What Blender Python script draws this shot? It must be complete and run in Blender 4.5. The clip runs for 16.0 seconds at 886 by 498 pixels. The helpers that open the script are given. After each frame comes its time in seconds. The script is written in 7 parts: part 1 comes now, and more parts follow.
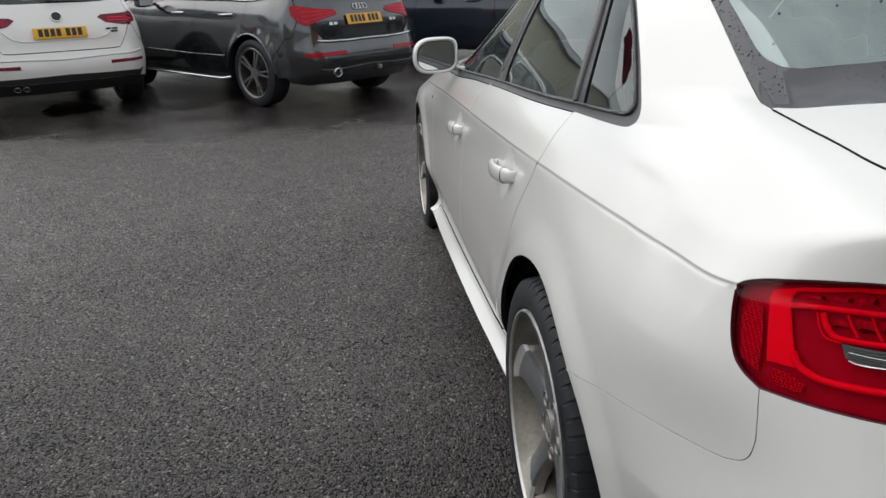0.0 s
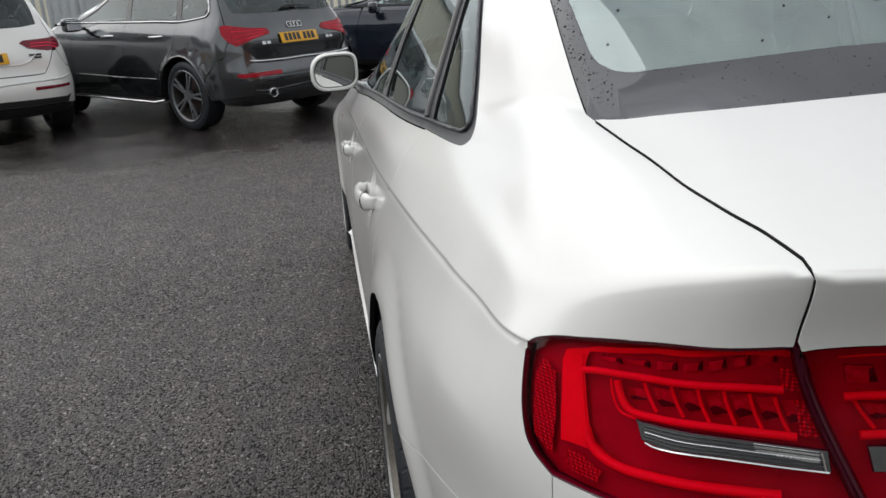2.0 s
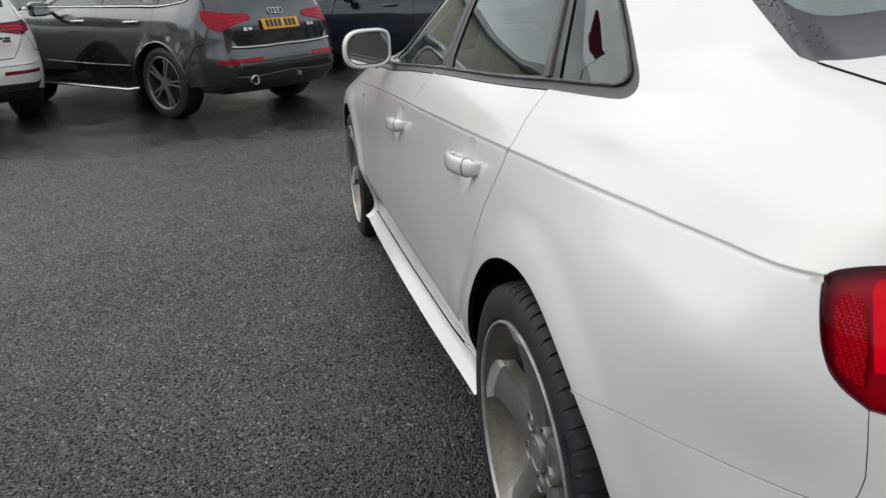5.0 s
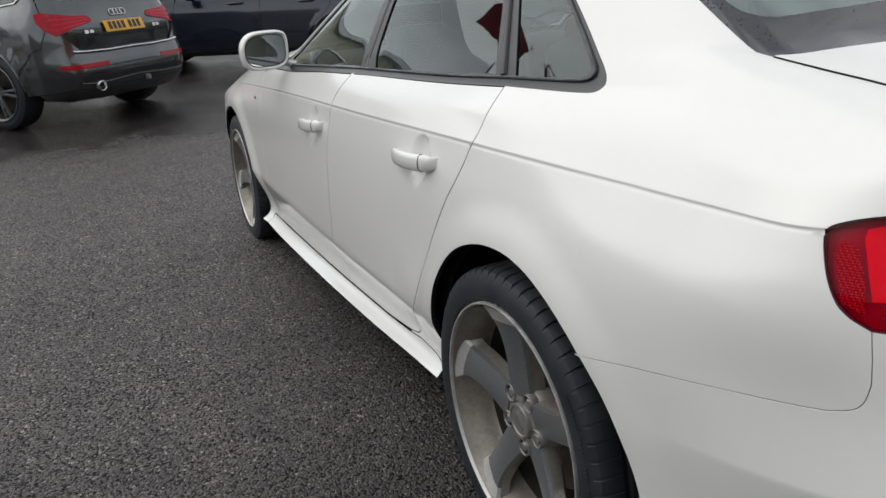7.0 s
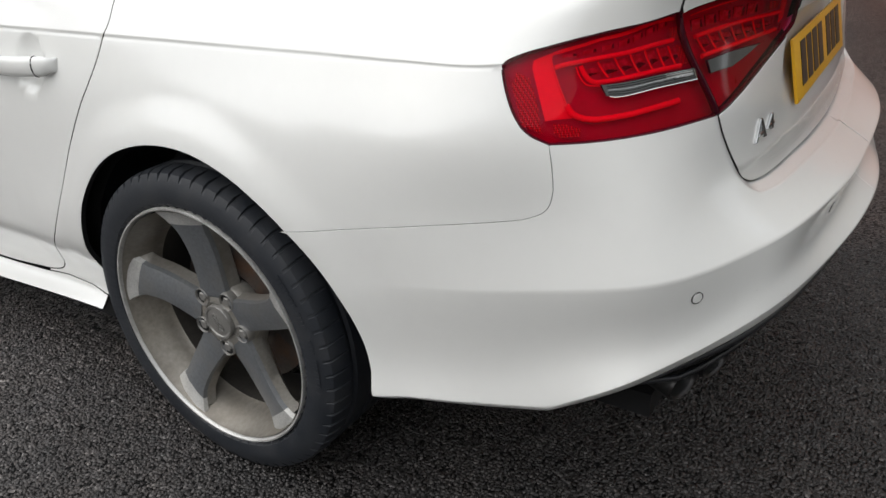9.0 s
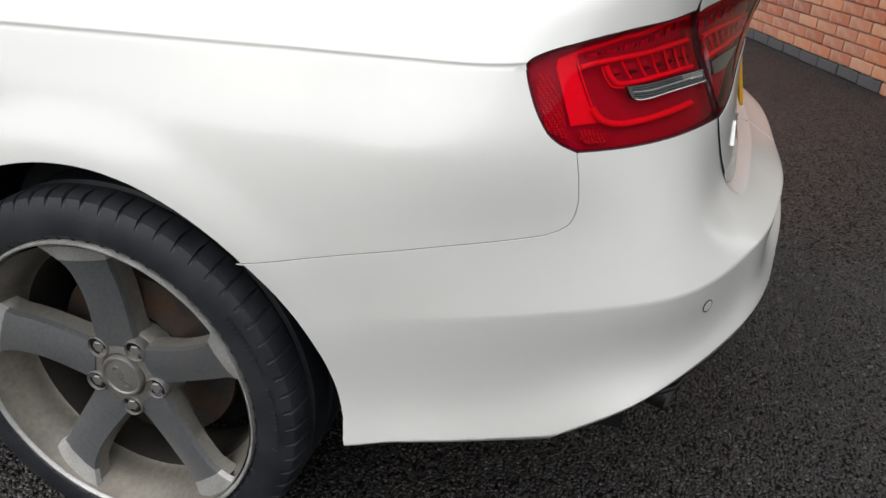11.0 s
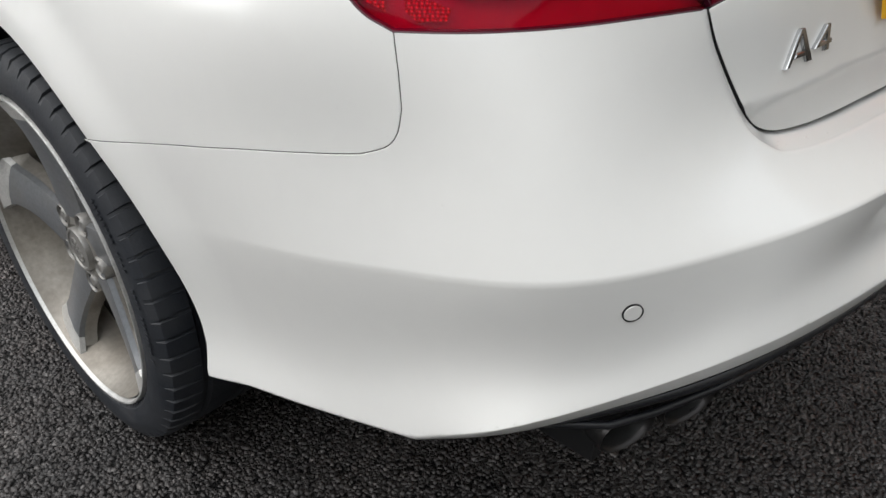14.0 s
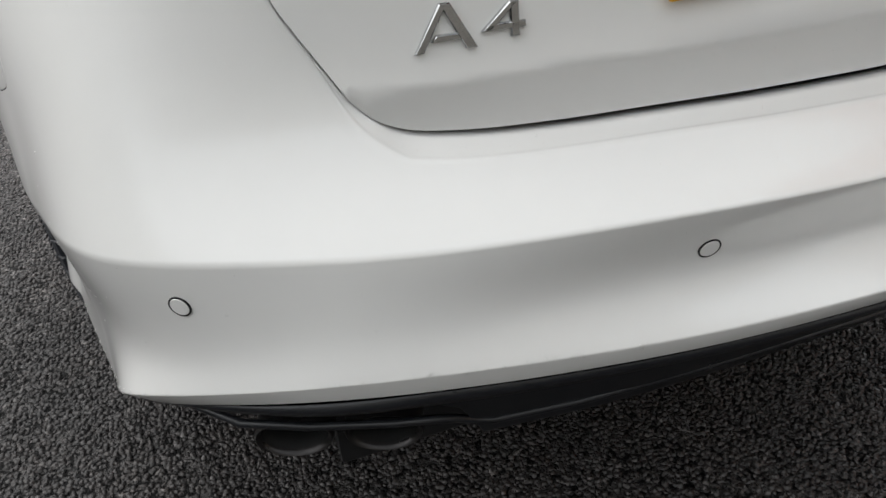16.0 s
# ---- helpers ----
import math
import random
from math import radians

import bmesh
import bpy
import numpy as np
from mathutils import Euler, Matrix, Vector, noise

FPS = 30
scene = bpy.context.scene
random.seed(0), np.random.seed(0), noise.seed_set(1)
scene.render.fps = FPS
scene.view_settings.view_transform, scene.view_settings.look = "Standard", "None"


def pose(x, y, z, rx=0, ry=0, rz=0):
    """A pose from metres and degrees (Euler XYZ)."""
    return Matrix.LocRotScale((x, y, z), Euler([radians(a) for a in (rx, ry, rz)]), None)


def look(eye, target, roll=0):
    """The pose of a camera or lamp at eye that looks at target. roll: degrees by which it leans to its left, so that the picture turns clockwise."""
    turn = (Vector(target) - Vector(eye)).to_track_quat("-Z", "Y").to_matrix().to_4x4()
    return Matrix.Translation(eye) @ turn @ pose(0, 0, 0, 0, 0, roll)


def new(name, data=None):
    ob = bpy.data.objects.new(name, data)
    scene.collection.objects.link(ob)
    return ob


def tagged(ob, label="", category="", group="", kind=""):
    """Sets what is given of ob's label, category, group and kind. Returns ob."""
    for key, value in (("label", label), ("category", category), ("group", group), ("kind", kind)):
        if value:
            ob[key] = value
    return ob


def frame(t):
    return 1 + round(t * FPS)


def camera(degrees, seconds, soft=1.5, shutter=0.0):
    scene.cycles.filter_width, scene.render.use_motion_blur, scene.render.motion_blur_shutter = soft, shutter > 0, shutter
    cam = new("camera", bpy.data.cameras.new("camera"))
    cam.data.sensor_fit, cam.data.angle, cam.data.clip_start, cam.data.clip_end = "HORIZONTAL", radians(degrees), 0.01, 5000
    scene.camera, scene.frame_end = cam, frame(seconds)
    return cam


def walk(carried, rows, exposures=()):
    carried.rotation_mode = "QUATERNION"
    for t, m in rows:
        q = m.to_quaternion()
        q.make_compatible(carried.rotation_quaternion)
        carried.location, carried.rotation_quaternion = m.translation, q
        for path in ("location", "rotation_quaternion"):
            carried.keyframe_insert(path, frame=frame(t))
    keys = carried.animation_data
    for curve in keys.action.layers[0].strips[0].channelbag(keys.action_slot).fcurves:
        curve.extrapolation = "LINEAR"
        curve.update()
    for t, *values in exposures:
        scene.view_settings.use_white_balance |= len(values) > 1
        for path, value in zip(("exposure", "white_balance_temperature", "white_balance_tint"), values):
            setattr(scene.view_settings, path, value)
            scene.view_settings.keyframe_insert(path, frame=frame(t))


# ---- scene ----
cam = camera(60.9, 16.0)
PATH = [
    (0, (-1.219, -1.427, 1.219), (-1.032, 0.466, 0.603), -2.2),
    (0.5, (-1.178, -1.414, 1.217), (-0.971, 0.482, 0.615), -2.4),
    (1, (-1.057, -1.335, 1.21), (-0.83, 0.562, 0.618), -2.8),
    (1.5, (-0.953, -1.286, 1.214), (-0.707, 0.611, 0.63), -3.4),
    (2, (-0.952, -1.269, 1.189), (-0.681, 0.625, 0.606), -3.9),
    (2.5, (-1.026, -1.242, 1.157), (-0.731, 0.645, 0.566), -4.3),
    (3, (-1.126, -1.235, 1.152), (-0.809, 0.645, 0.551), -4.1),
    (3.5, (-1.213, -1.234, 1.133), (-0.887, 0.642, 0.523), -3.6),
    (4, (-1.214, -1.22, 1.135), (-0.883, 0.656, 0.528), -3.1),
    (6.5, (-1.467, -1.167, 1.16), (-0.844, 0.636, 0.559), -4.1),
    (7, (-1.525, -1.197, 1.173), (-0.769, 0.542, 0.536), -4.1),
    (7.5, (-1.52, -1.304, 1.169), (-0.584, 0.319, 0.468), -4.1),
    (8, (-1.536, -1.414, 1.108), (-0.399, 0.033, 0.325), -4.0),
    (8.5, (-1.639, -1.289, 1.096), (-0.315, -0.062, 0.235), -3.5),
    (9, (-1.68, -1.109, 1.12), (-0.199, -0.106, 0.226), -2.7),
    (11.5, (-1.686, -0.756, 1.056), (0.044, -0.299, 0.162), 2.6),
    (12, (-1.584, -0.764, 0.963), (0.125, -0.26, 0.056), 2.8),
    (12.5, (-1.482, -0.859, 0.908), (0.169, -0.231, -0.03), 2.4),
    (13, (-1.423, -0.971, 0.895), (0.129, -0.165, -0.076), 1.5),
    (13.5, (-1.298, -1.06, 0.906), (0.113, -0.059, -0.097), 0.5),
    (14, (-1.199, -1.143, 0.944), (0.031, 0.053, -0.085), -0.8),
    (14.5, (-1.081, -1.274, 0.95), (-0.044, 0.077, -0.1), -1.7),
    (15, (-0.948, -1.373, 0.955), (-0.108, 0.089, -0.121), -2.6),
    (15.5, (-0.773, -1.39, 0.93), (-0.117, 0.147, -0.169), -3.4),
    (16, (-0.636, -1.409, 0.912), (-0.125, 0.166, -0.209), -4.1),
]
walk(cam, [(t, look(eye, target, roll)) for t, eye, target, roll in PATH], [(0, -0.12), (3.5, -0.13), (6.5, -0.17), (7.6, -0.14), (8.1, 0.02), (9.2, 0.14), (11.5, 0.18), (12.5, 0.34), (13.5, 0.42), (14.5, 0.36), (16, 0.32)])

# ---- sky, sun ----
world = bpy.data.worlds.new("overcast_sky")
scene.world = world
world.use_nodes = True
_n, _l = world.node_tree.nodes, world.node_tree.links
_n.clear()
_sky = _n.new("ShaderNodeTexSky")
_sky.sky_type = "NISHITA"
_sky.sun_disc = False
_sky.sun_elevation, _sky.sun_rotation = radians(47), radians(303)
_sky.air_density, _sky.dust_density, _sky.ozone_density = 1.0, 5.0, 0.4
_co = _n.new("ShaderNodeTexCoord")
_map = _n.new("ShaderNodeMapping")
_map.inputs["Scale"].default_value = (1.0, 1.0, 2.2)
_cl = _n.new("ShaderNodeTexNoise")
_cl.inputs["Scale"].default_value, _cl.inputs["Detail"].default_value, _cl.inputs["Roughness"].default_value = 2.2, 6.0, 0.55
_rp = _n.new("ShaderNodeValToRGB")
_rp.color_ramp.elements[0].position, _rp.color_ramp.elements[0].color = 0.32, (4.62, 4.8, 5.0, 1)
_rp.color_ramp.elements[1].position, _rp.color_ramp.elements[1].color = 0.68, (9.45, 9.7, 9.75, 1)
_mx = _n.new("ShaderNodeMixRGB")
_mx.inputs[0].default_value = 0.88
_bg = _n.new("ShaderNodeBackground")
_bg.inputs["Strength"].default_value = 0.143
_out = _n.new("ShaderNodeOutputWorld")
_l.new(_co.outputs["Generated"], _map.inputs[0])
_l.new(_map.outputs[0], _cl.inputs["Vector"])
_l.new(_cl.outputs[0], _rp.inputs[0])
_l.new(_sky.outputs[0], _mx.inputs[1])
_l.new(_rp.outputs[0], _mx.inputs[2])
# thinner cloud along the horizon
_sep = _n.new("ShaderNodeSeparateXYZ")
_grad = _n.new("ShaderNodeMapRange")
_grad.inputs["To Min"].default_value, _grad.inputs["To Max"].default_value = 1.2, 0.95
_mul = _n.new("ShaderNodeMixRGB")
_mul.blend_type, _mul.inputs[0].default_value = "MULTIPLY", 1.0
_l.new(_co.outputs["Generated"], _sep.inputs[0])
_l.new(_sep.outputs[2], _grad.inputs[0])
_l.new(_mx.outputs[0], _mul.inputs[1])
_l.new(_grad.outputs[0], _mul.inputs[2])
_l.new(_mul.outputs[0], _bg.inputs[0])
_l.new(_bg.outputs[0], _out.inputs[0])
sun = new("sun", bpy.data.lights.new("sun", "SUN"))
sun.data.energy, sun.data.angle, sun.data.color = 1.2, radians(80), (1.0, 0.995, 0.98)
sun.matrix_world = look((-3.7, 2.4, 4.7), (0, 0, 0))

# ---- materials ----
def principled(name):
    m = bpy.data.materials.new(name)
    m.use_nodes = True
    return m, m.node_tree.nodes, m.node_tree.links, m.node_tree.nodes["Principled BSDF"]


def mat(name, color, rough=0.5, metal=0.0, coat=0.0, vary=0.12, scale=9.0, bump=0.0, bump_scale=60.0, dirt=None, spec=0.5, coat_rough=0.05):
    """A plain surface with mottling at two scales, fine relief and, if asked, a film of dirt."""
    m, n, l, b = principled(name)
    co = n.new("ShaderNodeTexCoord")
    big, small = n.new("ShaderNodeTexNoise"), n.new("ShaderNodeTexNoise")
    big.inputs["Scale"].default_value, big.inputs["Detail"].default_value = scale, 6
    small.inputs["Scale"].default_value, small.inputs["Detail"].default_value = scale * 12, 3
    l.new(co.outputs["Object"], big.inputs["Vector"])
    l.new(co.outputs["Object"], small.inputs["Vector"])
    add = n.new("ShaderNodeMath")
    add.operation = "ADD"
    l.new(big.outputs[0], add.inputs[0])
    l.new(small.outputs[0], add.inputs[1])
    rng = n.new("ShaderNodeMapRange")
    rng.inputs["From Min"].default_value, rng.inputs["From Max"].default_value = 0.6, 1.4
    rng.inputs["To Min"].default_value, rng.inputs["To Max"].default_value = 1 - vary, 1 + vary
    l.new(add.outputs[0], rng.inputs[0])
    mul = n.new("ShaderNodeMixRGB")
    mul.blend_type, mul.inputs[0].default_value = "MULTIPLY", 1.0
    mul.inputs[1].default_value = (*color, 1)
    l.new(rng.outputs[0], mul.inputs[2])
    last = mul.outputs[0]
    if dirt:
        d = n.new("ShaderNodeMixRGB")
        d.inputs[2].default_value = (*dirt[0], 1)
        dr = n.new("ShaderNodeMapRange")
        dr.inputs["From Min"].default_value, dr.inputs["From Max"].default_value = 0.45, 0.7
        dr.inputs["To Max"].default_value = dirt[1]
        l.new(big.outputs[0], dr.inputs[0])
        l.new(dr.outputs[0], d.inputs[0])
        l.new(last, d.inputs[1])
        last = d.outputs[0]
    l.new(last, b.inputs["Base Color"])
    rr = n.new("ShaderNodeMapRange")
    rr.inputs["From Min"].default_value, rr.inputs["From Max"].default_value = 0.3, 0.7
    rr.inputs["To Min"].default_value, rr.inputs["To Max"].default_value = max(0.02, rough - 0.3 * vary), min(1, rough + 0.5 * vary)
    l.new(big.outputs[0], rr.inputs[0])
    l.new(rr.outputs[0], b.inputs["Roughness"])
    b.inputs["Metallic"].default_value = metal
    b.inputs["Coat Weight"].default_value = coat
    b.inputs["Coat Roughness"].default_value = coat_rough
    b.inputs["Specular IOR Level"].default_value = spec
    if bump:
        fine = n.new("ShaderNodeTexNoise")
        fine.inputs["Scale"].default_value, fine.inputs["Detail"].default_value = bump_scale, 4
        l.new(co.outputs["Object"], fine.inputs["Vector"])
        bp = n.new("ShaderNodeBump")
        bp.inputs["Strength"].default_value, bp.inputs["Distance"].default_value = bump, 0.002
        l.new(fine.outputs[0], bp.inputs["Height"])
        l.new(bp.outputs[0], b.inputs["Normal"])
    return m


def glass_mat(name, tint=(0.75, 0.82, 0.8), rough=0.0, ior=2.1, coat=(1, 1, 1)):
    m, n, l, b = principled(name)
    n.remove(b)
    tr, gl, mx, fr = n.new("ShaderNodeBsdfTransparent"), n.new("ShaderNodeBsdfGlossy"), n.new("ShaderNodeMixShader"), n.new("ShaderNodeFresnel")
    tr.inputs[0].default_value = (*tint, 1)
    gl.inputs["Roughness"].default_value = rough
    gl.inputs["Color"].default_value = (*coat, 1)
    fr.inputs["IOR"].default_value = ior
    l.new(fr.outputs[0], mx.inputs[0])
    l.new(tr.outputs[0], mx.inputs[1])
    l.new(gl.outputs[0], mx.inputs[2])
    l.new(mx.outputs[0], n["Material Output"].inputs[0])
    return m


def asphalt_mat(loose=False):
    """Open-textured wet asphalt: flat-topped stones, each of its own tone and height, in bitumen. loose: for the stones that stand proud."""
    m, n, l, b = principled("asphalt_stone" if loose else "wet_asphalt")
    co = n.new("ShaderNodeTexCoord")

    def noise(scale, detail=3, rough=0.5, distortion=0.0):
        t = n.new("ShaderNodeTexNoise")
        t.inputs["Scale"].default_value, t.inputs["Detail"].default_value = scale, detail
        t.inputs["Roughness"].default_value, t.inputs["Distortion"].default_value = rough, distortion
        l.new(co.outputs["Object"], t.inputs["Vector"])
        return t

    def span(src, f0, f1, t0, t1, smooth=False):
        r = n.new("ShaderNodeMapRange")
        if smooth:
            r.interpolation_type = "SMOOTHSTEP"
        for k, v in (("From Min", f0), ("From Max", f1), ("To Min", t0), ("To Max", t1)):
            r.inputs[k].default_value = v
        l.new(src, r.inputs[0])
        return r.outputs[0]

    def mathn(op, a, c):
        q = n.new("ShaderNodeMath")
        q.operation = op
        for k, v in ((0, a), (1, c)):
            if isinstance(v, (int, float)):
                q.inputs[k].default_value = v
            else:
                l.new(v, q.inputs[k])
        return q.outputs[0]

    def times(a, c):
        q = n.new("ShaderNodeMixRGB")
        q.blend_type, q.inputs[0].default_value = "MULTIPLY", 1.0
        l.new(a, q.inputs[1])
        l.new(c, q.inputs[2])
        return q.outputs[0]

    wob = noise(95, 2)
    off = n.new("ShaderNodeVectorMath")
    off.operation = "MULTIPLY_ADD"
    off.inputs[1].default_value = (0.010, 0.010, 0.0)
    l.new(wob.outputs["Color"], off.inputs[0])
    l.new(co.outputs["Object"], off.inputs[2])
    stones = []
    for scale in (112, 205):
        v = n.new("ShaderNodeTexVoronoi")
        v.inputs["Scale"].default_value = scale
        l.new(off.outputs[0], v.inputs["Vector"])
        stones.append(v)
    big, small = stones
    wet, mid, grit = noise(0.55, 5), noise(6, 6, 0.6), noise(420, 3)
    film = noise(1.7, 7, 0.5, 0.6)
    top = span(big.outputs["Distance"], 0.46, 0.70, 1.0, 0.0, True)
    chip = span(small.outputs["Distance"], 0.25, 0.6, 1.0, 0.0, True)
    own = n.new("ShaderNodeSeparateColor")
    if loose:
        geo, white = n.new("ShaderNodeNewGeometry"), n.new("ShaderNodeTexWhiteNoise")
        white.noise_dimensions = "1D"
        l.new(geo.outputs["Random Per Island"], white.inputs["W"])
        l.new(white.outputs["Color"], own.inputs[0])
    else:
        l.new(big.outputs["Color"], own.inputs[0])
    # tone: bitumen gaps, blackened for the shade in them, to stone, each its own
    tone = n.new("ShaderNodeValToRGB")
    e = tone.color_ramp.elements
    e[0].position, e[0].color = 0.0, (0.042, 0.0388, 0.0385, 1)
    e[1].position, e[1].color = 1.0, (0.30, 0.285, 0.28, 1)
    e.new(0.6).color = (0.080, 0.0725, 0.0715, 1)
    e.new(0.93).color = (0.120, 0.109, 0.107, 1)
    l.new(own.outputs[0], tone.inputs[0])
    body = n.new("ShaderNodeMixRGB")
    body.inputs[1].default_value = (0.009, 0.009, 0.0095, 1)
    if loose:
        body.inputs[0].default_value = 1.0
    else:
        l.new(top, body.inputs[0])
    l.new(tone.outputs[0], body.inputs[2])
    col = times(body.outputs[0], span(grit.outputs[0], 0.3, 0.7, 0.55, 1.45))
    pr = n.new("ShaderNodeValToRGB")
    pr.color_ramp.elements[0].position, pr.color_ramp.elements[0].color = 0.36, (0.86, 0.86, 0.87, 1)
    pr.color_ramp.elements[1].position, pr.color_ramp.elements[1].color = 0.64, (1.18, 1.13, 1.09, 1)
    l.new(mid.outputs[0], pr.inputs[0])
    col = times(col, pr.outputs[0])
    if not loose:
        # dark specks that stand in for shaded holes, pale chips, and mottling a few centimetres wide
        speck, pc = n.new("ShaderNodeTexVoronoi"), n.new("ShaderNodeSeparateColor")
        speck.inputs["Scale"].default_value = 23
        l.new(off.outputs[0], speck.inputs["Vector"])
        l.new(speck.outputs["Color"], pc.inputs[0])
        core = span(speck.outputs["Distance"], 0.09, 0.15, 1.0, 0.0)
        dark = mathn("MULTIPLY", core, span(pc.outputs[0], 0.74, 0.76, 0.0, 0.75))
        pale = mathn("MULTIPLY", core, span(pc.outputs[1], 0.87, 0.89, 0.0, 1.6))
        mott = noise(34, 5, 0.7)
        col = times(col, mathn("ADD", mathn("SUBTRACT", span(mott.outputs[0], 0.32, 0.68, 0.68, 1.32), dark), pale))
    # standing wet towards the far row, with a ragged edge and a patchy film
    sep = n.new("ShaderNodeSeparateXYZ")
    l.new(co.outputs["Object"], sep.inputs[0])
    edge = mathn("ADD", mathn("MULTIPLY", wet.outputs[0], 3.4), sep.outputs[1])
    far = span(edge, 7.2, 7.9, 0.0, 1.0)
    # colour darkened towards the saloon's tail for its shade, lighter on the drained stretch
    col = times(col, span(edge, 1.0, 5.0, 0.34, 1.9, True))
    wf = mathn("MULTIPLY", far, span(film.outputs[0], 0.36, 0.6, 0.72, 1.0))
    damp = n.new("ShaderNodeMixRGB")
    damp.blend_type = "MULTIPLY"
    damp.inputs[2].default_value = (0.3, 0.29, 0.29, 1)
    l.new(wf, damp.inputs[0])
    l.new(col, damp.inputs[1])
    l.new(damp.outputs[0], b.inputs["Base Color"])
    # sheen is cut in the gaps too, in place of their shade
    if loose:
        b.inputs["Specular IOR Level"].default_value = 0.6
    else:
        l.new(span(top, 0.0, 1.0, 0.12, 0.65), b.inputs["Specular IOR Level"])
    rough = n.new("ShaderNodeMixRGB")
    rough.inputs[2].default_value = (0.16, 0.16, 0.16, 1)
    l.new(wf, rough.inputs[0])
    l.new(mathn("ADD", span(wet.outputs[0], 0.35, 0.65, 0.46, 0.36), span(own.outputs[1], 0.0, 1.0, -0.06, 0.14)), rough.inputs[1])
    l.new(rough.outputs[0], b.inputs["Roughness"])
    # relief: stones stand to different heights, with chips and grit between
    h = mathn("MULTIPLY", 1.0 if loose else top, span(own.outputs[2], 0.0, 1.0, 0.35, 1.0))
    h = mathn("ADD", h, mathn("MULTIPLY", chip, 0.22))
    h = mathn("ADD", h, mathn("MULTIPLY", grit.outputs[0], 0.25))
    bp = n.new("ShaderNodeBump")
    bp.inputs["Distance"].default_value = 0.002 if loose else 0.007
    l.new(h, bp.inputs["Height"])
    l.new(span(wf, 0.0, 1.0, 1.0, 0.18), bp.inputs["Strength"])
    l.new(bp.outputs[0], b.inputs["Normal"])
    return m


WHITE = mat("white_car_paint", (0.80, 0.80, 0.785), 0.28, coat=1.0, vary=0.012, scale=3, coat_rough=0.13)
GREY = mat("grey_metallic_paint", (0.075, 0.080, 0.087), 0.22, metal=0.85, coat=1.0, vary=0.05, scale=4)
NAVY = mat("dark_blue_paint", (0.012, 0.018, 0.032), 0.25, metal=0.3, coat=1.0, vary=0.05, scale=4)
BLACK = mat("black_plastic", (0.016, 0.016, 0.018), 0.45, vary=0.15, scale=20, bump=0.15, bump_scale=500)
# near-black in place of shade, for joints, recesses and undersides
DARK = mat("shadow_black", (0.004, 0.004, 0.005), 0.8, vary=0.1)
RUBBER = mat("tyre_rubber", (0.015, 0.018, 0.024), 0.55, vary=0.2, scale=18, bump=0.25, bump_scale=220, dirt=((0.04, 0.04, 0.042), 0.4))
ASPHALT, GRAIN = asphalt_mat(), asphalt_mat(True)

# ---- helpers for building ----
def part(name, bm, material, parent=None, label="", smooth=None):
    """Links a bmesh as one mesh object, under a thing or a part."""
    me = bpy.data.meshes.new(name)
    bm.to_mesh(me)
    bm.free()
    return mesh_part(name, me, material, parent, label, smooth)


def mesh_part(name, me, material, parent=None, label="", smooth=None):
    for x in material if isinstance(material, (list, tuple)) else [material]:
        me.materials.append(x)
    if smooth is not None:
        me.shade_smooth()
        if smooth < 180:
            me.set_sharp_from_angle(angle=radians(smooth))
    ob = new(name, me)
    if parent:
        ob.parent = parent
    if label:
        ob["label"] = label
    return ob


def thing(name, label, category, group="", m=None):
    ob = new(name)
    ob.empty_display_size = 0.1
    if m is not None:
        ob.matrix_world = m
    return tagged(ob, label, category, group)


def box(bm, c, s, bevel=0.0, m=None):
    r = bmesh.ops.create_cube(bm, size=1.0)
    t = Matrix.Translation(c) @ Matrix.Diagonal((*s, 1))
    bmesh.ops.transform(bm, matrix=(m @ t) if m is not None else t, verts=r["verts"])
    if bevel:
        ed = list({e for v in r["verts"] for e in v.link_edges})
        bmesh.ops.bevel(bm, geom=ed, offset=bevel, segments=2, affect="EDGES", profile=0.5)
    return bm


def lathe(bm, prof, n=64, axis="x", m=None, closed=False, a0=0.0, a1=2 * math.pi):
    """Turns a profile of (along the axis, radius) round the axis."""
    full = abs(a1 - a0 - 2 * math.pi) < 1e-6
    k = n if full else n + 1
    rings = []
    for i in range(k):
        a = a0 + (a1 - a0) * i / n
        ring = []
        for h, r in prof:
            p = Vector((h, r * math.cos(a), r * math.sin(a))) if axis == "x" else (
                Vector((r * math.cos(a), h, r * math.sin(a))) if axis == "y" else Vector((r * math.cos(a), r * math.sin(a), h)))
            ring.append(bm.verts.new(m @ p if m is not None else p))
        rings.append(ring)
    for i in range(n):
        p, q = rings[i], rings[(i + 1) % k]
        for j in range(len(prof) - (0 if closed else 1)):
            jj = (j + 1) % len(prof)
            bm.faces.new((p[j], p[jj], q[jj], q[j]))
    return bm


def tube(bm, pts, r, n=8, cap=True, flat=1.0):
    """A round bar along a line of points."""
    pts = [Vector(p) for p in pts]
    rings = []
    for i, p in enumerate(pts):
        d = (pts[min(i + 1, len(pts) - 1)] - pts[max(i - 1, 0)]).normalized()
        up = Vector((0, 0, 1)) if abs(d.z) < 0.95 else Vector((1, 0, 0))
        a = d.cross(up).normalized()
        b = a.cross(d).normalized()
        rr = r[i] if isinstance(r, (list, tuple)) else r
        rings.append([bm.verts.new(p + a * rr * math.cos(2 * math.pi * k / n) + b * rr * flat * math.sin(2 * math.pi * k / n)) for k in range(n)])
    for p, q in zip(rings, rings[1:]):
        for k in range(n):
            bm.faces.new((p[k], p[(k + 1) % n], q[(k + 1) % n], q[k]))
    if cap:
        bm.faces.new(rings[0][::-1])
        bm.faces.new(rings[-1])
    return bm


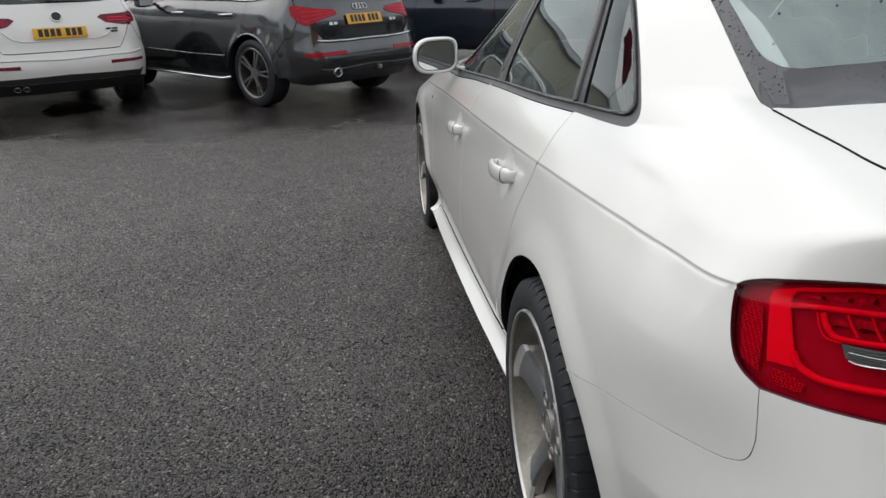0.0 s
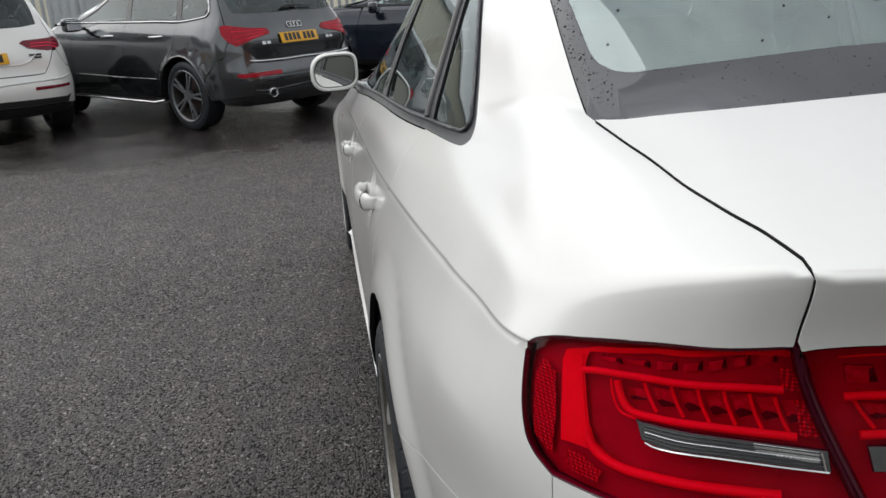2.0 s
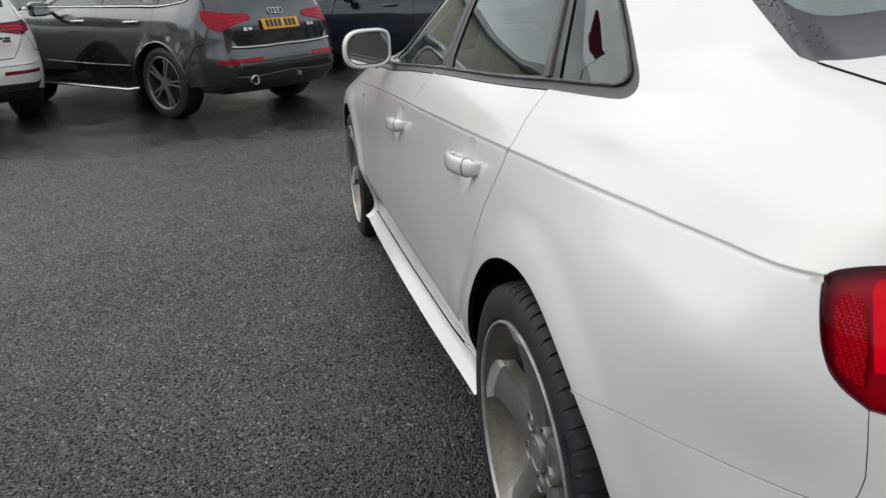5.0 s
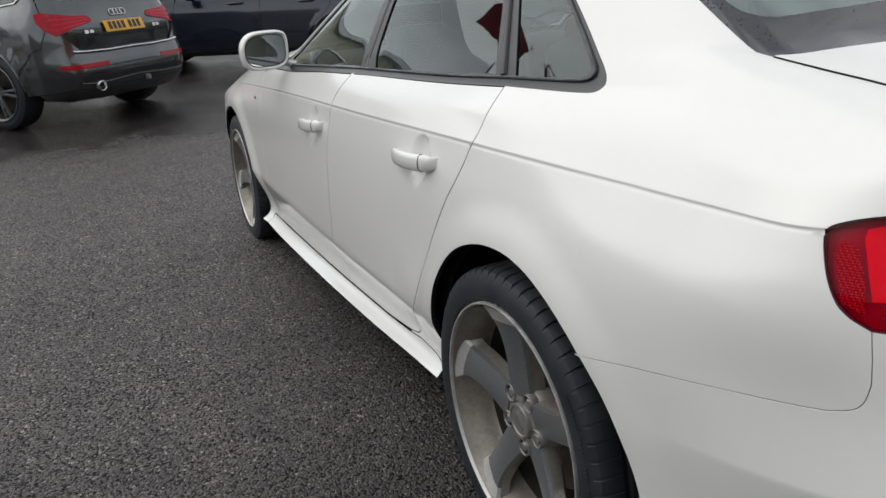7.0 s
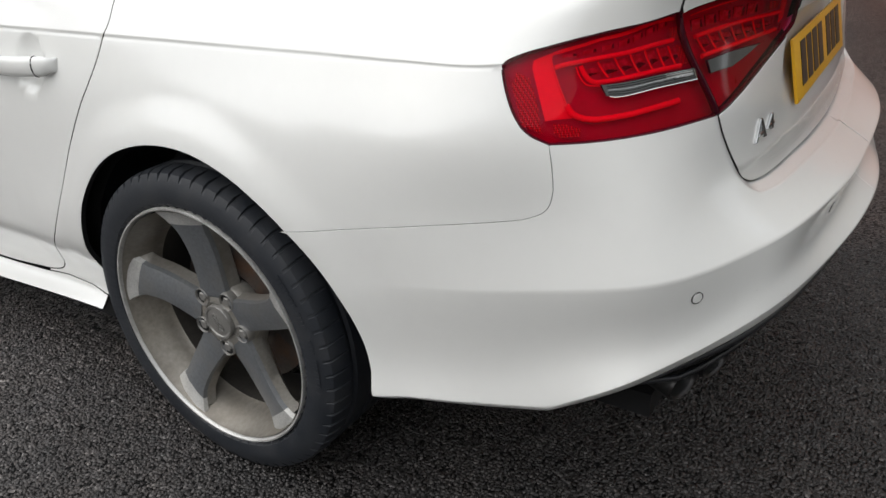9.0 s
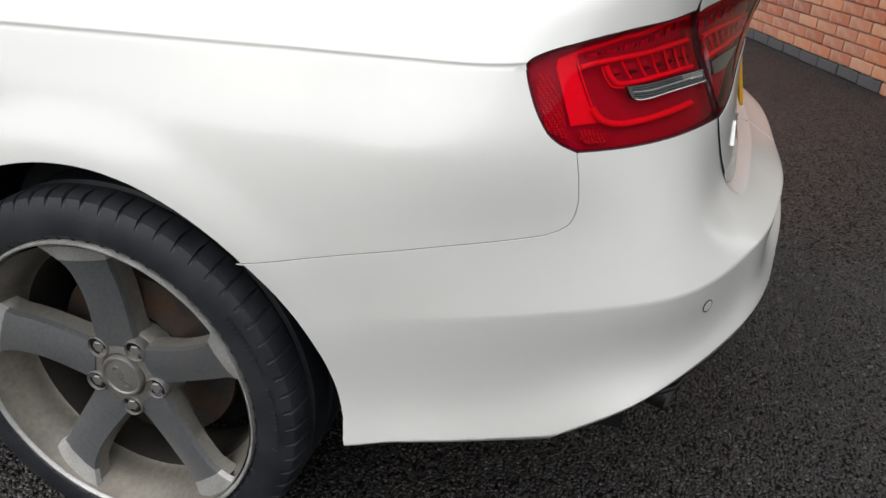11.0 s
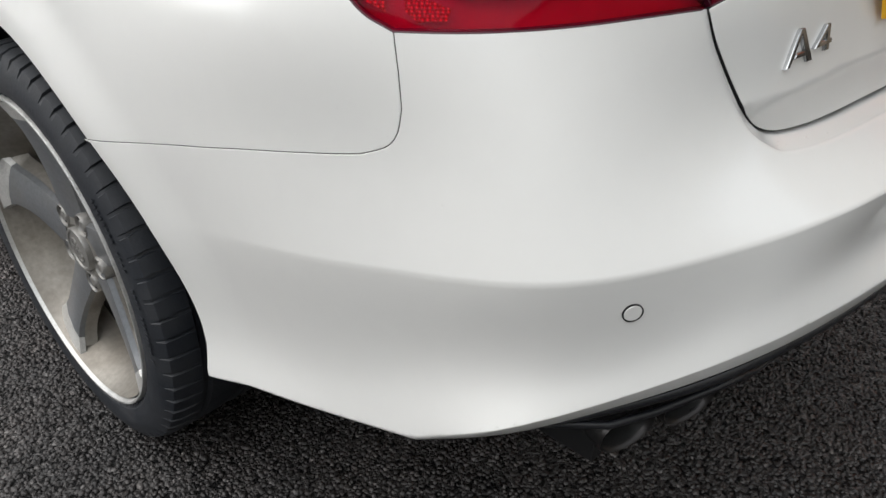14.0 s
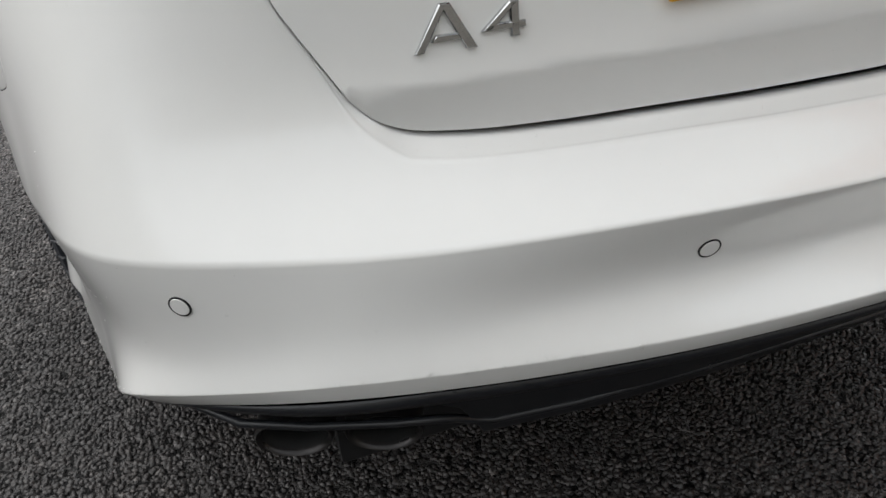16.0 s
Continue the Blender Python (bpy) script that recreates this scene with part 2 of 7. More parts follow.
# >>> surface
class Skin:
    """A car's outer surface from feature lines that run from the middle of its tail round its flank to the middle of its nose,
    lowest first. u: metres along the flank (y on the straight part), v: number of the line."""

    def __init__(self, lines, sharp, ref=3, nu=900, nv=26, flare=(), under=(), pull=(), shift=0.0, along=None, kinks=()):
        P = np.array(lines, float).reshape(len(lines), -1, 3)
        nr, nc = P.shape[:2]
        R = P[ref] if along is None else np.array(along, float).reshape(-1, 3)  # the line that sets the spacing
        # along the lines, mirrored at the middle plane
        M = np.concatenate([P[:, 2:0:-1] * (-1, 1, 1), P, P[:, -2:-4:-1] * (-1, 1, 1)], axis=1)
        R = np.concatenate([R[2:0:-1] * (-1, 1, 1), R, R[-2:-4:-1] * (-1, 1, 1)])
        d = np.linalg.norm(np.diff(R, axis=0), axis=1)
        k0 = k = np.concatenate([[0], np.cumsum(d)])
        tan = np.zeros_like(M)
        h = np.diff(k)[None, :, None]
        s = np.diff(M, axis=1) / h
        tan[:, 1:-1] = (s[:, :-1] * h[:, 1:] + s[:, 1:] * h[:, :-1]) / (h[:, :-1] + h[:, 1:])
        before, after = tan.copy(), tan.copy()
        for row, col, w in kinks:  # columns where a line turns a corner
            before[row, col + 2] += w * (s[row, col + 1] - tan[row, col + 2])
            after[row, col + 2] += w * (s[row, col + 2] - tan[row, col + 2])
        kk = k[2:-2]
        t = np.linspace(kk[0], kk[-1], nu)
        i = np.clip(np.searchsorted(k, t, side="right") - 1, 2, len(k) - 4)
        hh = (k[i + 1] - k[i])
        w = ((t - k[i]) / hh)[None, :, None]
        hh = hh[None, :, None]
        L = ((1 + 2 * w) * (1 - w) ** 2 * M[:, i] + w * (1 - w) ** 2 * hh * after[:, i]
             + w * w * (3 - 2 * w) * M[:, i + 1] + w * w * (w - 1) * hh * before[:, i + 1])
        # across the lines
        V = np.linspace(0, nr - 1, (nr - 1) * nv + 1)
        j = np.minimum(V.astype(int), nr - 2)
        w = (V - j)[:, None, None]
        seg = np.diff(L, axis=0)
        up, dn = np.empty_like(L), np.empty_like(L)
        for r in range(nr):
            a = seg[max(r - 1, 0)]
            b = seg[min(r, nr - 2)]
            la = np.linalg.norm(a, axis=1, keepdims=True) + 1e-6
            lb = np.linalg.norm(b, axis=1, keepdims=True) + 1e-6
            mean = (a / la * lb + b / lb * la) / (la + lb)
            k = np.zeros((nu, 1))
            for lo, hi in sharp.get(r, ()):
                k = np.maximum(k, (np.clip((t - kk[0] - lo) / 0.1 + 1, 0, 1) * np.clip((hi - t + kk[0]) / 0.1 + 1, 0, 1))[:, None])
            up[r], dn[r] = k * b + (1 - k) * mean * lb, k * a + (1 - k) * mean * la
        G = ((1 + 2 * w) * (1 - w) ** 2 * L[j] + w * (1 - w) ** 2 * up[j] + w * w * (3 - 2 * w) * L[j + 1] + w * w * (w - 1) * dn[j + 1])
        G = G.transpose(1, 0, 2)
        for cy, cz, r0, amp, wide in flare:
            rr = np.hypot(G[..., 1] - cy, G[..., 2] - cz)
            f = np.clip(1 - (rr - r0) / wide, 0, 1)
            low = np.where(G[..., 1] > cy, np.clip((G[..., 2] - 0.34) / 0.2, 0, 1), 1.0)  # runs out towards the sill
            G[..., 0] += low * amp * f * f * (3 - 2 * f) * (rr < r0 + wide) * (G[..., 0] > 0.5) * (G[..., 2] < cz + r0 + wide)
        for r, cy, wide, amp in pull:  # draws a line inwards over a stretch
            f = np.clip(1 - np.abs(G[..., 1] - cy) / wide, 0, 1)
            G[..., 0] -= amp * f * f * (3 - 2 * f) * np.clip(1 - np.abs(V - r), 0, 1)[None, :] * (G[..., 0] > 0.5)
        for r, lo, hi, amp, wide in under:  # a step that runs under a crease
            f = np.clip(1 - (r - V) / wide, 0, 1) ** 2 * (V < r - 1e-6)
            e = np.clip((t - kk[0] - lo) / 0.15, 0, 1) * np.clip((hi - t + kk[0]) / 0.15, 0, 1)
            G[..., 0] -= amp * f[None, :] * e[:, None]
        self.u = t
        self.v = V
        self.G = G
        y, x = np.interp(t, k0, R[:, 1]), np.interp(t, k0, R[:, 0])
        lo = np.arange(nu)[x > 0.8 * x.max()]
        zero = np.interp(shift, y[lo], t[lo])
        self.u = t - zero + shift
        gu, gv = np.gradient(G, axis=0), np.gradient(G, axis=1)
        N = np.cross(gu, gv)
        N /= np.linalg.norm(N, axis=2, keepdims=True) + 1e-9
        self.N = N
        self.gu = gu / (self.u[1] - self.u[0])
        self.gv = gv / (V[1] - V[0])
        self.umin, self.umax = self.u[0], self.u[-1]

    def look_up(self, A, u, v):
        fu = np.clip((np.asarray(u) - self.u[0]) / (self.u[1] - self.u[0]), 0, len(self.u) - 1.001)
        fv = np.clip((np.asarray(v) - self.v[0]) / (self.v[1] - self.v[0]), 0, len(self.v) - 1.001)
        i, j = fu.astype(int), fv.astype(int)
        a, b = (fu - i)[..., None], (fv - j)[..., None]
        return A[i, j] * (1 - a) * (1 - b) + A[i + 1, j] * a * (1 - b) + A[i, j + 1] * (1 - a) * b + A[i + 1, j + 1] * a * b

    def at(self, u, v):
        return self.look_up(self.G, u, v)

    def normal(self, u, v):
        n = self.look_up(self.N, u, v)
        return n / (np.linalg.norm(n, axis=-1, keepdims=True) + 1e-9)

    def v_of(self, u, z):
        """The line number at height z on the column u."""
        i = int(np.clip(round((u - self.u[0]) / (self.u[1] - self.u[0])), 0, len(self.u) - 1))
        return float(np.interp(z, np.maximum.accumulate(self.G[i, :, 2]), self.v))

    def contour(self, z):
        v = np.array([np.interp(z, np.maximum.accumulate(self.G[i, :, 2]), self.v) for i in range(len(self.u))])
        return self.at(self.u, v), v

    def side(self, y, z):
        """(u, v) of the flank's point with this y and z."""
        u = y
        for _ in range(6):
            v = self.v_of(u, z)
            u += y - self.at(u, v)[1]
        return (float(u), self.v_of(u, z))

    def tail(self, x, z):
        """(u, v) of the tail's point with this x (from the middle) and z."""
        p, v = self.contour(z)
        k = int(len(self.u) * 0.33)
        k = int(np.argmax(p[:k, 0])) + 1
        u = float(np.interp(x, p[:k, 0], self.u[:k]))
        return (u, self.v_of(u, z))
# <<< surface

# >>> saloon lines
# tail middle, tail, tail, corner, quarter, quarter, rear axle, door ... front axle, wing, corner, nose, nose middle
SALOON = [
    # under edge
    [0, -0.962, 0.32, 0.35, -0.952, 0.32, 0.58, -0.892, 0.312, 0.67, -0.76, 0.275, 0.73, -0.655, 0.255, 0.8, -0.38, 0.25, 0.8, 0, 0.21, 0.8, 0.36, 0.215, 0.8, 0.9, 0.19, 0.8, 1.6, 0.17, 0.8, 2.3, 0.165, 0.8, 2.8, 0.18, 0.79, 3.15, 0.2, 0.7, 3.42, 0.19, 0.38, 3.58, 0.18, 0, 3.6, 0.18],
    # lower edge of the painted bumper, edge of the skirt
    [0, -1.053, 0.497, 0.297, -1.025, 0.487, 0.604, -0.949, 0.48, 0.759, -0.823, 0.42, 0.796, -0.701, 0.346, 0.859, -0.397, 0.304, 0.876, -0.004, 0.258, 0.885, 0.36, 0.264, 0.89, 0.9, 0.233, 0.892, 1.6, 0.204, 0.89, 2.3, 0.192, 0.885, 2.8, 0.22, 0.86, 3.18, 0.24, 0.76, 3.46, 0.23, 0.4, 3.63, 0.22, 0, 3.66, 0.22],
    # bumper's lower band, top of the skirt
    [0, -1.008, 0.534, 0.303, -0.997, 0.529, 0.588, -0.946, 0.514, 0.740, -0.828, 0.458, 0.798, -0.657, 0.399, 0.853, -0.38, 0.345, 0.883, 0, 0.31, 0.862, 0.36, 0.283, 0.853, 0.9, 0.246, 0.856, 1.6, 0.222, 0.858, 2.3, 0.213, 0.868, 2.8, 0.232, 0.87, 3.2, 0.32, 0.77, 3.48, 0.32, 0.4, 3.65, 0.32, 0, 3.68, 0.32],
    # crease of the bumper and of the doors' lower edge
    [0, -1.024, .595, .3, -1.01, .601, .578, -.941, .594, .745, -.839, .584, .812, -.67, .56, .866, -.359, .519, .886, 0, .478, .895, .36, .44, .895, .9, .42, .895, 1.6, .42, .895, 2.3, .43, .905, 2.8, .48, .875, 3.2, .5, .78, 3.48, .5, .4, 3.65, .5, 0, 3.68, .5],
    # bumper's ledge
    [0, -.936, .66, .299, -.926, .66, .553, -.884, .676, .725, -.813, .67, .801, -.662, .66, .873, -.349, .64, .89, 0, .62, .89, .36, .6, .893, .9, .6, .893, 1.6, .6, .893, 2.3, .6, .9, 2.8, .62, .875, 3.2, .62, .78, 3.47, .62, .4, 3.63, .62, 0, 3.66, .62],
    # lower edge of the lamps
    [0, -.909, .76, .299, -.898, .765, .575, -.855, .795, .711, -.768, .79, .805, -.637, .785, .861, -.33, .77, .872, 0, .76, .878, .36, .76, .88, .9, .755, .88, 1.6, .755, .88, 2.3, .755, .885, 2.8, .76, .865, 3.2, .74, .77, 3.44, .7, .4, 3.6, .7, 0, 3.63, .7],
    # shoulder crease, upper edge of the lamps
    [0, -.928, .95, .3, -.916, .95, .6, -.814, .945, .70, -.733, .900, .786, -.60, .882, .815, -.3, .881, .836, 0, .882, .85, .36, .88, .853, .9, .87, .853, 1.6, .86, .85, 2.3, .84, .845, 2.8, .82, .81, 3.18, .79, .72, 3.38, .76, .38, 3.52, .75, 0, 3.55, .75],
    # boot lid's lip, shoulder
    [0, -0.958, 1.01, 0.3, -0.946, 1.008, 0.604, -0.831, 1.002, 0.687, -0.743, 0.974, 0.757, -0.597, 0.922, 0.779, -0.3, 0.937, 0.795, 0, 0.941, 0.815, 0.36, 0.94, 0.82, 0.9, 0.93, 0.82, 1.6, 0.915, 0.82, 2.3, 0.895, 0.8, 2.8, 0.87, 0.75, 3.1, 0.84, 0.65, 3.28, 0.81, 0.36, 3.4, 0.8, 0, 3.43, 0.8],
    # deck, belt
    [0, -.70, 1.035, .3, -.69, 1.035, .55, -.64, 1.03, .62, -.55, 1.025, .675, -.41, 1.025, .72, -.2, 1.01, .75, .03, .998, .768, .36, .988, .775, .9, .982, .775, 1.6, .972, .755, 2.1, .96, .70, 2.55, .94, .62, 2.75, .945, .5, 2.85, .95, .3, 2.95, .955, 0, 3.0, .96],
    # foot of the glass
    [0, -.47, 1.07, .3, -.46, 1.07, .52, -.42, 1.065, .61, -.36, 1.06, .645, -.28, 1.07, .695, -.13, 1.055, .735, .05, 1.04, .752, .38, 1.028, .76, .9, 1.02, .758, 1.6, 1.01, .72, 2.0, 1.0, .66, 2.2, .995, .58, 2.28, .995, .45, 2.33, 1.0, .28, 2.38, 1.0, 0, 2.4, 1.0],
    # middle of the glass
    [0, -.16, 1.235, .28, -.15, 1.235, .48, -.11, 1.23, .55, -.06, 1.23, .585, 0, 1.23, .62, .1, 1.225, .645, .22, 1.22, .66, .45, 1.215, .672, .9, 1.21, .66, 1.35, 1.2, .62, 1.62, 1.19, .58, 1.75, 1.185, .5, 1.84, 1.185, .4, 1.9, 1.19, .25, 1.95, 1.19, 0, 1.97, 1.19],
    # edge of the roof
    [0, .18, 1.37, .26, .19, 1.368, .44, .21, 1.36, .495, .25, 1.355, .515, .3, 1.35, .53, .36, 1.348, .545, .45, 1.35, .56, .62, 1.355, .575, .9, 1.36, .565, 1.15, 1.352, .545, 1.28, 1.34, .51, 1.38, 1.33, .45, 1.45, 1.33, .36, 1.5, 1.335, .22, 1.53, 1.338, 0, 1.55, 1.34],
    # roof
    [0, .45, 1.405, .2, .46, 1.403, .32, .5, 1.4, .36, .55, 1.4, .37, .6, 1.4, .38, .65, 1.4, .39, .7, 1.4, .4, .8, 1.402, .4, .9, 1.403, .4, 1.0, 1.4, .38, 1.08, 1.4, .36, 1.12, 1.395, .32, 1.16, 1.395, .26, 1.19, 1.395, .15, 1.2, 1.397, 0, 1.21, 1.398],
    # middle of the roof
    [0, .7, 1.42, 0, .71, 1.42, 0, .72, 1.42, 0, .74, 1.42, 0, .76, 1.42, 0, .78, 1.42, 0, .8, 1.42, 0, .84, 1.42, 0, .88, 1.42, 0, .92, 1.42, 0, .95, 1.42, 0, .97, 1.42, 0, .98, 1.42, 0, .99, 1.42, 0, .995, 1.42, 0, 1.0, 1.42],
]
# the spacing of the columns along the flank
ALONG = [0, -1.012, .6, .3, -1.005, .604, .59, -.968, .614, .757, -.848, .596, .838, -.68, .578, .893, -.36, .532, .905, 0, .49, .895, .36, .44, .895, .9, .42, .895, 1.6, .42, .895, 2.3, .43, .905, 2.8, .48, .875, 3.2, .5, .78, 3.48, .5, .4, 3.65, .5, 0, 3.68, .5]
ARCH, AXLE, BASE = 0.388, 0.325, 2.808
# distances for the creases run along the flank from the middle of the tail
SKIN = dict(sharp={1: ((0, 99),), 3: ((0, 1.45), (2.27, 4.15)), 6: ((0.9, 4.6),), 7: ((0, 1.0),), 8: ((0.9, 99),), 9: ((0, 99),)}, flare=((0, AXLE, ARCH, 0.012, 0.085), (BASE, AXLE, ARCH, 0.012, 0.10)), under=((6, 0.80, 4.6, 0.0028, 0.09),), pull=((6, -.48, .15, .011),), nv=52, along=ALONG, kinks=((0, 4, .8), (1, 4, .85), (2, 4, .3)))
saloon = Skin(SALOON, **SKIN)
# <<< saloon lines

# ---- panels on a skin ----
from mathutils.geometry import delaunay_2d_cdt

ROW = 0.115  # metres that one line number stands for, roughly


def inside(pts, loop):
    x, y = pts[:, 0], pts[:, 1]
    r = np.zeros(len(pts), bool)
    for (x0, y0), (x1, y1) in zip(loop, np.roll(loop, -1, axis=0)):
        if y0 != y1:
            r ^= ((y0 > y) != (y1 > y)) & (x < (x1 - x0) * (y - y0) / (y1 - y0) + x0)
    return r


def dense(skin, poly, step, closed=True):
    out = []
    poly = [np.array(p, float) for p in poly]
    for a, b in zip(poly, poly[1:] + (poly[:1] if closed else [])):
        n = max(1, int(math.ceil(np.linalg.norm(skin.at(*b) - skin.at(*a)) / step)))
        n = max(n, int(abs(b[1] - a[1]) * ROW / step * 0.7) + 1)
        out += [a + (b - a) * k / n for k in range(n)]
    if not closed:
        out.append(poly[-1])
    return np.array(out)


def smooth_line(pts, n=6):
    """Points on a soft curve through the given ones."""
    p = [np.array(q, float) for q in pts]
    p = [2 * p[0] - p[1]] + p + [2 * p[-1] - p[-2]]
    out = []
    for i in range(1, len(p) - 2):
        for k in range(n):
            t = k / n
            out.append(tuple(0.5 * (2 * p[i] + (p[i + 1] - p[i - 1]) * t + (2 * p[i - 1] - 5 * p[i] + 4 * p[i + 1] - p[i + 2]) * t * t
                                    + (3 * p[i] - p[i - 1] - 3 * p[i + 1] + p[i + 2]) * t ** 3)))
    out.append(tuple(p[-2]))
    return out


def shrink(skin, loop, g):
    """Moves a loop that runs anticlockwise in (u, v) inwards by g metres on the surface; the middle plane stays."""
    T = np.roll(loop, -1, axis=0) - np.roll(loop, 1, axis=0)
    gu, gv = skin.look_up(skin.gu, loop[:, 0], loop[:, 1]), skin.look_up(skin.gv, loop[:, 0], loop[:, 1])
    t3 = gu * T[:, :1] + gv * T[:, 1:]
    N = skin.normal(loop[:, 0], loop[:, 1])
    I = np.cross(N, t3)
    I /= np.linalg.norm(I, axis=1, keepdims=True) + 1e-9
    a, b, c = (gu * gu).sum(1), (gu * gv).sum(1), (gv * gv).sum(1)
    p, q = (gu * I).sum(1) * g, (gv * I).sum(1) * g
    det = a * c - b * b + 1e-12
    d = np.stack([(c * p - b * q) / det, (a * q - b * p) / det], 1)
    mid = (loop[:, 0] < skin.umin + 1e-4) | (loop[:, 0] > skin.umax - 1e-4)
    d[mid] = 0
    return loop + d, I, mid


def panel_data(skin, poly, step=0.02, gap=0.0012, depth=0.012, lift=0.0, holes=(), warp=None, edge=0.013, ridges=()):
    loop = dense(skin, poly, edge)
    area = np.sum(loop[:, 0] * np.roll(loop[:, 1], -1) - np.roll(loop[:, 0], -1) * loop[:, 1])
    if area < 0:
        loop = loop[::-1]
    rings = [shrink(skin, loop, gap)]
    for h in holes:
        hl = dense(skin, h, edge)
        if np.sum(hl[:, 0] * np.roll(hl[:, 1], -1) - np.roll(hl[:, 0], -1) * hl[:, 1]) > 0:
            hl = hl[::-1]
        rings.append(shrink(skin, hl, gap))
    k = np.array([1.0, ROW])
    L = [r[0] * k for r in rings]
    lo, hi = L[0].min(0), L[0].max(0)
    gx, gy = np.meshgrid(np.arange(lo[0] + step * 0.5, hi[0], step), np.arange(lo[1] + step * 0.5, hi[1], step))
    g = np.stack([gx.ravel(), gy.ravel()], 1)
    if ridges:  # rows of points that keep a crease crisp
        ru = np.arange(lo[0] + step * 0.3, hi[0], step * 0.7)
        near = np.abs(g[:, 1:] / ROW - np.array(ridges)[None]).min(1) > 0.07
        g = np.concatenate([g[near]] + [np.stack([ru, np.full(len(ru), r * ROW)], 1) for r in ridges])
    keep = inside(g, L[0])
    for h in L[1:]:
        keep &= ~inside(g, h)
    g = g[keep]
    allb = np.concatenate(L)
    far = np.ones(len(g), bool)
    for i in range(0, len(g), 2000):
        far[i:i + 2000] = (((g[i:i + 2000, None] - allb[None]) ** 2).sum(2).min(1) > (0.45 * step) ** 2)
    g = g[far]
    co = np.concatenate([allb, g])
    edges, base = [], 0
    for l in L:
        n = len(l)
        edges += [(base + i, base + (i + 1) % n) for i in range(n)]
        base += n
    vs, _, fs, *_ = delaunay_2d_cdt([Vector(c) for c in co], edges, [], 0, 1e-7)
    vs = np.array([(v.x, v.y) for v in vs])
    fs = np.array([f for f in fs if len(f) == 3])
    c = vs[fs].mean(1)
    ok = inside(c, L[0])
    for h in L[1:]:
        ok &= ~inside(c, h)
    fs = fs[ok]
    uv = vs / k
    P, N = skin.at(uv[:, 0], uv[:, 1]), skin.normal(uv[:, 0], uv[:, 1])
    if warp:
        P, N = warp(P.copy(), N.copy())
    P = P + N * lift
    V, NN, F = [P], [N], [fs]
    base = len(P)
    quads = []
    if depth:
        for r, I, mid in rings:
            p, n = skin.at(r[:, 0], r[:, 1]), skin.normal(r[:, 0], r[:, 1])
            if warp:
                p, n = warp(p.copy(), n.copy())
            p = p + n * lift
            m = len(p)
            V += [p, p - I * 0.0008 - n * 0.0009, p - I * 0.0008 - n * depth]
            NN += [n, -I, -I]
            for i in range(m):
                j = (i + 1) % m
                if mid[i] and mid[j]:
                    continue
                quads.append((base + i + m, base + j + m, base + j, base + i))
                quads.append((base + i + 2 * m, base + j + 2 * m, base + j + m, base + i + m))
            base += 3 * m
    return np.concatenate(V), np.concatenate(NN), fs, quads


def panel(name, skin, poly, material, parent, side=-1, label="", **kw):
    """A sheet with turned-in edges on the skin. side: -1 left, 1 right, 0 both halves in one."""
    V, N, T, Q = panel_data(skin, poly, **kw)
    return skin_mesh(name, V, N, T, Q, material, parent, side, label)


def skin_mesh(name, V, N, T, Q, material, parent, side=-1, label=""):
    vv, nn, ff, base = [], [], [], 0
    for s in ((-1, 1) if side == 0 else (side,)):
        vv.append(V * (s, 1, 1))
        nn.append(N * (s, 1, 1))
        for f in list(map(tuple, T)) + list(Q):
            f = [int(i) + base for i in f]
            ff.append(f if s > 0 else f[::-1])
        base += len(V)
    me = bpy.data.meshes.new(name)
    me.from_pydata(np.concatenate(vv).tolist(), [], ff)
    me.shade_smooth()
    me.normals_split_custom_set_from_vertices(np.concatenate(nn).tolist())
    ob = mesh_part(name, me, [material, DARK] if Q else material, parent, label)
    if Q:  # the turned-in flange behind the edge is black in place of the joint's shade
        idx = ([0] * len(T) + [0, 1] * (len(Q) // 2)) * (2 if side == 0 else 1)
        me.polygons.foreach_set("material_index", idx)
    return ob


def line_tube(name, skin, line, r, material, parent, side=-1, lift=0.0, n=6, label="", flat=1.0):
    pts = dense(skin, line, 0.012, False)
    p = skin.at(pts[:, 0], pts[:, 1]) + skin.normal(pts[:, 0], pts[:, 1]) * lift
    bm = bmesh.new()
    for s in ((-1, 1) if side == 0 else (side,)):
        tube(bm, [(q[0] * s, q[1], q[2]) for q in p], r, n, flat=flat)
    return part(name, bm, material, parent, label, smooth=60)


def disc(bm, c, nrm, r, h, n=20, inner=0.0):
    """A flat button, or a ring, on a surface."""
    q = Vector(nrm).to_track_quat("Z", "Y").to_matrix().to_4x4()
    m = Matrix.Translation(c) @ q
    prof = [(-0.004, r), (h * 0.6, r), (h, r - 0.0006), (h, inner)] if inner == 0 else [(-0.004, r), (h, r), (h, inner), (-0.004, inner)]
    lathe(bm, prof if inner else prof[:-1] + [(h, 0.0002)], n, "z", m)
    return bm

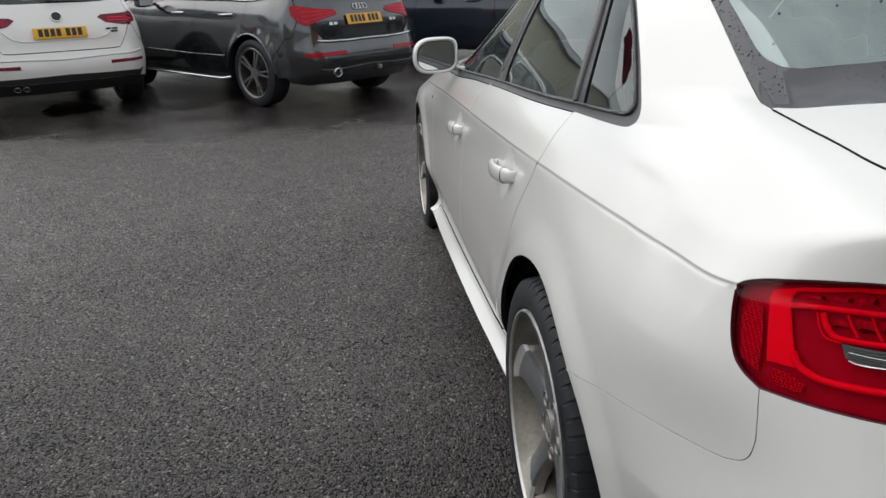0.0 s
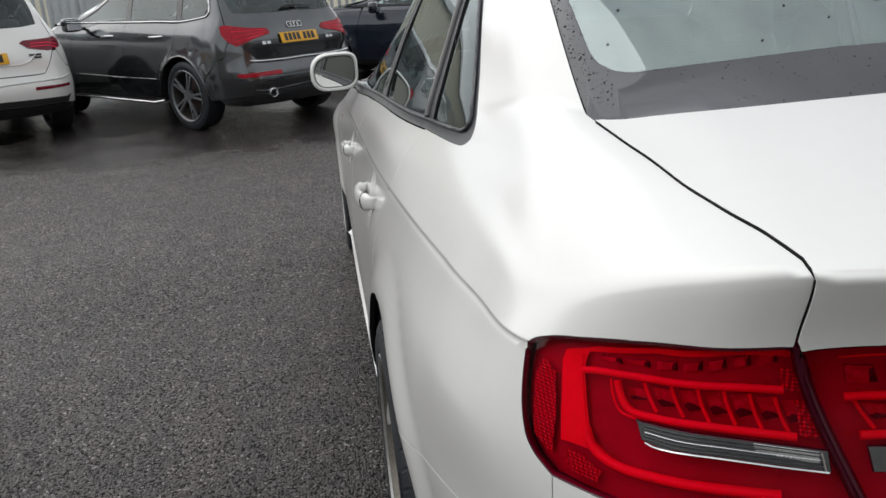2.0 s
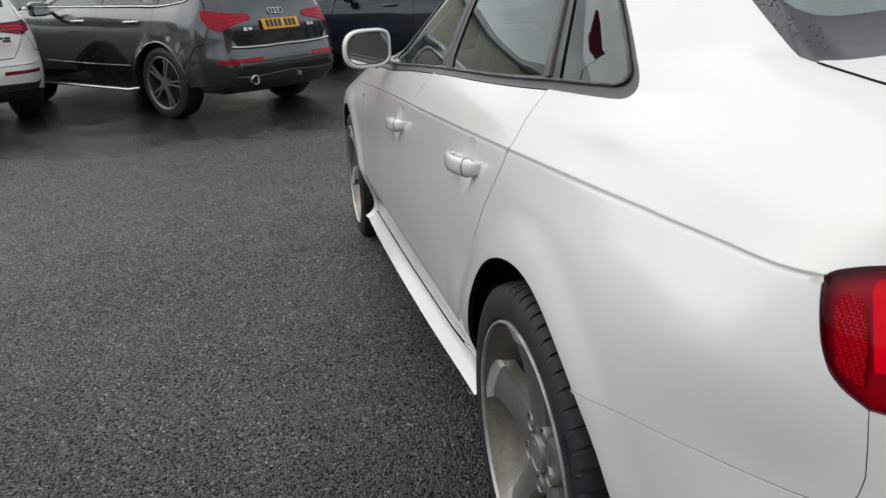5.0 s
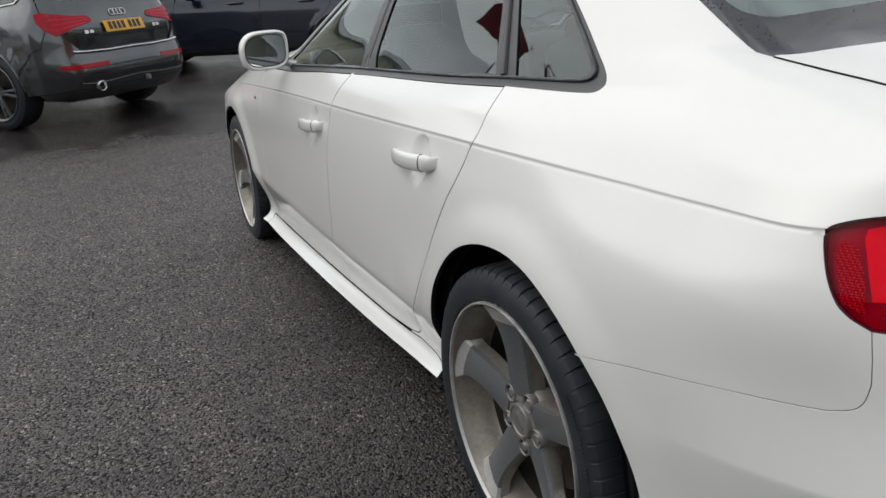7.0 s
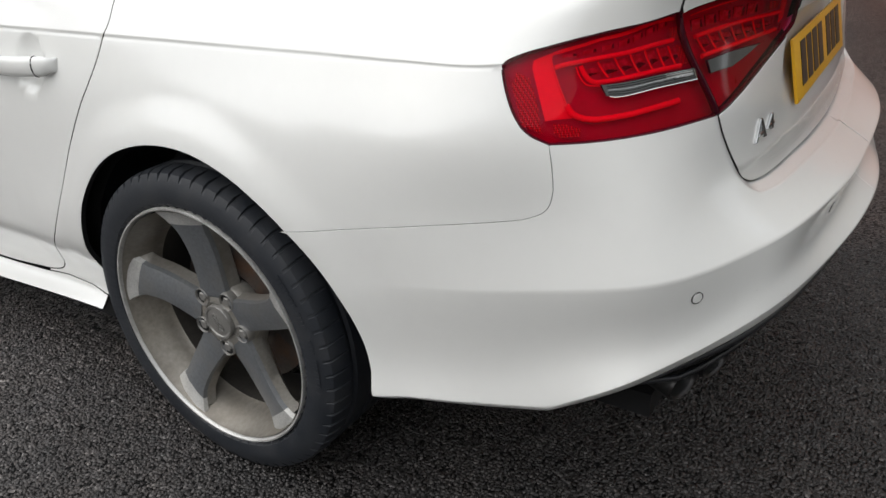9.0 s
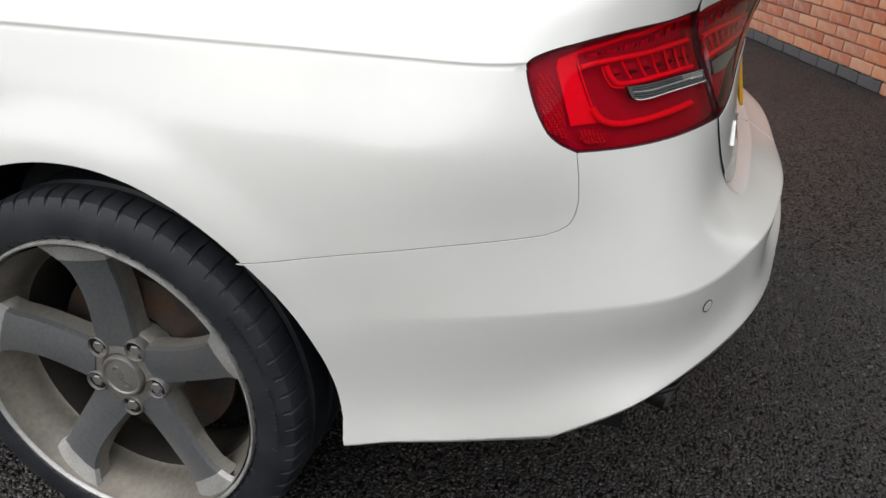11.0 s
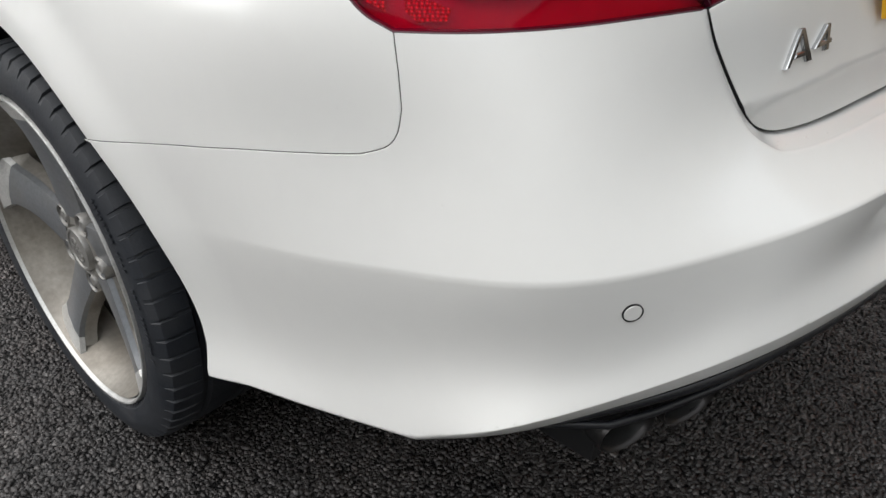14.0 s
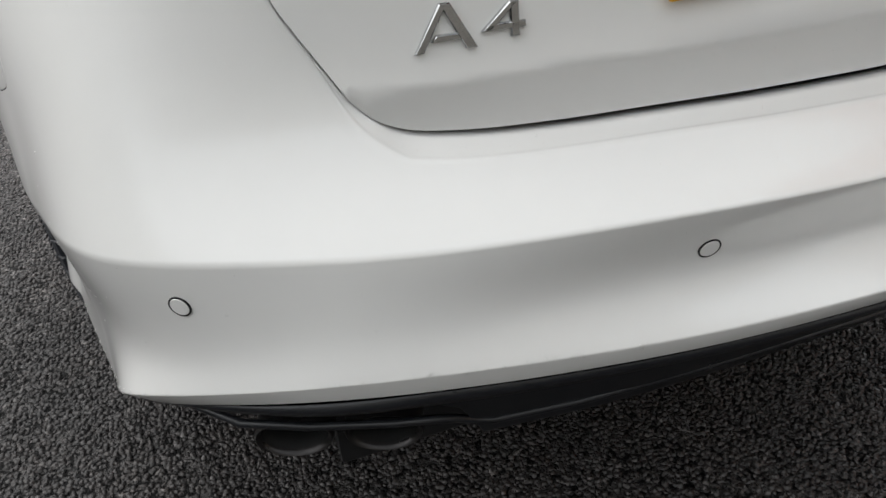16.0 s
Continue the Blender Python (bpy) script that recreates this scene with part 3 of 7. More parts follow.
# ---- more materials ----
GLOSS_BLACK = mat("gloss_black", (0.012, 0.012, 0.014), 0.08, vary=0.05, spec=0.6)
TRIM = mat("black_window_trim", (0.055, 0.057, 0.064), 0.34, vary=0.12, scale=14)
FRIT = mat("frit_band", (0.045, 0.047, 0.056), 0.06, vary=0.05, spec=0.6)
CHROME = mat("chrome", (0.6, 0.61, 0.62), 0.08, metal=1.0, vary=0.05)
ALLOY = mat("dusty_grey_alloy", (0.31, 0.295, 0.27), 0.42, metal=0.5, vary=0.22, scale=11, bump=0.1, bump_scale=300, dirt=((0.13, 0.11, 0.09), 0.55))
BARREL = mat("brake_dusty_barrel", (0.33, 0.305, 0.27), 0.4, metal=0.6, vary=0.25, scale=9, bump=0.1, bump_scale=300, dirt=((0.1, 0.085, 0.07), 0.5))
SPOKE = mat("titanium_grey_spoke", (0.185, 0.194, 0.208), 0.33, metal=0.5, vary=0.2, scale=13, bump=0.08, bump_scale=300, dirt=((0.17, 0.15, 0.12), 0.3))
CUT = mat("scuffed_machined_alloy", (0.6, 0.595, 0.58), 0.4, metal=0.6, vary=0.28, scale=26, bump=0.3, bump_scale=160)
CAP = mat("grey_hub_cap", (0.27, 0.262, 0.25), 0.35, metal=0.5, vary=0.15, scale=30)
BARREL_DARK = mat("brake_soot", (0.035, 0.031, 0.027), 0.7, vary=0.3, scale=12)
DISC = mat("brake_disc_steel", (0.09, 0.08, 0.075), 0.45, metal=0.8, vary=0.25, scale=16, dirt=((0.2, 0.09, 0.04), 0.6))
GLASS = glass_mat("car_glass", (0.44, 0.52, 0.53), ior=1.7, coat=(0.93, 1.0, 1.0))
REAR_GLASS = glass_mat("tinted_rear_glass", (0.72, 0.86, 0.85), ior=3.6, coat=(0.88, 1.0, 0.99))
MIRROR = mat("mirror_glass", (0.85, 0.87, 0.88), 0.015, metal=1.0, vary=0.0)
YELLOW = mat("yellow_plate", (0.80, 0.42, 0.015), 0.35, vary=0.04)
INK = mat("plate_ink", (0.012, 0.012, 0.012), 0.4)
SEAT = mat("dark_seat_leather", (0.10, 0.108, 0.11), 0.45, vary=0.2, scale=14, bump=0.2, bump_scale=180)
SHELF = mat("grey_shelf_felt", (0.42, 0.46, 0.46), 0.9, vary=0.15, scale=12, bump=0.2, bump_scale=300)
CABIN = mat("cabin_plastic", (0.13, 0.14, 0.142), 0.6, vary=0.15, scale=9, bump=0.15, bump_scale=260)
RED_DEEP = mat("deep_red_reflector", (0.40, 0.002, 0.055), 0.3, vary=0.15, scale=40)
RED_HOT = mat("bright_red_light_guide", (1.0, 0.006, 0.065), 0.25, vary=0.05)
CLEAR_BAR = mat("clear_reversing_lens", (0.5, 0.51, 0.52), 0.15, metal=0.7, vary=0.4, scale=60)


def lens_mat(name, tint):
    m, n, l, b = principled(name)
    n.remove(b)
    tr, gl, mx, fr = n.new("ShaderNodeBsdfTransparent"), n.new("ShaderNodeBsdfGlossy"), n.new("ShaderNodeMixShader"), n.new("ShaderNodeFresnel")
    tr.inputs[0].default_value = (*tint, 1)
    gl.inputs["Roughness"].default_value = 0.03
    fr.inputs["IOR"].default_value = 1.27
    l.new(fr.outputs[0], mx.inputs[0])
    l.new(tr.outputs[0], mx.inputs[1])
    l.new(gl.outputs[0], mx.inputs[2])
    l.new(mx.outputs[0], n["Material Output"].inputs[0])
    return m


RED_LENS = lens_mat("red_lamp_lens", (1.0, 0.055, 0.3))


def reflector_mat():
    """Red moulded prisms in a fine grid."""
    m, n, l, b = principled("red_prism_reflector")
    co, ck, bp = n.new("ShaderNodeTexCoord"), n.new("ShaderNodeTexVoronoi"), n.new("ShaderNodeBump")
    ck.inputs["Scale"].default_value, ck.inputs["Randomness"].default_value = 330, 0.0
    bp.inputs["Distance"].default_value, bp.inputs["Strength"].default_value = 0.002, 1.0
    rp = n.new("ShaderNodeValToRGB")
    rp.color_ramp.elements[0].color, rp.color_ramp.elements[1].color = (0.9, 0.008, 0.06, 1), (0.3, 0.002, 0.025, 1)
    rp.color_ramp.elements[0].position, rp.color_ramp.elements[1].position = 0.25, 0.55
    l.new(co.outputs["Object"], ck.inputs["Vector"])
    l.new(ck.outputs["Distance"], rp.inputs[0])
    l.new(rp.outputs[0], b.inputs["Base Color"])
    l.new(ck.outputs["Distance"], bp.inputs["Height"])
    l.new(bp.outputs[0], b.inputs["Normal"])
    b.inputs["Roughness"].default_value = 0.25
    return m


PRISM = reflector_mat()


# ---- wheels ----
def blade_wheel(parent, m, outer, turn=84.0):
    """A wheel with five blade spokes; local x points out of the car on side 'outer' (-1 or 1)."""
    w = new("wheel")
    w.parent = parent
    w.matrix_local = m
    o = outer
    # tyre: sidewalls plain, tread with shoulder cuts
    bm = bmesh.new()
    prof = [(-0.100, 0.250), (-0.112, 0.2595), (-0.121, 0.268), (-0.125, 0.29), (-0.119, 0.312), (-0.112, 0.3245), (-0.098, 0.3295), (-0.07, 0.331), (-0.066, 0.325), (-0.058, 0.325), (-0.054, 0.331),
            (-0.012, 0.331), (-0.009, 0.325), (0.009, 0.325), (0.012, 0.331), (0.054, 0.331), (0.058, 0.325), (0.066, 0.325), (0.07, 0.331), (0.098, 0.3295), (0.112, 0.3245), (0.119, 0.312), (0.125, 0.29), (0.121, 0.268), (0.112, 0.2595), (0.100, 0.250)]
    rings = []
    n = 66
    for i in range(n):
        for f, cut in ((0.0, 0), (0.78, 0), (0.82, 1), (0.96, 1)):
            a = 2 * math.pi * (i + f) / n
            ring = []
            for h, r in prof:
                if cut and 0.084 < abs(h) < 0.118:
                    r -= 0.005
                ring.append(bm.verts.new((h, r * math.cos(a + (abs(h) - 0.1) * 0.5 * (abs(h) > 0.08)), r * math.sin(a + (abs(h) - 0.1) * 0.5 * (abs(h) > 0.08)))))
            rings.append(ring)
    for i, p in enumerate(rings):
        q = rings[(i + 1) % len(rings)]
        for j in range(len(prof) - 1):
            bm.faces.new((p[j], p[j + 1], q[j + 1], q[j]))
    for k in range(28):  # raised lettering on the sidewall, as plain bars
        a = math.radians(52 + k * 1.55 + (4 if k > 12 else 0))
        if k % 9 == 8:
            continue
        box(bm, (0, 0, 0), (0.0012, 0.004, 0.013), 0, pose(o * 0.1240, 0, 0) @ Matrix.Rotation(a, 4, "X") @ Matrix.Translation((0, 0, 0.296)))
    tyre = part("tyre", bm, RUBBER, w, "black rubber tyre with cut shoulder blocks", smooth=35)
    # rim: flange, barrel
    bm = bmesh.new()
    lathe(bm, [(o * 0.1, 0.2505), (o * 0.113, 0.2515), (o * 0.119, 0.2535), (o * 0.1225, 0.2555), (o * 0.1225, 0.2585), (o * 0.117, 0.260), (o * 0.105, 0.259), (o * 0.1, 0.256)], 96, "x", closed=True)
    part("rim_flange", bm, CUT, w, "scuffed machined rim edge", smooth=40)
    bm = bmesh.new()
    lathe(bm, [(o * 0.117, 0.2500), (o * 0.101, 0.2455), (o * 0.085, 0.238), (o * 0.052, 0.2285), (o * 0.040, 0.226), (o * 0.036, 0.2235)], 96, "x")
    part("rim_barrel", bm, BARREL, w, "brake-dusty rim barrel", smooth=60)
    # the barrel is darker from here inwards
    bm = bmesh.new()
    lathe(bm, [(o * 0.036, 0.2235), (o * 0.0, 0.219), (o * -0.06, 0.222), (o * -0.1, 0.245)], 96, "x")
    part("inner_barrel", bm, BARREL_DARK, w, "brake-blackened inner barrel", smooth=60)
    # spokes
    bm = bmesh.new()
    bt = bmesh.new()
    for k in range(5):
        a0 = math.radians(turn - 72 * k)
        secs = []
        ns = 14
        for i in range(ns + 1):
            f = i / ns
            r = 0.040 + f * 0.2085
            sweep = math.radians(4) * math.sin(f * math.pi) - math.radians(1.0)
            wid = 0.027 + 0.012 * (1 - f) ** 2 + 0.012 * f ** 2.5
            if f > 0.78:
                wid += 0.020 * ((f - 0.78) / 0.22) ** 1.5
            front = o * (0.078 + 0.018 * f + 0.018 * f ** 3)
            back = front - o * (0.03 + 0.02 * (1 - f))
            tilt = o * 0.012 * (0.3 + f)
            ca, sa = math.cos(a0 + sweep), math.sin(a0 + sweep)
            sec = []
            for s, x in ((-1.16, front - o * 0.030), (-0.98, front - o * 0.004), (-0.5, front), (0.45, front), (0.95, front - o * 0.005), (1.16, front - o * 0.034), (0.9, back), (-0.9, back)):
                y, z = r * ca - s * wid * sa, r * sa + s * wid * ca
                sec.append((x - tilt * (s * 0.5 + 0.5), y, z))
            plate = []
            for s, x in ((-1.05, front - o * 0.009), (-0.97, front + o * 0.0002), (-0.45, front + o * 0.0032), (0.4, front + o * 0.0028), (0.94, front - o * 0.0012), (1.03, front - o * 0.010)):
                y, z = r * ca - s * wid * sa, r * sa + s * wid * ca
                plate.append((x - tilt * (s * 0.5 + 0.5), y, z))
            secs.append((sec, plate))
        bf = bmesh.new()
        for b, which, lo, hi, up in ((bm, 0, 0, 13, 0), (bf, 1, 1, 12, 0), (bt, 1, 12, 14, o * 0.0005)):
            vs = [[b.verts.new((p[0] + up, p[1], p[2])) for p in sec[which]] for sec in secs[lo:hi + 1]]
            m = len(vs[0])
            for p, q in zip(vs, vs[1:]):
                for j in range(m):
                    b.faces.new((p[j], p[(j + 1) % m], q[(j + 1) % m], q[j]))
            b.faces.new(vs[-1])
            b.faces.new(vs[0][::-1])
        # the light on the flanks is put into their paler, dustier alloy
        spoke = part("spoke", bm, ALLOY, w, "dusty champagne-grey blade spoke", smooth=50)
        part("spoke_face", bf, SPOKE, spoke, "dark grey painted spoke face", smooth=40)
        part("spoke_tip", bt, CUT, spoke, "scuffed machined spoke tip", smooth=40)
        bm, bt = bmesh.new(), bmesh.new()
    bm.free(), bt.free()
    bm = bmesh.new()
    lathe(bm, [(o * 0.03, 0.085), (o * 0.06, 0.083), (o * 0.073, 0.072), (o * 0.078, 0.056), (o * 0.08, 0.042), (o * 0.074, 0.036), (o * 0.07, 0.0)], 60, "x")
    part("hub", bm, ALLOY, w, smooth=40)
    bm = bmesh.new()
    lathe(bm, [(o * 0.06, 0.0375), (o * 0.085, 0.0375), (o * 0.0875, 0.036), (o * 0.0875, 0.0325), (o * 0.0855, 0.0305), (o * 0.0865, 0.0005)], 40, "x")
    for s in (-0.0135, -0.0045, 0.0045, 0.0135):  # plain raised emblem
        lathe(bm, [(o * 0.086, 0.0078), (o * 0.0885, 0.0073), (o * 0.0885, 0.0060), (o * 0.086, 0.0055)], 20, "x", pose(0, s * 0.5, s * 0.86))
    part("hub_cap", bm, CAP, w, smooth=40)
    for k in range(5):
        a = math.radians(turn + 36 - 72 * k)
        bm = bmesh.new()
        mm = pose(0, 0.061 * math.cos(a), 0.061 * math.sin(a))
        lathe(bm, [(o * 0.066, 0.0205), (o * 0.0805, 0.0195), (o * 0.083, 0.018), (o * 0.080, 0.0165), (o * 0.074, 0.016)], 24, "x", mm)
        lathe(bm, [(o * 0.06, 0.0105), (o * 0.080, 0.0105), (o * 0.0815, 0.0085), (o * 0.0815, 0.0001)], 6, "x", mm)
        # flat black disc in place of the pocket's shaded recess
        bp = bmesh.new()
        lathe(bp, [(o * 0.0785, 0.0168), (o * 0.0785, 0.0100)], 24, "x", mm)
        part("bolt_pocket", bp, DARK, w, "dark bolt pocket")
        part("wheel_bolt", bm, CAP, w, smooth=30)
    bm = bmesh.new()
    lathe(bm, [(o * 0.0, 0.165), (o * 0.012, 0.165), (o * 0.012, 0.1), (o * 0.02, 0.085), (o * 0.03, 0.08), (o * 0.03, 0.02)], 72, "x")
    part("brake_disc", bm, DISC, w, "rusty steel brake disc", smooth=40)
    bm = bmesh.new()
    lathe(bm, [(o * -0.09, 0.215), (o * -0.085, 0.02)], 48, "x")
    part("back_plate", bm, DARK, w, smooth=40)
    bm = bmesh.new()
    lathe(bm, [(o * 0.0, 0.175), (o * 0.04, 0.172), (o * 0.04, 0.10), (o * 0.0, 0.1)], 16, "x", None, True, math.radians(100), math.radians(165))
    part("brake_calliper", bm, DISC, w, smooth=30)
    return w

# ---- the white saloon ----
car = thing("saloon_car", "white four-door saloon car with wet paint, parked on wet asphalt", "car")
S = saloon
sd, U0, U1 = S.side, S.umin, S.umax


def arch_line(cy, a0, a1, rear=True, n=40):
    """The wheel arch's edge from angle a0 to a1, degrees from forward towards up."""
    out = []
    for i in range(n + 1):
        a = a0 + (a1 - a0) * i / n
        r = 0.383 - (0.050 * (max(0, 65 - a) / 75) ** 1.5 if rear else 0.0) + (0.011 * min(1, max(0, a - 134) / 50) if rear else 0.0)
        out.append(sd(cy + r * math.cos(radians(a)), AXLE + r * math.sin(radians(a))))
    return out


SEAM_DOOR = smooth_line([(.174, 7.915), sd(.177, .94), sd(.180, .885), sd(.233, .783), sd(.327, .644), sd(.387, .543), sd(.457, .44), sd(.500, .385)]) + smooth_line([sd(.520, .354), sd(.541, .325), (.582, 2.265), (.64, 2.185)])
SEAM_B = smooth_line([sd(1.10, .962), sd(1.148, .90), sd(1.156, .862), sd(1.156, .772), sd(1.16, .624), sd(1.174, .446), sd(1.215, .31)]) + [(1.235, 2.12)]
SEAM_A = smooth_line([sd(2.28, .905), sd(2.25, .84), sd(2.2, .72), sd(2.2, .5), sd(2.22, .29)]) + [(2.225, 2.12)]
SEAM_BUMPER = smooth_line([(-.262, 3.738), (-.315, 3.774), (-.37, 3.812), (-.43, 3.873), (-.487, 3.926), (-.545, 3.985), (-.61, 4.033), (-.655, 4.062)]) + smooth_line([(-.685, 4.084), (-.713, 4.15), (-.728, 4.25), (-.7385, 4.43)]) + [(-.744, 4.68), (-.748, 4.945)]
LAMP_LOW = smooth_line([(-.748, 4.945), (-.817, 4.936), (-.90, 4.94), (-1.02, 4.942), (-1.076, 4.945)])
LAMP_TIP = smooth_line([(-.748, 4.945), (-.7255, 5.045), (-.710, 5.2), (-.702, 5.42), (-.700, 5.69), (-.7025, 5.93), (-.712, 6.12), (-.7335, 6.24), (-.753, 6.287)])
LAMP_TOP = smooth_line([(-.753, 6.287), (-.81, 6.318), (-.9, 6.276), (-1.043, 6.005)])
GAP_DECK = smooth_line([(-1.044, 6.004), (-1.048, 6.607), (-1.047, 7.050)]) + smooth_line([(-1.046, 7.140), (-1.032, 7.27), (-1.010, 7.42), (-.958, 7.65), (-.901, 7.92), (-.864, 8.31), (-.846, 8.62), (-.832, 8.82)])
GAP_BOOT = smooth_line([(-1.076, 4.945), (-1.0795, 4.74), (-1.0865, 4.57), (-1.096, 4.38), (-1.108, 4.18), (-1.1225, 4.045), (-1.140, 3.95), (-1.163, 3.888), (-1.195, 3.864), (-1.24, 3.86), (-1.31, 3.88), (-1.40, 3.90), (-1.52, 3.868)]) + [(-1.6, 3.845), (U0, 3.83)]
RIM_BOOT = [(u + .002 * min(1, max(0, (4.945 - v) / .5)) + .006 * math.exp(-((u + 1.13) / .03) ** 2), v - .195 * min(1, max(0, (-1.082 - u) / .075)) ** 1.3) for u, v in GAP_BOOT]
INNER_LAMP = [(-1.083, 4.965)] + smooth_line([(-1.083, 4.965), (-1.2, 5.2), (-1.29, 5.385), (-1.352, 5.54), (-1.364, 5.62), (-1.360, 5.72), (-1.352, 5.86), (-1.325, 5.945), (-1.27, 5.965)])[1:] + [(-1.15, 5.975), (-1.05, 5.975)]
BELT = [(.172, 7.93), (-.08, 7.87)] + smooth_line([(-.12, 7.865), (-.175, 7.88), (-.215, 7.98), (-.238, 8.2), (-.246, 8.55), (-.234, 9.1), (-.19, 9.55), (-.10, 10.1), (.03, 10.5)]) + [(.15, 10.68)]
GLASS_SIDE = smooth_line([(-.838, 8.85), (-.787, 9.38), (-.746, 10.04), (-.715, 10.7)]) + [(-.74, 10.95)]


def side_warp(P, N):
    """Dished grips behind the door handles."""
    for cy, cz in ((.418, .812), (1.335, .785)):
        d = ((P[:, 1] - cy) / .048) ** 2 + ((P[:, 2] - cz) / .056) ** 2
        f = np.clip(1.25 - d, 0, 1)
        P[:, 0] -= .022 * f * f * (3 - 2 * f) * (P[:, 0] > 0.5)
        g = np.clip(1.25 - d, 0, 1) * np.clip(d, 0, 1) * 1.6
        N[:, 1] -= g * (P[:, 1] - cy) / .048 * .9
        N[:, 2] -= g * (P[:, 2] - cz) / .056 * .9
    return P, N / np.linalg.norm(N, axis=1, keepdims=True)


def boot_warp(P, N):
    """The lid's lower lip turns in."""
    f = np.clip((.700 - P[:, 2]) / .009, 0, 1) * (P[:, 1] < -.8)
    f = f * f * (3 - 2 * f)
    P[:, 1] += .30 * np.clip(.697 - P[:, 2], 0, 1) * f
    N[:, 2] -= .62 * f
    # the plate's recess deepens upwards under the lid's overhang
    w = np.clip((.345 - np.abs(P[:, 0])) / .05, 0, 1) * np.clip((P[:, 2] - .71) / .14, 0, 1) * np.clip((.905 - P[:, 2]) / .03, 0, 1) * (P[:, 1] < -.8)
    P[:, 1] += .034 * w * w * (3 - 2 * w)
    return P, N / np.linalg.norm(N, axis=1, keepdims=True)


def seat(x, y, parent):
    st = new("seat")
    st.parent = parent
    st.matrix_local = pose(x, y, 0)
    for nm, c, s, rx in (("cushion", (0, .12, .47), (.5, .5, .16), 6), ("backrest", (0, -.14, .78), (.5, .14, .62), -14), ("headrest", (0, -.26, 1.14), (.26, .1, .17), -10)):
        bm = bmesh.new()
        box(bm, (0, 0, 0), s, .045, pose(*c, rx))
        part(nm, bm, SEAT, st, smooth=60)
    return st


def paint_both(name, poly, material=WHITE, label="", **kw):
    V, N, T, Q = panel_data(S, poly, **kw)
    return [skin_mesh(name, V, N, T, Q, material, car, s, label) for s in (-1, 1)]


# doors, with handles
rd_top = [(.95, 7.72), (.6, 7.79), (.172, 7.93)]
rear_doors = paint_both("rear_door", SEAM_DOOR + [(.8, 2.13)] + SEAM_B[::-1] + [(1.06, 7.68)] + rd_top[:-1], label="white rear door with body-coloured pull handle", step=.016, warp=side_warp, gap=.0028, ridges=(2.9, 3.0, 3.1, 5.8, 5.91, 5.95, 5.98, 6.0, 6.06))
front_doors = paint_both("front_door", SEAM_B + [(1.7, 2.12)] + SEAM_A[::-1] + [(2.2, 7.2), (1.84, 7.3), (1.4, 7.55), (1.08, 7.66)], label="white front door", step=.02, warp=side_warp, gap=.0028, ridges=(2.9, 3.0, 3.1, 5.8, 5.91, 5.95, 5.98, 6.0, 6.06))
for s, doors in ((-1, (rear_doors[0], front_doors[0])), (1, (rear_doors[1], front_doors[1]))):
    for d, (y0, y1, z0, z1) in zip(doors, ((.322, .555, .818, .806), (1.215, 1.465, .795, .778))):
        bm = bmesh.new()
        n = 18
        pts, rad = [], []
        for i in range(n + 1):
            f = i / n
            y = y0 + (y1 - y0) * f
            u, v = sd(y, z0 + (z1 - z0) * f)
            x = S.at(u, v)[0]
            arch = math.sin(math.pi * f) ** 0.4
            pts.append((s * (x - .006 + .034 * arch), y, z0 + (z1 - z0) * f))
            rad.append(.0178 if 0.06 < f < .94 else .013)
        rings = []
        for p, r in zip(pts, rad):
            rings.append([bm.verts.new((p[0] + s * .010 * math.cos(a), p[1], p[2] + r * 1.12 * math.copysign(abs(math.sin(a)) ** .8, math.sin(a)))) for a in [2 * math.pi * k / 14 for k in range(14)]])
        for p, q in zip(rings, rings[1:]):
            for k in range(14):
                bm.faces.new((p[k], p[(k + 1) % 14], q[(k + 1) % 14], q[k]))
        bm.faces.new(rings[0]), bm.faces.new(rings[-1])
        bmesh.ops.recalc_face_normals(bm, faces=bm.faces)
        h = part("handle", bm, WHITE, d, "white pull handle", smooth=50)
        bm = bmesh.new()  # fine joint round the handle's fixed end
        p = pts[3]
        tube(bm, [(p[0] + s * .0105 * math.cos(a), p[1], p[2] + .0202 * math.sin(a)) for a in [2 * math.pi * k / 20 for k in range(21)]], .0012, 5)
        part("joint", bm, DARK, h)

# rear quarter with C-pillar and roof frame
quarter = (SEAM_BUMPER + LAMP_TIP[1:] + LAMP_TOP[1:] + GAP_DECK[1:] + GLASS_SIDE
           + [(0.6, 11.0), (2.1, 11.0), (2.9, 11.0), (2.75, 9.6), (2.72, 8.55), (2.45, 8.1), (2.3, 7.3), (2.27, 8.3), (2.24, 9.5), (2.1, 10.3), (1.9, 10.68), (.6, 10.72)]
           + BELT[::-1] + SEAM_DOOR[1:] + [(.64, 2.15), (.56, 2.19), sd(.45, .291), sd(.388, .286)] + arch_line(0, -6, 134))
paint_both("rear_quarter", quarter, label="white rear quarter panel with wheel arch", step=.016, gap=.001, ridges=(5.8, 5.91, 5.95, 5.98, 6.0, 6.06))
# skirts
skirt = [(.376, 1.1), (.378, 1.0), (.55, 1.0), (.66, 1.0), (.9, 1.0), (1.6, 1.0), (2.2, 1.0), (2.36, 1.0), (2.36, 2.10), (2.225, 2.10), (1.7, 2.10), (1.235, 2.10), (.8, 2.11), (.66, 2.13), (.56, 2.175), sd(.45, .2898), sd(.382, .2845)]
paint_both("side_skirt", skirt, label="white flared sill skirt", step=.02, depth=.006)
paint_both("sill_underside", [(.62, .02), (2.42, .02), (2.42, .9), (1.6, .9), (.9, .9), (.66, .9)], BLACK, step=.03, lift=-.006, depth=0)
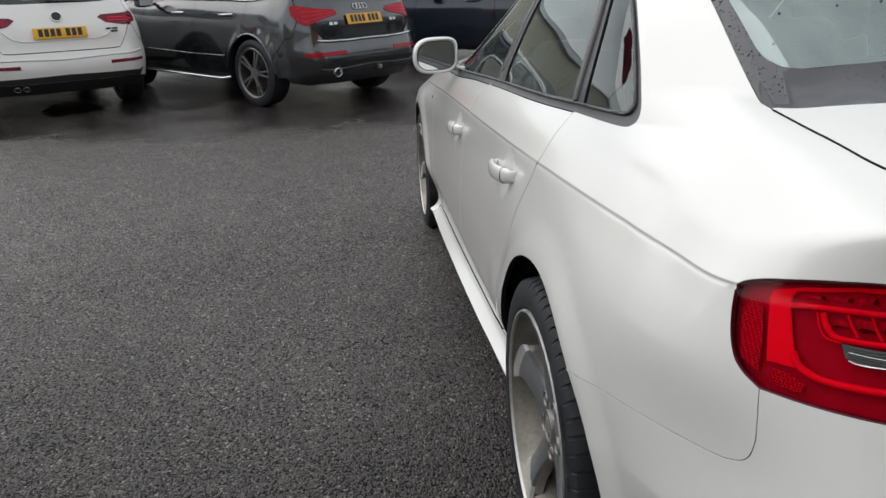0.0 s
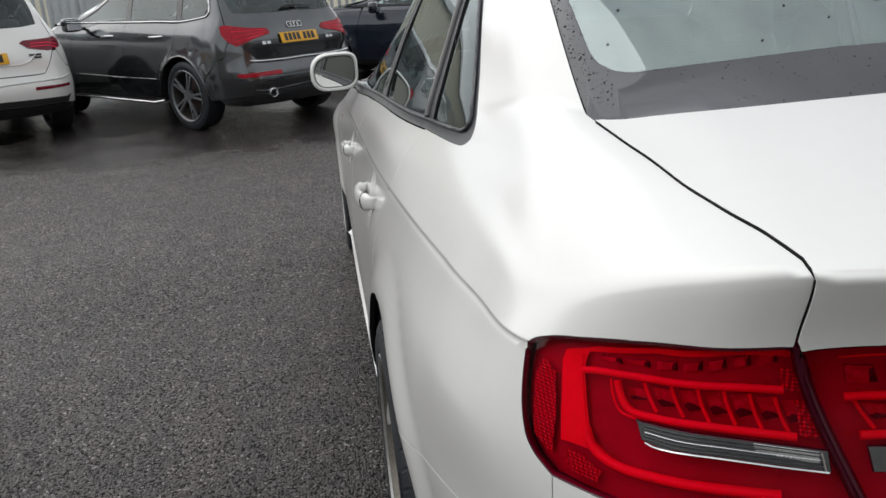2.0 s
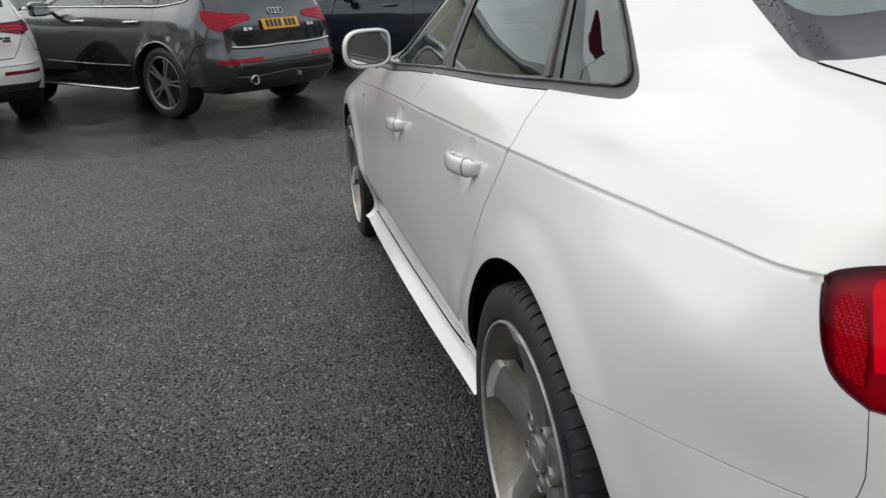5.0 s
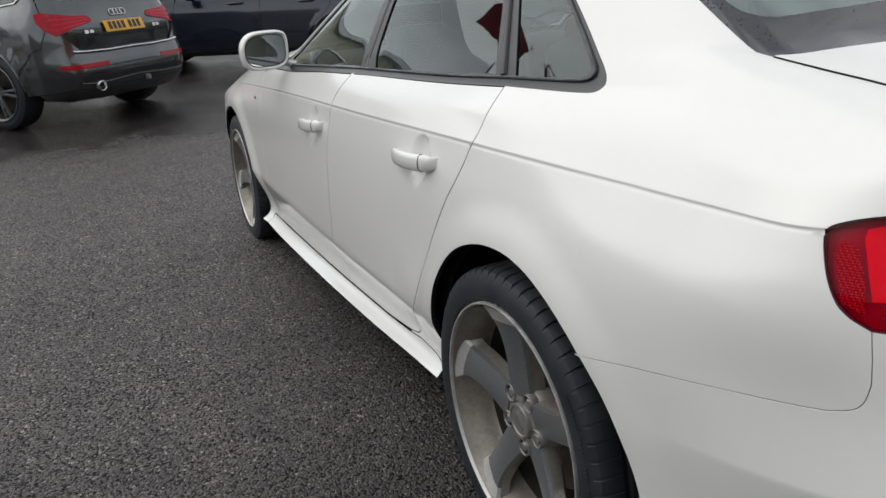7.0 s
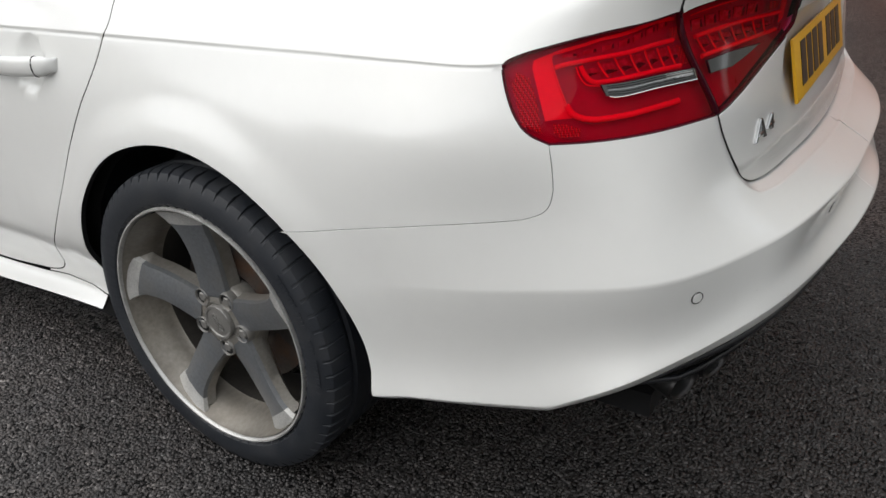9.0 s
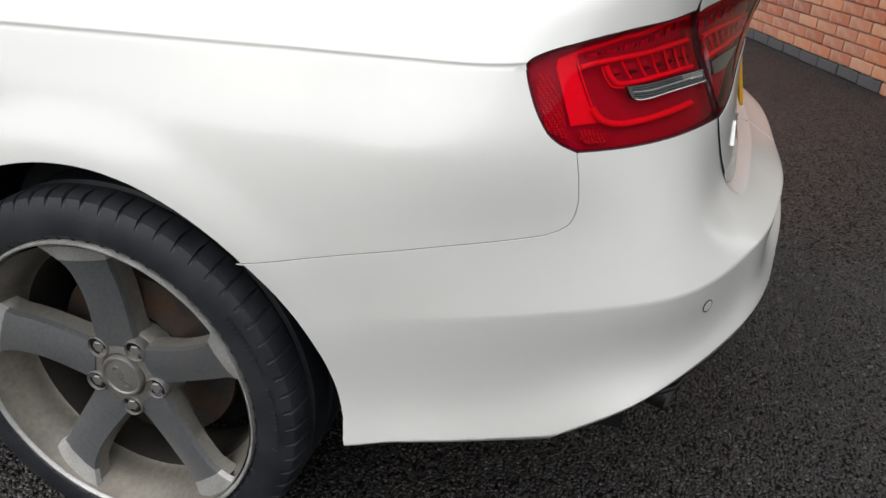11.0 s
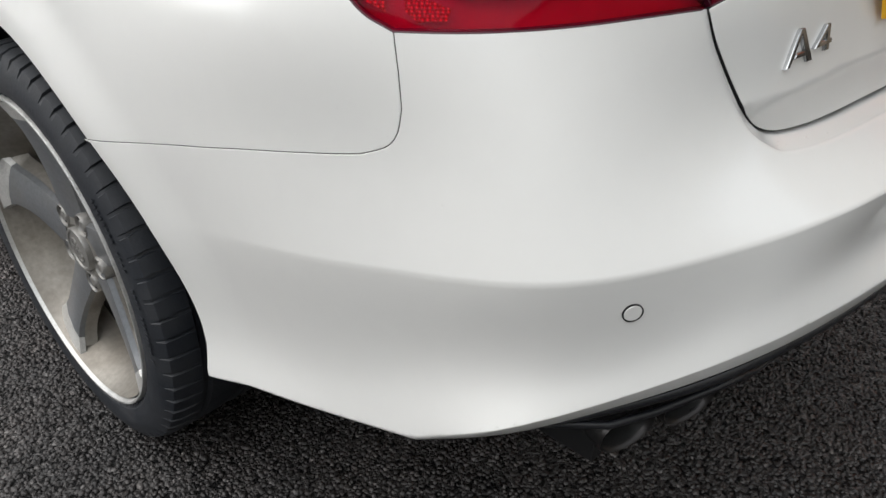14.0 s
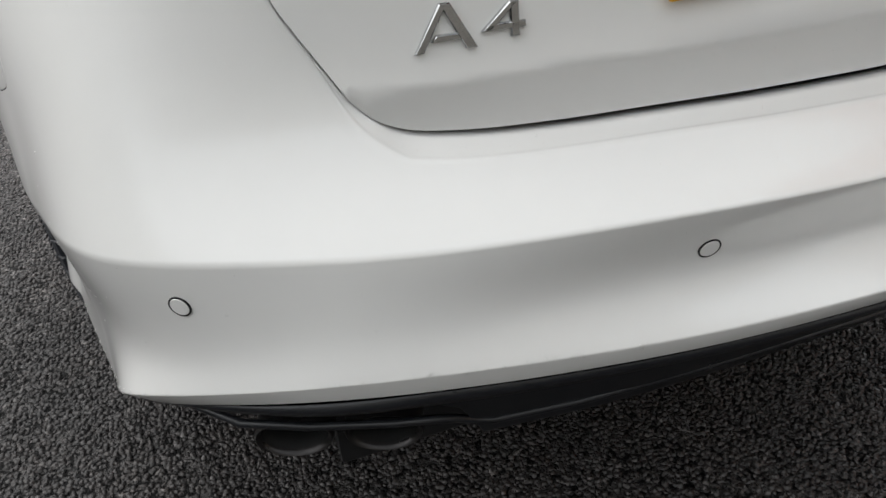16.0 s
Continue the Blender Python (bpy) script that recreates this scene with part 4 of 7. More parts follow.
# front wings
wing = SEAM_A[::-1] + [(2.62, 7.35), (3.0, 7.3), (3.3, 7.0), sd(3.24, .70), sd(3.22, .55), sd(3.19, .40)] + arch_line(BASE, 11, 186, False) + [(2.425, 2.45), (2.43, 2.1), (2.43, 1.5), (2.425, 1.06), (2.364, 1.06), (2.364, 2.12)]
paint_both("front_wing", wing, label="white front wing", step=.024, ridges=(5.8, 5.91, 5.95, 5.98, 6.0, 6.06))
# tail: bumper, valance, boot lid
VALANCE = mat("smooth_black_plastic", (.014, .015, .018), .3, vary=.1, scale=12)
bumper = [(U0, .86), (-1.4, .86), (-1.09, .862), (-.97, .855), (-.89, .82), (-.72, .81), (-.6, .80), (-.44, .75), (-.41, .80)] + arch_line(0, 186, 134, n=24) + SEAM_BUMPER + LAMP_LOW[1:] + RIM_BOOT[1:]
bump = panel("rear_bumper", S, bumper, WHITE, car, 0, "white rear bumper with parking sensors", step=.014, depth=.02, ridges=(1.0, 1.05, 2.9, 2.96, 3.0, 3.04, 3.1))


def valance_warp(P, N):
    """A rounded bead under the paint; below it the face steps in."""
    top = .462 - .030 * np.clip((P[:, 0] - .5) / .16, 0, 1.5) ** 1.5
    d = top - P[:, 2]
    f = np.clip((d - .024) / .022, 0, 1)
    P[:, 1] += .026 * f * f * (3 - 2 * f)
    P[:, 1] -= .005 * np.clip(1 - ((d - .012) / .013) ** 2, 0, 1)
    N[:, 2] += np.where(d < .026, 1.0 - d / .012, 0) * (d > -.01) - 1.1 * (4 * f * (1 - f))
    return P, N / np.linalg.norm(N, axis=1, keepdims=True)


panel("valance", S, [(U0, .02), (-1.27, .02), (-1.245, .22), (-1.225, .38), (-1.195, .47), (-1.15, .46), (-1.02, .43), (-.955, .44), (-.90, .58), (-.82, .76), (-.74, .80), (-.89, .81), (-.97, .845), (-1.09, .852), (-1.4, .85), (U0, .85)], VALANCE, car, 0, "black plastic lower valance with openings for the tailpipes", step=.012, lift=-.003, warp=valance_warp, ridges=(.3, .42, .50, .53, .56, .59, .62, .65, .68, .71, .74, .78, .82))
bm = bmesh.new()
lip = [(.725, -.812, .392), (.672, -.864, .386), (.613, -.886, .378), (.535, -.914, .377), (.503, -.927, .381), (.48, -.926, .372), (.462, -.920, .357), (.44, -.923, .350), (.35, -.935, .350), (.2, -.944, .350), (0, -.948, .350)]
lip = [(a, b, c) for a, b, c in lip] + [(-a, b, c) for a, b, c in lip[-2::-1]]
tube(bm, lip, .0045, 8)
part("valance_lip", bm, VALANCE, car, smooth=60)
# the bumper's rim rolls over into a flat ledge that runs in under the lid
g = dense(S, GAP_BOOT, .012, False)
G3 = S.at(g[:, 0], g[:, 1])
src_u = np.array(GAP_BOOT)[:, 0]
rim = np.stack([np.interp(-g[:, 0], -src_u, np.array(RIM_BOOT)[:, k]) for k in (0, 1)], 1)
R3, NR, NG = S.at(rim[:, 0], rim[:, 1]), S.normal(rim[:, 0], rim[:, 1]), S.normal(g[:, 0], g[:, 1])
D = G3 - R3
W = np.linalg.norm(D, axis=1, keepdims=True)
D /= W + 1e-9
k = np.clip(W / .016, .12, 1)  # the ledge runs out towards the lamp
rows = [R3 + NR * .0004 - D * .004, R3 + NR * .0003, R3 + D * .0028 * k - NR * .0016 * k, R3 + D * .006 * k - NR * .0052 * k, G3 - NG * .008 * k ** 2 - D * .001, G3 + D * .012 - NG * .019, G3 + D * .012 - NG * .04]
bm = bmesh.new()
for s in (-1, 1):
    vs = [[bm.verts.new((q[0] * s, q[1], q[2])) for q in row] for row in rows]
    for a, b in zip(vs, vs[1:]):
        for i in range(len(g) - 1):
            bm.faces.new((a[i], a[i + 1], b[i + 1], b[i]) if s > 0 else (a[i + 1], a[i], b[i], b[i + 1]))
bmesh.ops.recalc_face_normals(bm, faces=bm.faces)
part("ledge", bm, WHITE, bump, "white ledge under the boot lid", smooth=70)
lid = GAP_BOOT[::-1] + INNER_LAMP + GAP_DECK[1:] + [(-.86, 8.87), (-1.0, 8.93), (-1.388, 8.99), (U0, 9.0)]
boot = panel("boot_lid", S, lid, WHITE, car, 0, "white boot lid with rain drops", step=.015, warp=boot_warp, gap=.0016, ridges=(4.1, 4.2, 4.26, 4.32, 4.4), depth=.02, lift=.003)
for x, z in ((.690, .547), (.276, .556)):
    for s in (-1, 1):
        p0, v0 = S.tail(x, z)
        c, nr = S.at(p0, v0) * (s, 1, 1), S.normal(p0, v0) * (s, 1, 1)
        bm = bmesh.new()
        disc(bm, c, nr, .0101, .0012, 28, .0088)
        sensor = part("sensor_ring", bm, DARK, bump)
        bm = bmesh.new()
        disc(bm, c, nr, .0087, .0016, 28)
        part("parking_sensor", bm, WHITE, bump, "white round parking sensor", smooth=30)

# tailpipes in the valance
DISC_RIM = mat("polished_pipe_rim", (.035, .033, .033), .3, metal=.7, vary=.2, scale=40)
for s in (-1, 1):
    for x, y in ((.616, -.836), (.531, -.864)):
        bm = bmesh.new()
        yaw = math.degrees(math.atan2(.33, 1)) * s
        lathe(bm, [(.10, .028), (.0, .030), (-.035, .031), (-.038, .0335), (-.033, .036), (.02, .036), (.10, .036)], 36, "y", pose(s * x, y + .008, .351, 6, 0, yaw) @ Matrix.Diagonal((1.10, 1, .80, 1)))
        p = part("tailpipe", bm, mat("sooty_steel", (.012, .012, .012), .5, metal=.3, vary=.3, scale=30) if "sooty_steel" not in bpy.data.materials else bpy.data.materials["sooty_steel"], car, "oval sooty steel tailpipe", smooth=50)
        bm = bmesh.new()
        lathe(bm, [(.05, .0285), (.055, .0005)], 24, "y", pose(s * x, y + .008, .351, 6, 0, yaw) @ Matrix.Diagonal((1.10, 1, .80, 1)))
        part("pipe_inside", bm, DARK, p)
        bm = bmesh.new()
        lathe(bm, [(-.034, .0305), (-.040, .0325), (-.041, .0345), (-.036, .0365)], 36, "y", pose(s * x, y + .008, .351, 6, 0, yaw) @ Matrix.Diagonal((1.10, 1, .80, 1)))
        part("pipe_rim", bm, DISC_RIM, p, "polished steel pipe rim", smooth=60)

# roof, glass
panel("roof", S, [(U0, 11.0), (-.74, 11.0), (.6, 11.03), (2.1, 11.03), (2.9, 11.0), (U1, 11.0), (U1, 12.9995), (U0, 12.9995)], WHITE, car, 0, step=.05, edge=.04)
rear_glass = [(U0, 9.03), (-1.388, 9.02), (-1.0, 8.96), (-.865, 8.90), (-.83, 8.95)] + smooth_line([(-.782, 9.38), (-.741, 10.04), (-.712, 10.7)]) + [(-.74, 10.93), (U0, 10.93)]
rear_clear = [(U0, 9.34), (-1.388, 9.33), (-1.0, 9.28)] + smooth_line([(-.95, 9.3), (-.90, 9.38), (-.878, 9.55), (-.84, 10.04), (-.80, 10.55)]) + [(-.86, 10.72), (U0, 10.75)]
panel("rear_window_band", S, rear_glass, FRIT, car, 0, "dark printed band round the rear window", step=.03, holes=[rear_clear], lift=-.004, gap=.001)
glass = panel("rear_window", S, [(U0, 9.3)] + rear_clear[1:-1] + [(U0, 10.78)], REAR_GLASS, car, 0, "tinted rear window with rain drops", step=.03, lift=-.0055, depth=0, gap=-.003)
panel("windscreen", S, [(U1, 9.05), (2.95, 9.02), (2.78, 9.1), (2.80, 9.8), (2.95, 10.93), (U1, 10.93)], GLASS, car, 0, step=.05, lift=-.004, depth=.004)
panel("bonnet", S, [(U1, 7.02), (3.45, 7.02), (3.3, 7.06), (3.0, 7.35), (2.62, 7.4), (2.5, 8.1), (2.74, 8.6), (2.78, 8.95), (U1, 8.95)], WHITE, car, 0, "white bonnet", step=.04)
headlamp = [(3.36, 5.4), (3.7, 5.1), (3.95, 5.2), (3.93, 6.2), (3.6, 6.75), (3.36, 6.7)]
panel("front_bumper", S, [(U1, .05), (3.0, .05), sd(3.18, .33), sd(3.2, .42), sd(3.235, .55), sd(3.25, .70), (3.31, 6.98), (3.45, 6.97), (U1, 6.97)], WHITE, car, 0, step=.03, holes=[headlamp])
paint_both("headlamp", headlamp, GLOSS_BLACK, "dark headlamp", step=.04)
win = [(2.2, 7.22), (1.84, 7.32), (1.4, 7.57), (1.04, 7.69), (.6, 7.80)] + BELT + [(.6, 10.7), (1.9, 10.66), (2.1, 10.28), (2.22, 9.5), (2.25, 8.3)]
g_rear = [(.222, 8.47), (.6, 8.30), (.94, 8.14), (.965, 9.2), (.95, 10.58), (.5, 10.55)] + smooth_line([(.36, 10.45), (.27, 10.2), (.225, 9.65)])
g_quarter = smooth_line([(.14, 8.40), (-.06, 8.34), (-.135, 8.38), (-.172, 8.6), (-.178, 9.0), (-.145, 9.45), (-.07, 9.85), (.04, 10.18), (.14, 10.3)])
g_front = [(1.06, 8.09), (1.5, 7.93), (1.95, 7.8), (2.15, 8.2), (2.14, 9.3), (2.0, 10.2), (1.85, 10.58), (1.07, 10.58)]
paint_both("window_frame", win, TRIM, "black window frame and pillars", step=.02, holes=[g_rear, g_quarter, g_front], lift=-.002, depth=.008)
for g in (g_rear, g_quarter, g_front):
    paint_both("side_window", g, GLASS, "side window with reflections", step=.04, lift=-.006, depth=0, gap=-.004)
# rubber wiper strip along the belt, and the divider bars
for s in (-1, 1):
    line_tube("belt_strip", S, [(2.1, 7.62), (1.4, 7.86), (.6, 8.17), (.172, 8.32), (-.08, 8.26)], .0035, TRIM, car, s, lift=.001, n=6)
    line_tube("window_bead", S, smooth_line([(-.08, 8.26), (-.125, 8.25), (-.17, 8.31), (-.2, 8.5), (-.207, 8.8), (-.19, 9.2), (-.14, 9.65), (-.05, 10.1), (.05, 10.4)]), .0035, TRIM, car, s, lift=.001, n=6)
    line_tube("divider_bar", S, [(.182, 8.42), (.182, 9.6), (.19, 10.4)], .009, GLOSS_BLACK, car, s, lift=.0, n=8, flat=.6)
    line_tube("centre_pillar", S, [(1.02, 8.0), (1.02, 9.2), (1.02, 10.6)], .022, GLOSS_BLACK, car, s, lift=-.012, n=10, flat=.6)

# bluish tint puts the haze in the arch into the colour
LINER = mat("arch_liner_felt", (.010, .013, .020), .8, vary=.2, scale=20)
# inner shell, so that joints are dark
shell = panel("inner_shell", S, [(U0, .6), (-.9, .8), (-.7, 1.1), (-.42, 1.15)] + arch_line(0, 180, -2) + [(.46, 2.4), (2.27, 2.4)] + arch_line(BASE, 184, -2, False) + [(3.3, .4), (U1, .4), (U1, 8.9), (2.8, 8.9), (2.3, 7.6), (1.4, 7.7), (.172, 8.0), (-.2, 8.2), (-.5, 8.5), (-.83, 8.85), (U0, 9.0)], DARK, car, 0, step=.05, edge=.03, lift=-.048, depth=0, holes=[LAMP_TIP[::-1] + LAMP_LOW[1:] + LAMP_TOP[::-1][:-1], INNER_LAMP])
for s in (-1, 1):
    for cy in (0, BASE):
        bm = bmesh.new()
        lathe(bm, [(s * .835, .40), (s * .62, .40), (s * .60, .1)], 36, "x", pose(0, cy, AXLE), False, radians(-4), radians(184))
        part("arch_liner", bm, LINER, car, smooth=60)
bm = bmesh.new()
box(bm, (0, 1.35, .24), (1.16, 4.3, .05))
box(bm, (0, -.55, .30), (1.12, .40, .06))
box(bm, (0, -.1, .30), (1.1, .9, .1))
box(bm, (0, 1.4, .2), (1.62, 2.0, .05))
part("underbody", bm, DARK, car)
for s in (-1, 1):
    blade_wheel(car, pose(s * .775, 0, AXLE + .004), s)
    blade_wheel(car, pose(s * .782, BASE, AXLE + .004), s, 60.0)

# cabin
for x in (-.36, .36):
    seat(x, 1.32, car)
bm = bmesh.new()
box(bm, (0, .42, .52), (1.3, .5, .18), .05)
box(bm, (0, .13, .80), (1.28, .16, .56), .05, pose(0, 0, 0, -3))
for x in (-.4, .4):
    box(bm, (x, .06, 1.10), (.28, .1, .14), .04)
part("rear_bench", bm, SEAT, car, smooth=60)
bm = bmesh.new()
box(bm, (0, -.22, 1.015), (1.16, .5, .03), .01)
part("parcel_shelf", bm, SHELF, car)
bm = bmesh.new()
box(bm, (0, 2.05, .86), (1.4, .45, .22), .06)
box(bm, (0, 1.0, .33), (1.4, 2.2, .04))
part("dashboard", bm, CABIN, car, smooth=60)
bm = bmesh.new()
lathe(bm, [(-.012, .175), (0, .187), (.012, .175), (0, .163)], 40, "y", pose(.36, 1.78, .92, 25), True)
part("steering_wheel", bm, BLACK, car, smooth=60)

# small badge on each front wing
for s in (-1, 1):
    u, v = sd(2.33, .79)
    p, nn = S.at(u, v), S.normal(u, v)
    bm = bmesh.new()
    box(bm, (s * p[0], 2.33, .79), (.004, .030, .016), .001)
    wb = part("wing_badge", bm, CHROME, car, "small chrome wing badge")
    bm = bmesh.new()
    box(bm, (s * (p[0] + .0015), 2.324, .79), (.004, .013, .013), .0005)
    part("red_square", bm, RED_DEEP, wb)

# door mirrors
for s in (-1, 1):
    mr = new("door_mirror")
    mr.parent = car
    mr.matrix_local = pose(s * .895, 1.86, 1.015, 0, 0, s * -6)
    mr["label"] = "white door mirror housing"

    def oval(y, w, h, dx=0, dz=0, n=40, e=.55):
        return [(s * (dx + w * math.copysign(abs(math.cos(a)) ** (.62 if math.cos(a) > 0 else .5), math.cos(a))), y, dz + h * math.copysign(abs(math.sin(a)) ** (.86 if math.cos(a) > 0 else .5), math.sin(a)) - .006 * math.cos(a)) for a in [2 * math.pi * k / n for k in range(n)]]

    bm = bmesh.new()
    prev = None
    for y, w, h in ((-.012, .082, .0605), (-.018, .0885, .067), (-.012, .0945, .0735), (.02, .0955, .075), (.06, .085, .068), (.10, .055, .045), (.115, .012, .012)):
        ring = [bm.verts.new(p) for p in oval(y, w, h)]
        if prev:
            for k in range(40):
                bm.faces.new((prev[k], prev[(k + 1) % 40], ring[(k + 1) % 40], ring[k]))
        prev = ring
    bm.faces.new(prev)
    bmesh.ops.recalc_face_normals(bm, faces=bm.faces)
    part("housing", bm, WHITE, mr, smooth=50)
    bm = bmesh.new()
    bm.faces.new([bm.verts.new(p) for p in oval(-.0125, .0815, .0600)])
    part("bezel", bm, BLACK, mr)
    bm = bmesh.new()
    bm.faces.new([bm.verts.new(p) for p in oval(-.0145, .0785, .0572)])
    part("mirror_glass", bm, MIRROR, mr)
    bm = bmesh.new()
    tube(bm, [(s * -.06, .02, -.045), (s * -.11, .03, -.062), (s * -.15, .03, -.07)], [.026, .02, .03], 10, flat=.6)
    part("stem", bm, WHITE, mr, smooth=60)

# tail lamps
LAMP_RIM = mat("lamp_rim", (.06, .004, .014), .2)
LAMP_CELL = mat("lamp_cell", (.07, .002, .012), .25, vary=.2, scale=50)
LED_CUP = mat("led_cup", (.52, .02, .07), .2, vary=.45, scale=150)
SMOKED = mat("smoked_lens", (.10, .105, .108), .1, metal=.3, vary=.2, scale=40)
for s in (-1, 1):
    for nm, poly, inner in (("tail_lamp", LAMP_TIP[::-1] + LAMP_LOW[1:] + LAMP_TOP[::-1][:-1], False), ("boot_lamp", INNER_LAMP, True)):
        lamp = panel(nm, S, poly, RED_DEEP, car, s, "red tail lamp with light guides" if not inner else "red lamp section in the boot lid", step=.02, lift=-.014, depth=0, gap=-.012)
        panel("lens", S, poly, RED_LENS, lamp, s, "clear red lens", step=.012, lift=.001, depth=.005, gap=.0015).visible_shadow = False
        line_tube("dark_rim", S, dense(S, poly, .01).tolist() + [poly[0]], .0034, LAMP_RIM, lamp, s, lift=-.003, n=5)
        if not inner:
            band = [(-.750, 5.23), (-.765, 5.235), (-.795, 5.235), (-.815, 5.25), (-.797, 5.34), (-.789, 5.47), (-.784, 5.72), (-.781, 5.90), (-.784, 6.07), (-.862, 6.125), (-.954, 6.022), (-1.046, 5.90), (-1.045, 5.945), (-.952, 6.145), (-.86, 6.225), (-.79, 6.205), (-.757, 6.11), (-.748, 5.94), (-.749, 5.47)]
            guides = [(smooth_line([(-.783, 5.895), (-.807, 5.915), (-.866, 5.904), (-.955, 5.834), (-1.03, 5.757)]), .0034), (smooth_line([(-.825, 5.866), (-.831, 5.74), (-.843, 5.645), (-.872, 5.618), (-.933, 5.588), (-1.032, 5.508)]), .0036),
                      (smooth_line([(-.789, 5.42), (-.795, 5.31), (-.809, 5.235), (-.833, 5.195), (-.883, 5.194), (-.938, 5.201), (-1.0, 5.20)]), .0046), (smooth_line([(-.779, 6.03), (-.783, 5.735), (-.789, 5.43)]), .0012), (smooth_line([(-.817, 5.865), (-.822, 5.72), (-.832, 5.62), (-.86, 5.58)]), .0012)]
            reflect = [[(-.712, 5.192), (-.742, 5.070), (-.747, 5.466), (-.743, 5.814), (-.724, 5.917), (-.710, 5.726)], [(-.761, 5.205), (-.783, 5.189), (-.807, 5.106), (-.80, 5.0), (-.77, 4.99), (-.759, 5.08)], [(-1.026, 5.883), (-1.057, 5.841), (-1.055, 5.716), (-1.026, 5.746)], [(-1.038, 5.703), (-1.060, 5.667), (-1.059, 5.485), (-1.034, 5.495)]]
            bar = smooth_line([(-.851, 5.6), (-.875, 5.584), (-.949, 5.539), (-1.03, 5.474)]) + [(-1.058, 5.451)] + smooth_line([(-1.055, 5.343), (-1.016, 5.364), (-.944, 5.405), (-.878, 5.417)]) + [(-.857, 5.452)]
            teeth = [(-.825, 5.852, -.836, 5.688), (-.856, 5.868, -.872, 5.66), (-.888, 5.860, -.904, 5.64), (-.922, 5.836, -.935, 5.612), (-.957, 5.799, -.967, 5.588), (-.989, 5.760, -.997, 5.56), (-1.018, 5.722, -1.025, 5.535)]
            caps = [(-.797 - .034 * i, 5.975 - .0165 * max(0, i - 1), 6.05 - .021 * max(0, i - 2)) for i in range(7)]
        else:
            band = [(-1.085, 5.895), (-1.2, 5.915), (-1.30, 5.90), (-1.328, 5.86), (-1.335, 5.64), (-1.318, 5.60), (-1.312, 5.72), (-1.308, 5.83), (-1.28, 5.865), (-1.2, 5.885), (-1.085, 5.87)]
            guides = [(smooth_line([(-1.085, 5.70), (-1.2, 5.715), (-1.30, 5.72)]), .0034), (smooth_line([(-1.09, 5.515), (-1.17, 5.535), (-1.30, 5.575)]), .0036)]
            reflect = [[(-1.27, 5.74), (-1.30, 5.745), (-1.30, 5.82), (-1.27, 5.84)]]
            bar = [(-1.09, 5.35), (-1.15, 5.355), (-1.20, 5.42), (-1.245, 5.50), (-1.16, 5.495), (-1.092, 5.475)]
            teeth = [(-1.092 - .028 * i, 5.69, -1.104 - .028 * i, 5.545 + .004 * i) for i in range(7)]
            caps = [(-1.09 - .033 * i, 5.745, 5.84) for i in range(5)]
        panel("light_band", S, band, RED_HOT, lamp, s, "bright red light band", step=.02, lift=-.010, depth=0)
        for g, r in guides:
            line_tube("light_guide", S, g, r, RED_HOT, lamp, s, lift=-.0048, n=8)
        for g in reflect:
            panel("reflector", S, g, PRISM, lamp, s, step=.02, lift=-.008, depth=0)
        clear = panel("reversing_lens", S, bar, SMOKED, lamp, s, "smoked reversing lamp with fine ribs" if not inner else "smoked lens", step=.012, lift=.0012, depth=.004)
        if not inner:
            # the lens is brighter at this end
            panel("bulb_reflector", S, [(-.985, 5.44), (-1.046, 5.378), (-1.050, 5.448), (-.985, 5.50)], CLEAR_BAR, clear, s, "bright bulb reflector", step=.02, lift=.0020, depth=.003)
            for f in (.16, .33, .5, .67, .84):  # ribs that run along the lens
                line_tube("rib", S, smooth_line([(-.862, 5.448 + .14 * f), (-.90, 5.412 + .156 * f), (-.95, 5.404 + .132 * f), (-1.01, 5.37 + .118 * f), (-1.052, 5.35 + .10 * f)]), .0006, GLOSS_BLACK if f != .5 else CLEAR_BAR, clear, s, lift=.0018, n=5)
            line_tube("lens_edge", S, smooth_line([(-.862, 5.44), (-.88, 5.414), (-.944, 5.402), (-1.016, 5.361), (-1.052, 5.342)]), .0011, CHROME, clear, s, lift=.0016, n=5, label="bright lower edge")
            line_tube("end_rib", S, [(-1.049, 5.352), (-1.0505, 5.44)], .0013, CHROME, clear, s, lift=.0022, n=5)
        for a in teeth:
            line_tube("led_tooth", S, smooth_line([a[:2], ((a[0] + a[2]) / 2 + .001, (a[1] + a[3]) / 2), a[2:]]), .0017, RED_HOT, lamp, s, lift=-.007, n=6)
            panel("led_cell", S, [(a[0] - .005, a[1] - .03), (a[0] - .029, a[1] - .04), (a[2] - .027, a[3] + .03), (a[2] - .003, a[3] + .02)], LED_CUP, lamp, s, step=.02, lift=-.012, depth=.004)
            panel("led_base", S, [(a[2] * .6 + a[0] * .4 - .004, a[3] * .6 + a[1] * .4 - .01), (a[2] * .45 + a[0] * .55 - .012, a[3] * .55 + a[1] * .45), (a[2] * .5 + a[0] * .5 - .021, a[3] * .62 + a[1] * .38), (a[2] - .025, a[3] + .045), (a[2] - .004, a[3] + .03)], LAMP_CELL, lamp, s, step=.02, lift=-.0105, depth=.003)
        for u0, v0, v1 in caps:
            panel("led_cell", S, [(u0, v0), (u0 - .026, v0 - .004), (u0 - .024, v1 - .008), (u0, v1)], LED_CUP, lamp, s, step=.03, lift=-.0115, depth=.004)
            panel("led_base", S, [(u0 - .0185, v0 + .004), (u0 - .026, v0 + .002), (u0 - .024, v1 - .012), (u0 - .019, v1 - .025)], LAMP_CELL, lamp, s, step=.03, lift=-.0108, depth=.003)


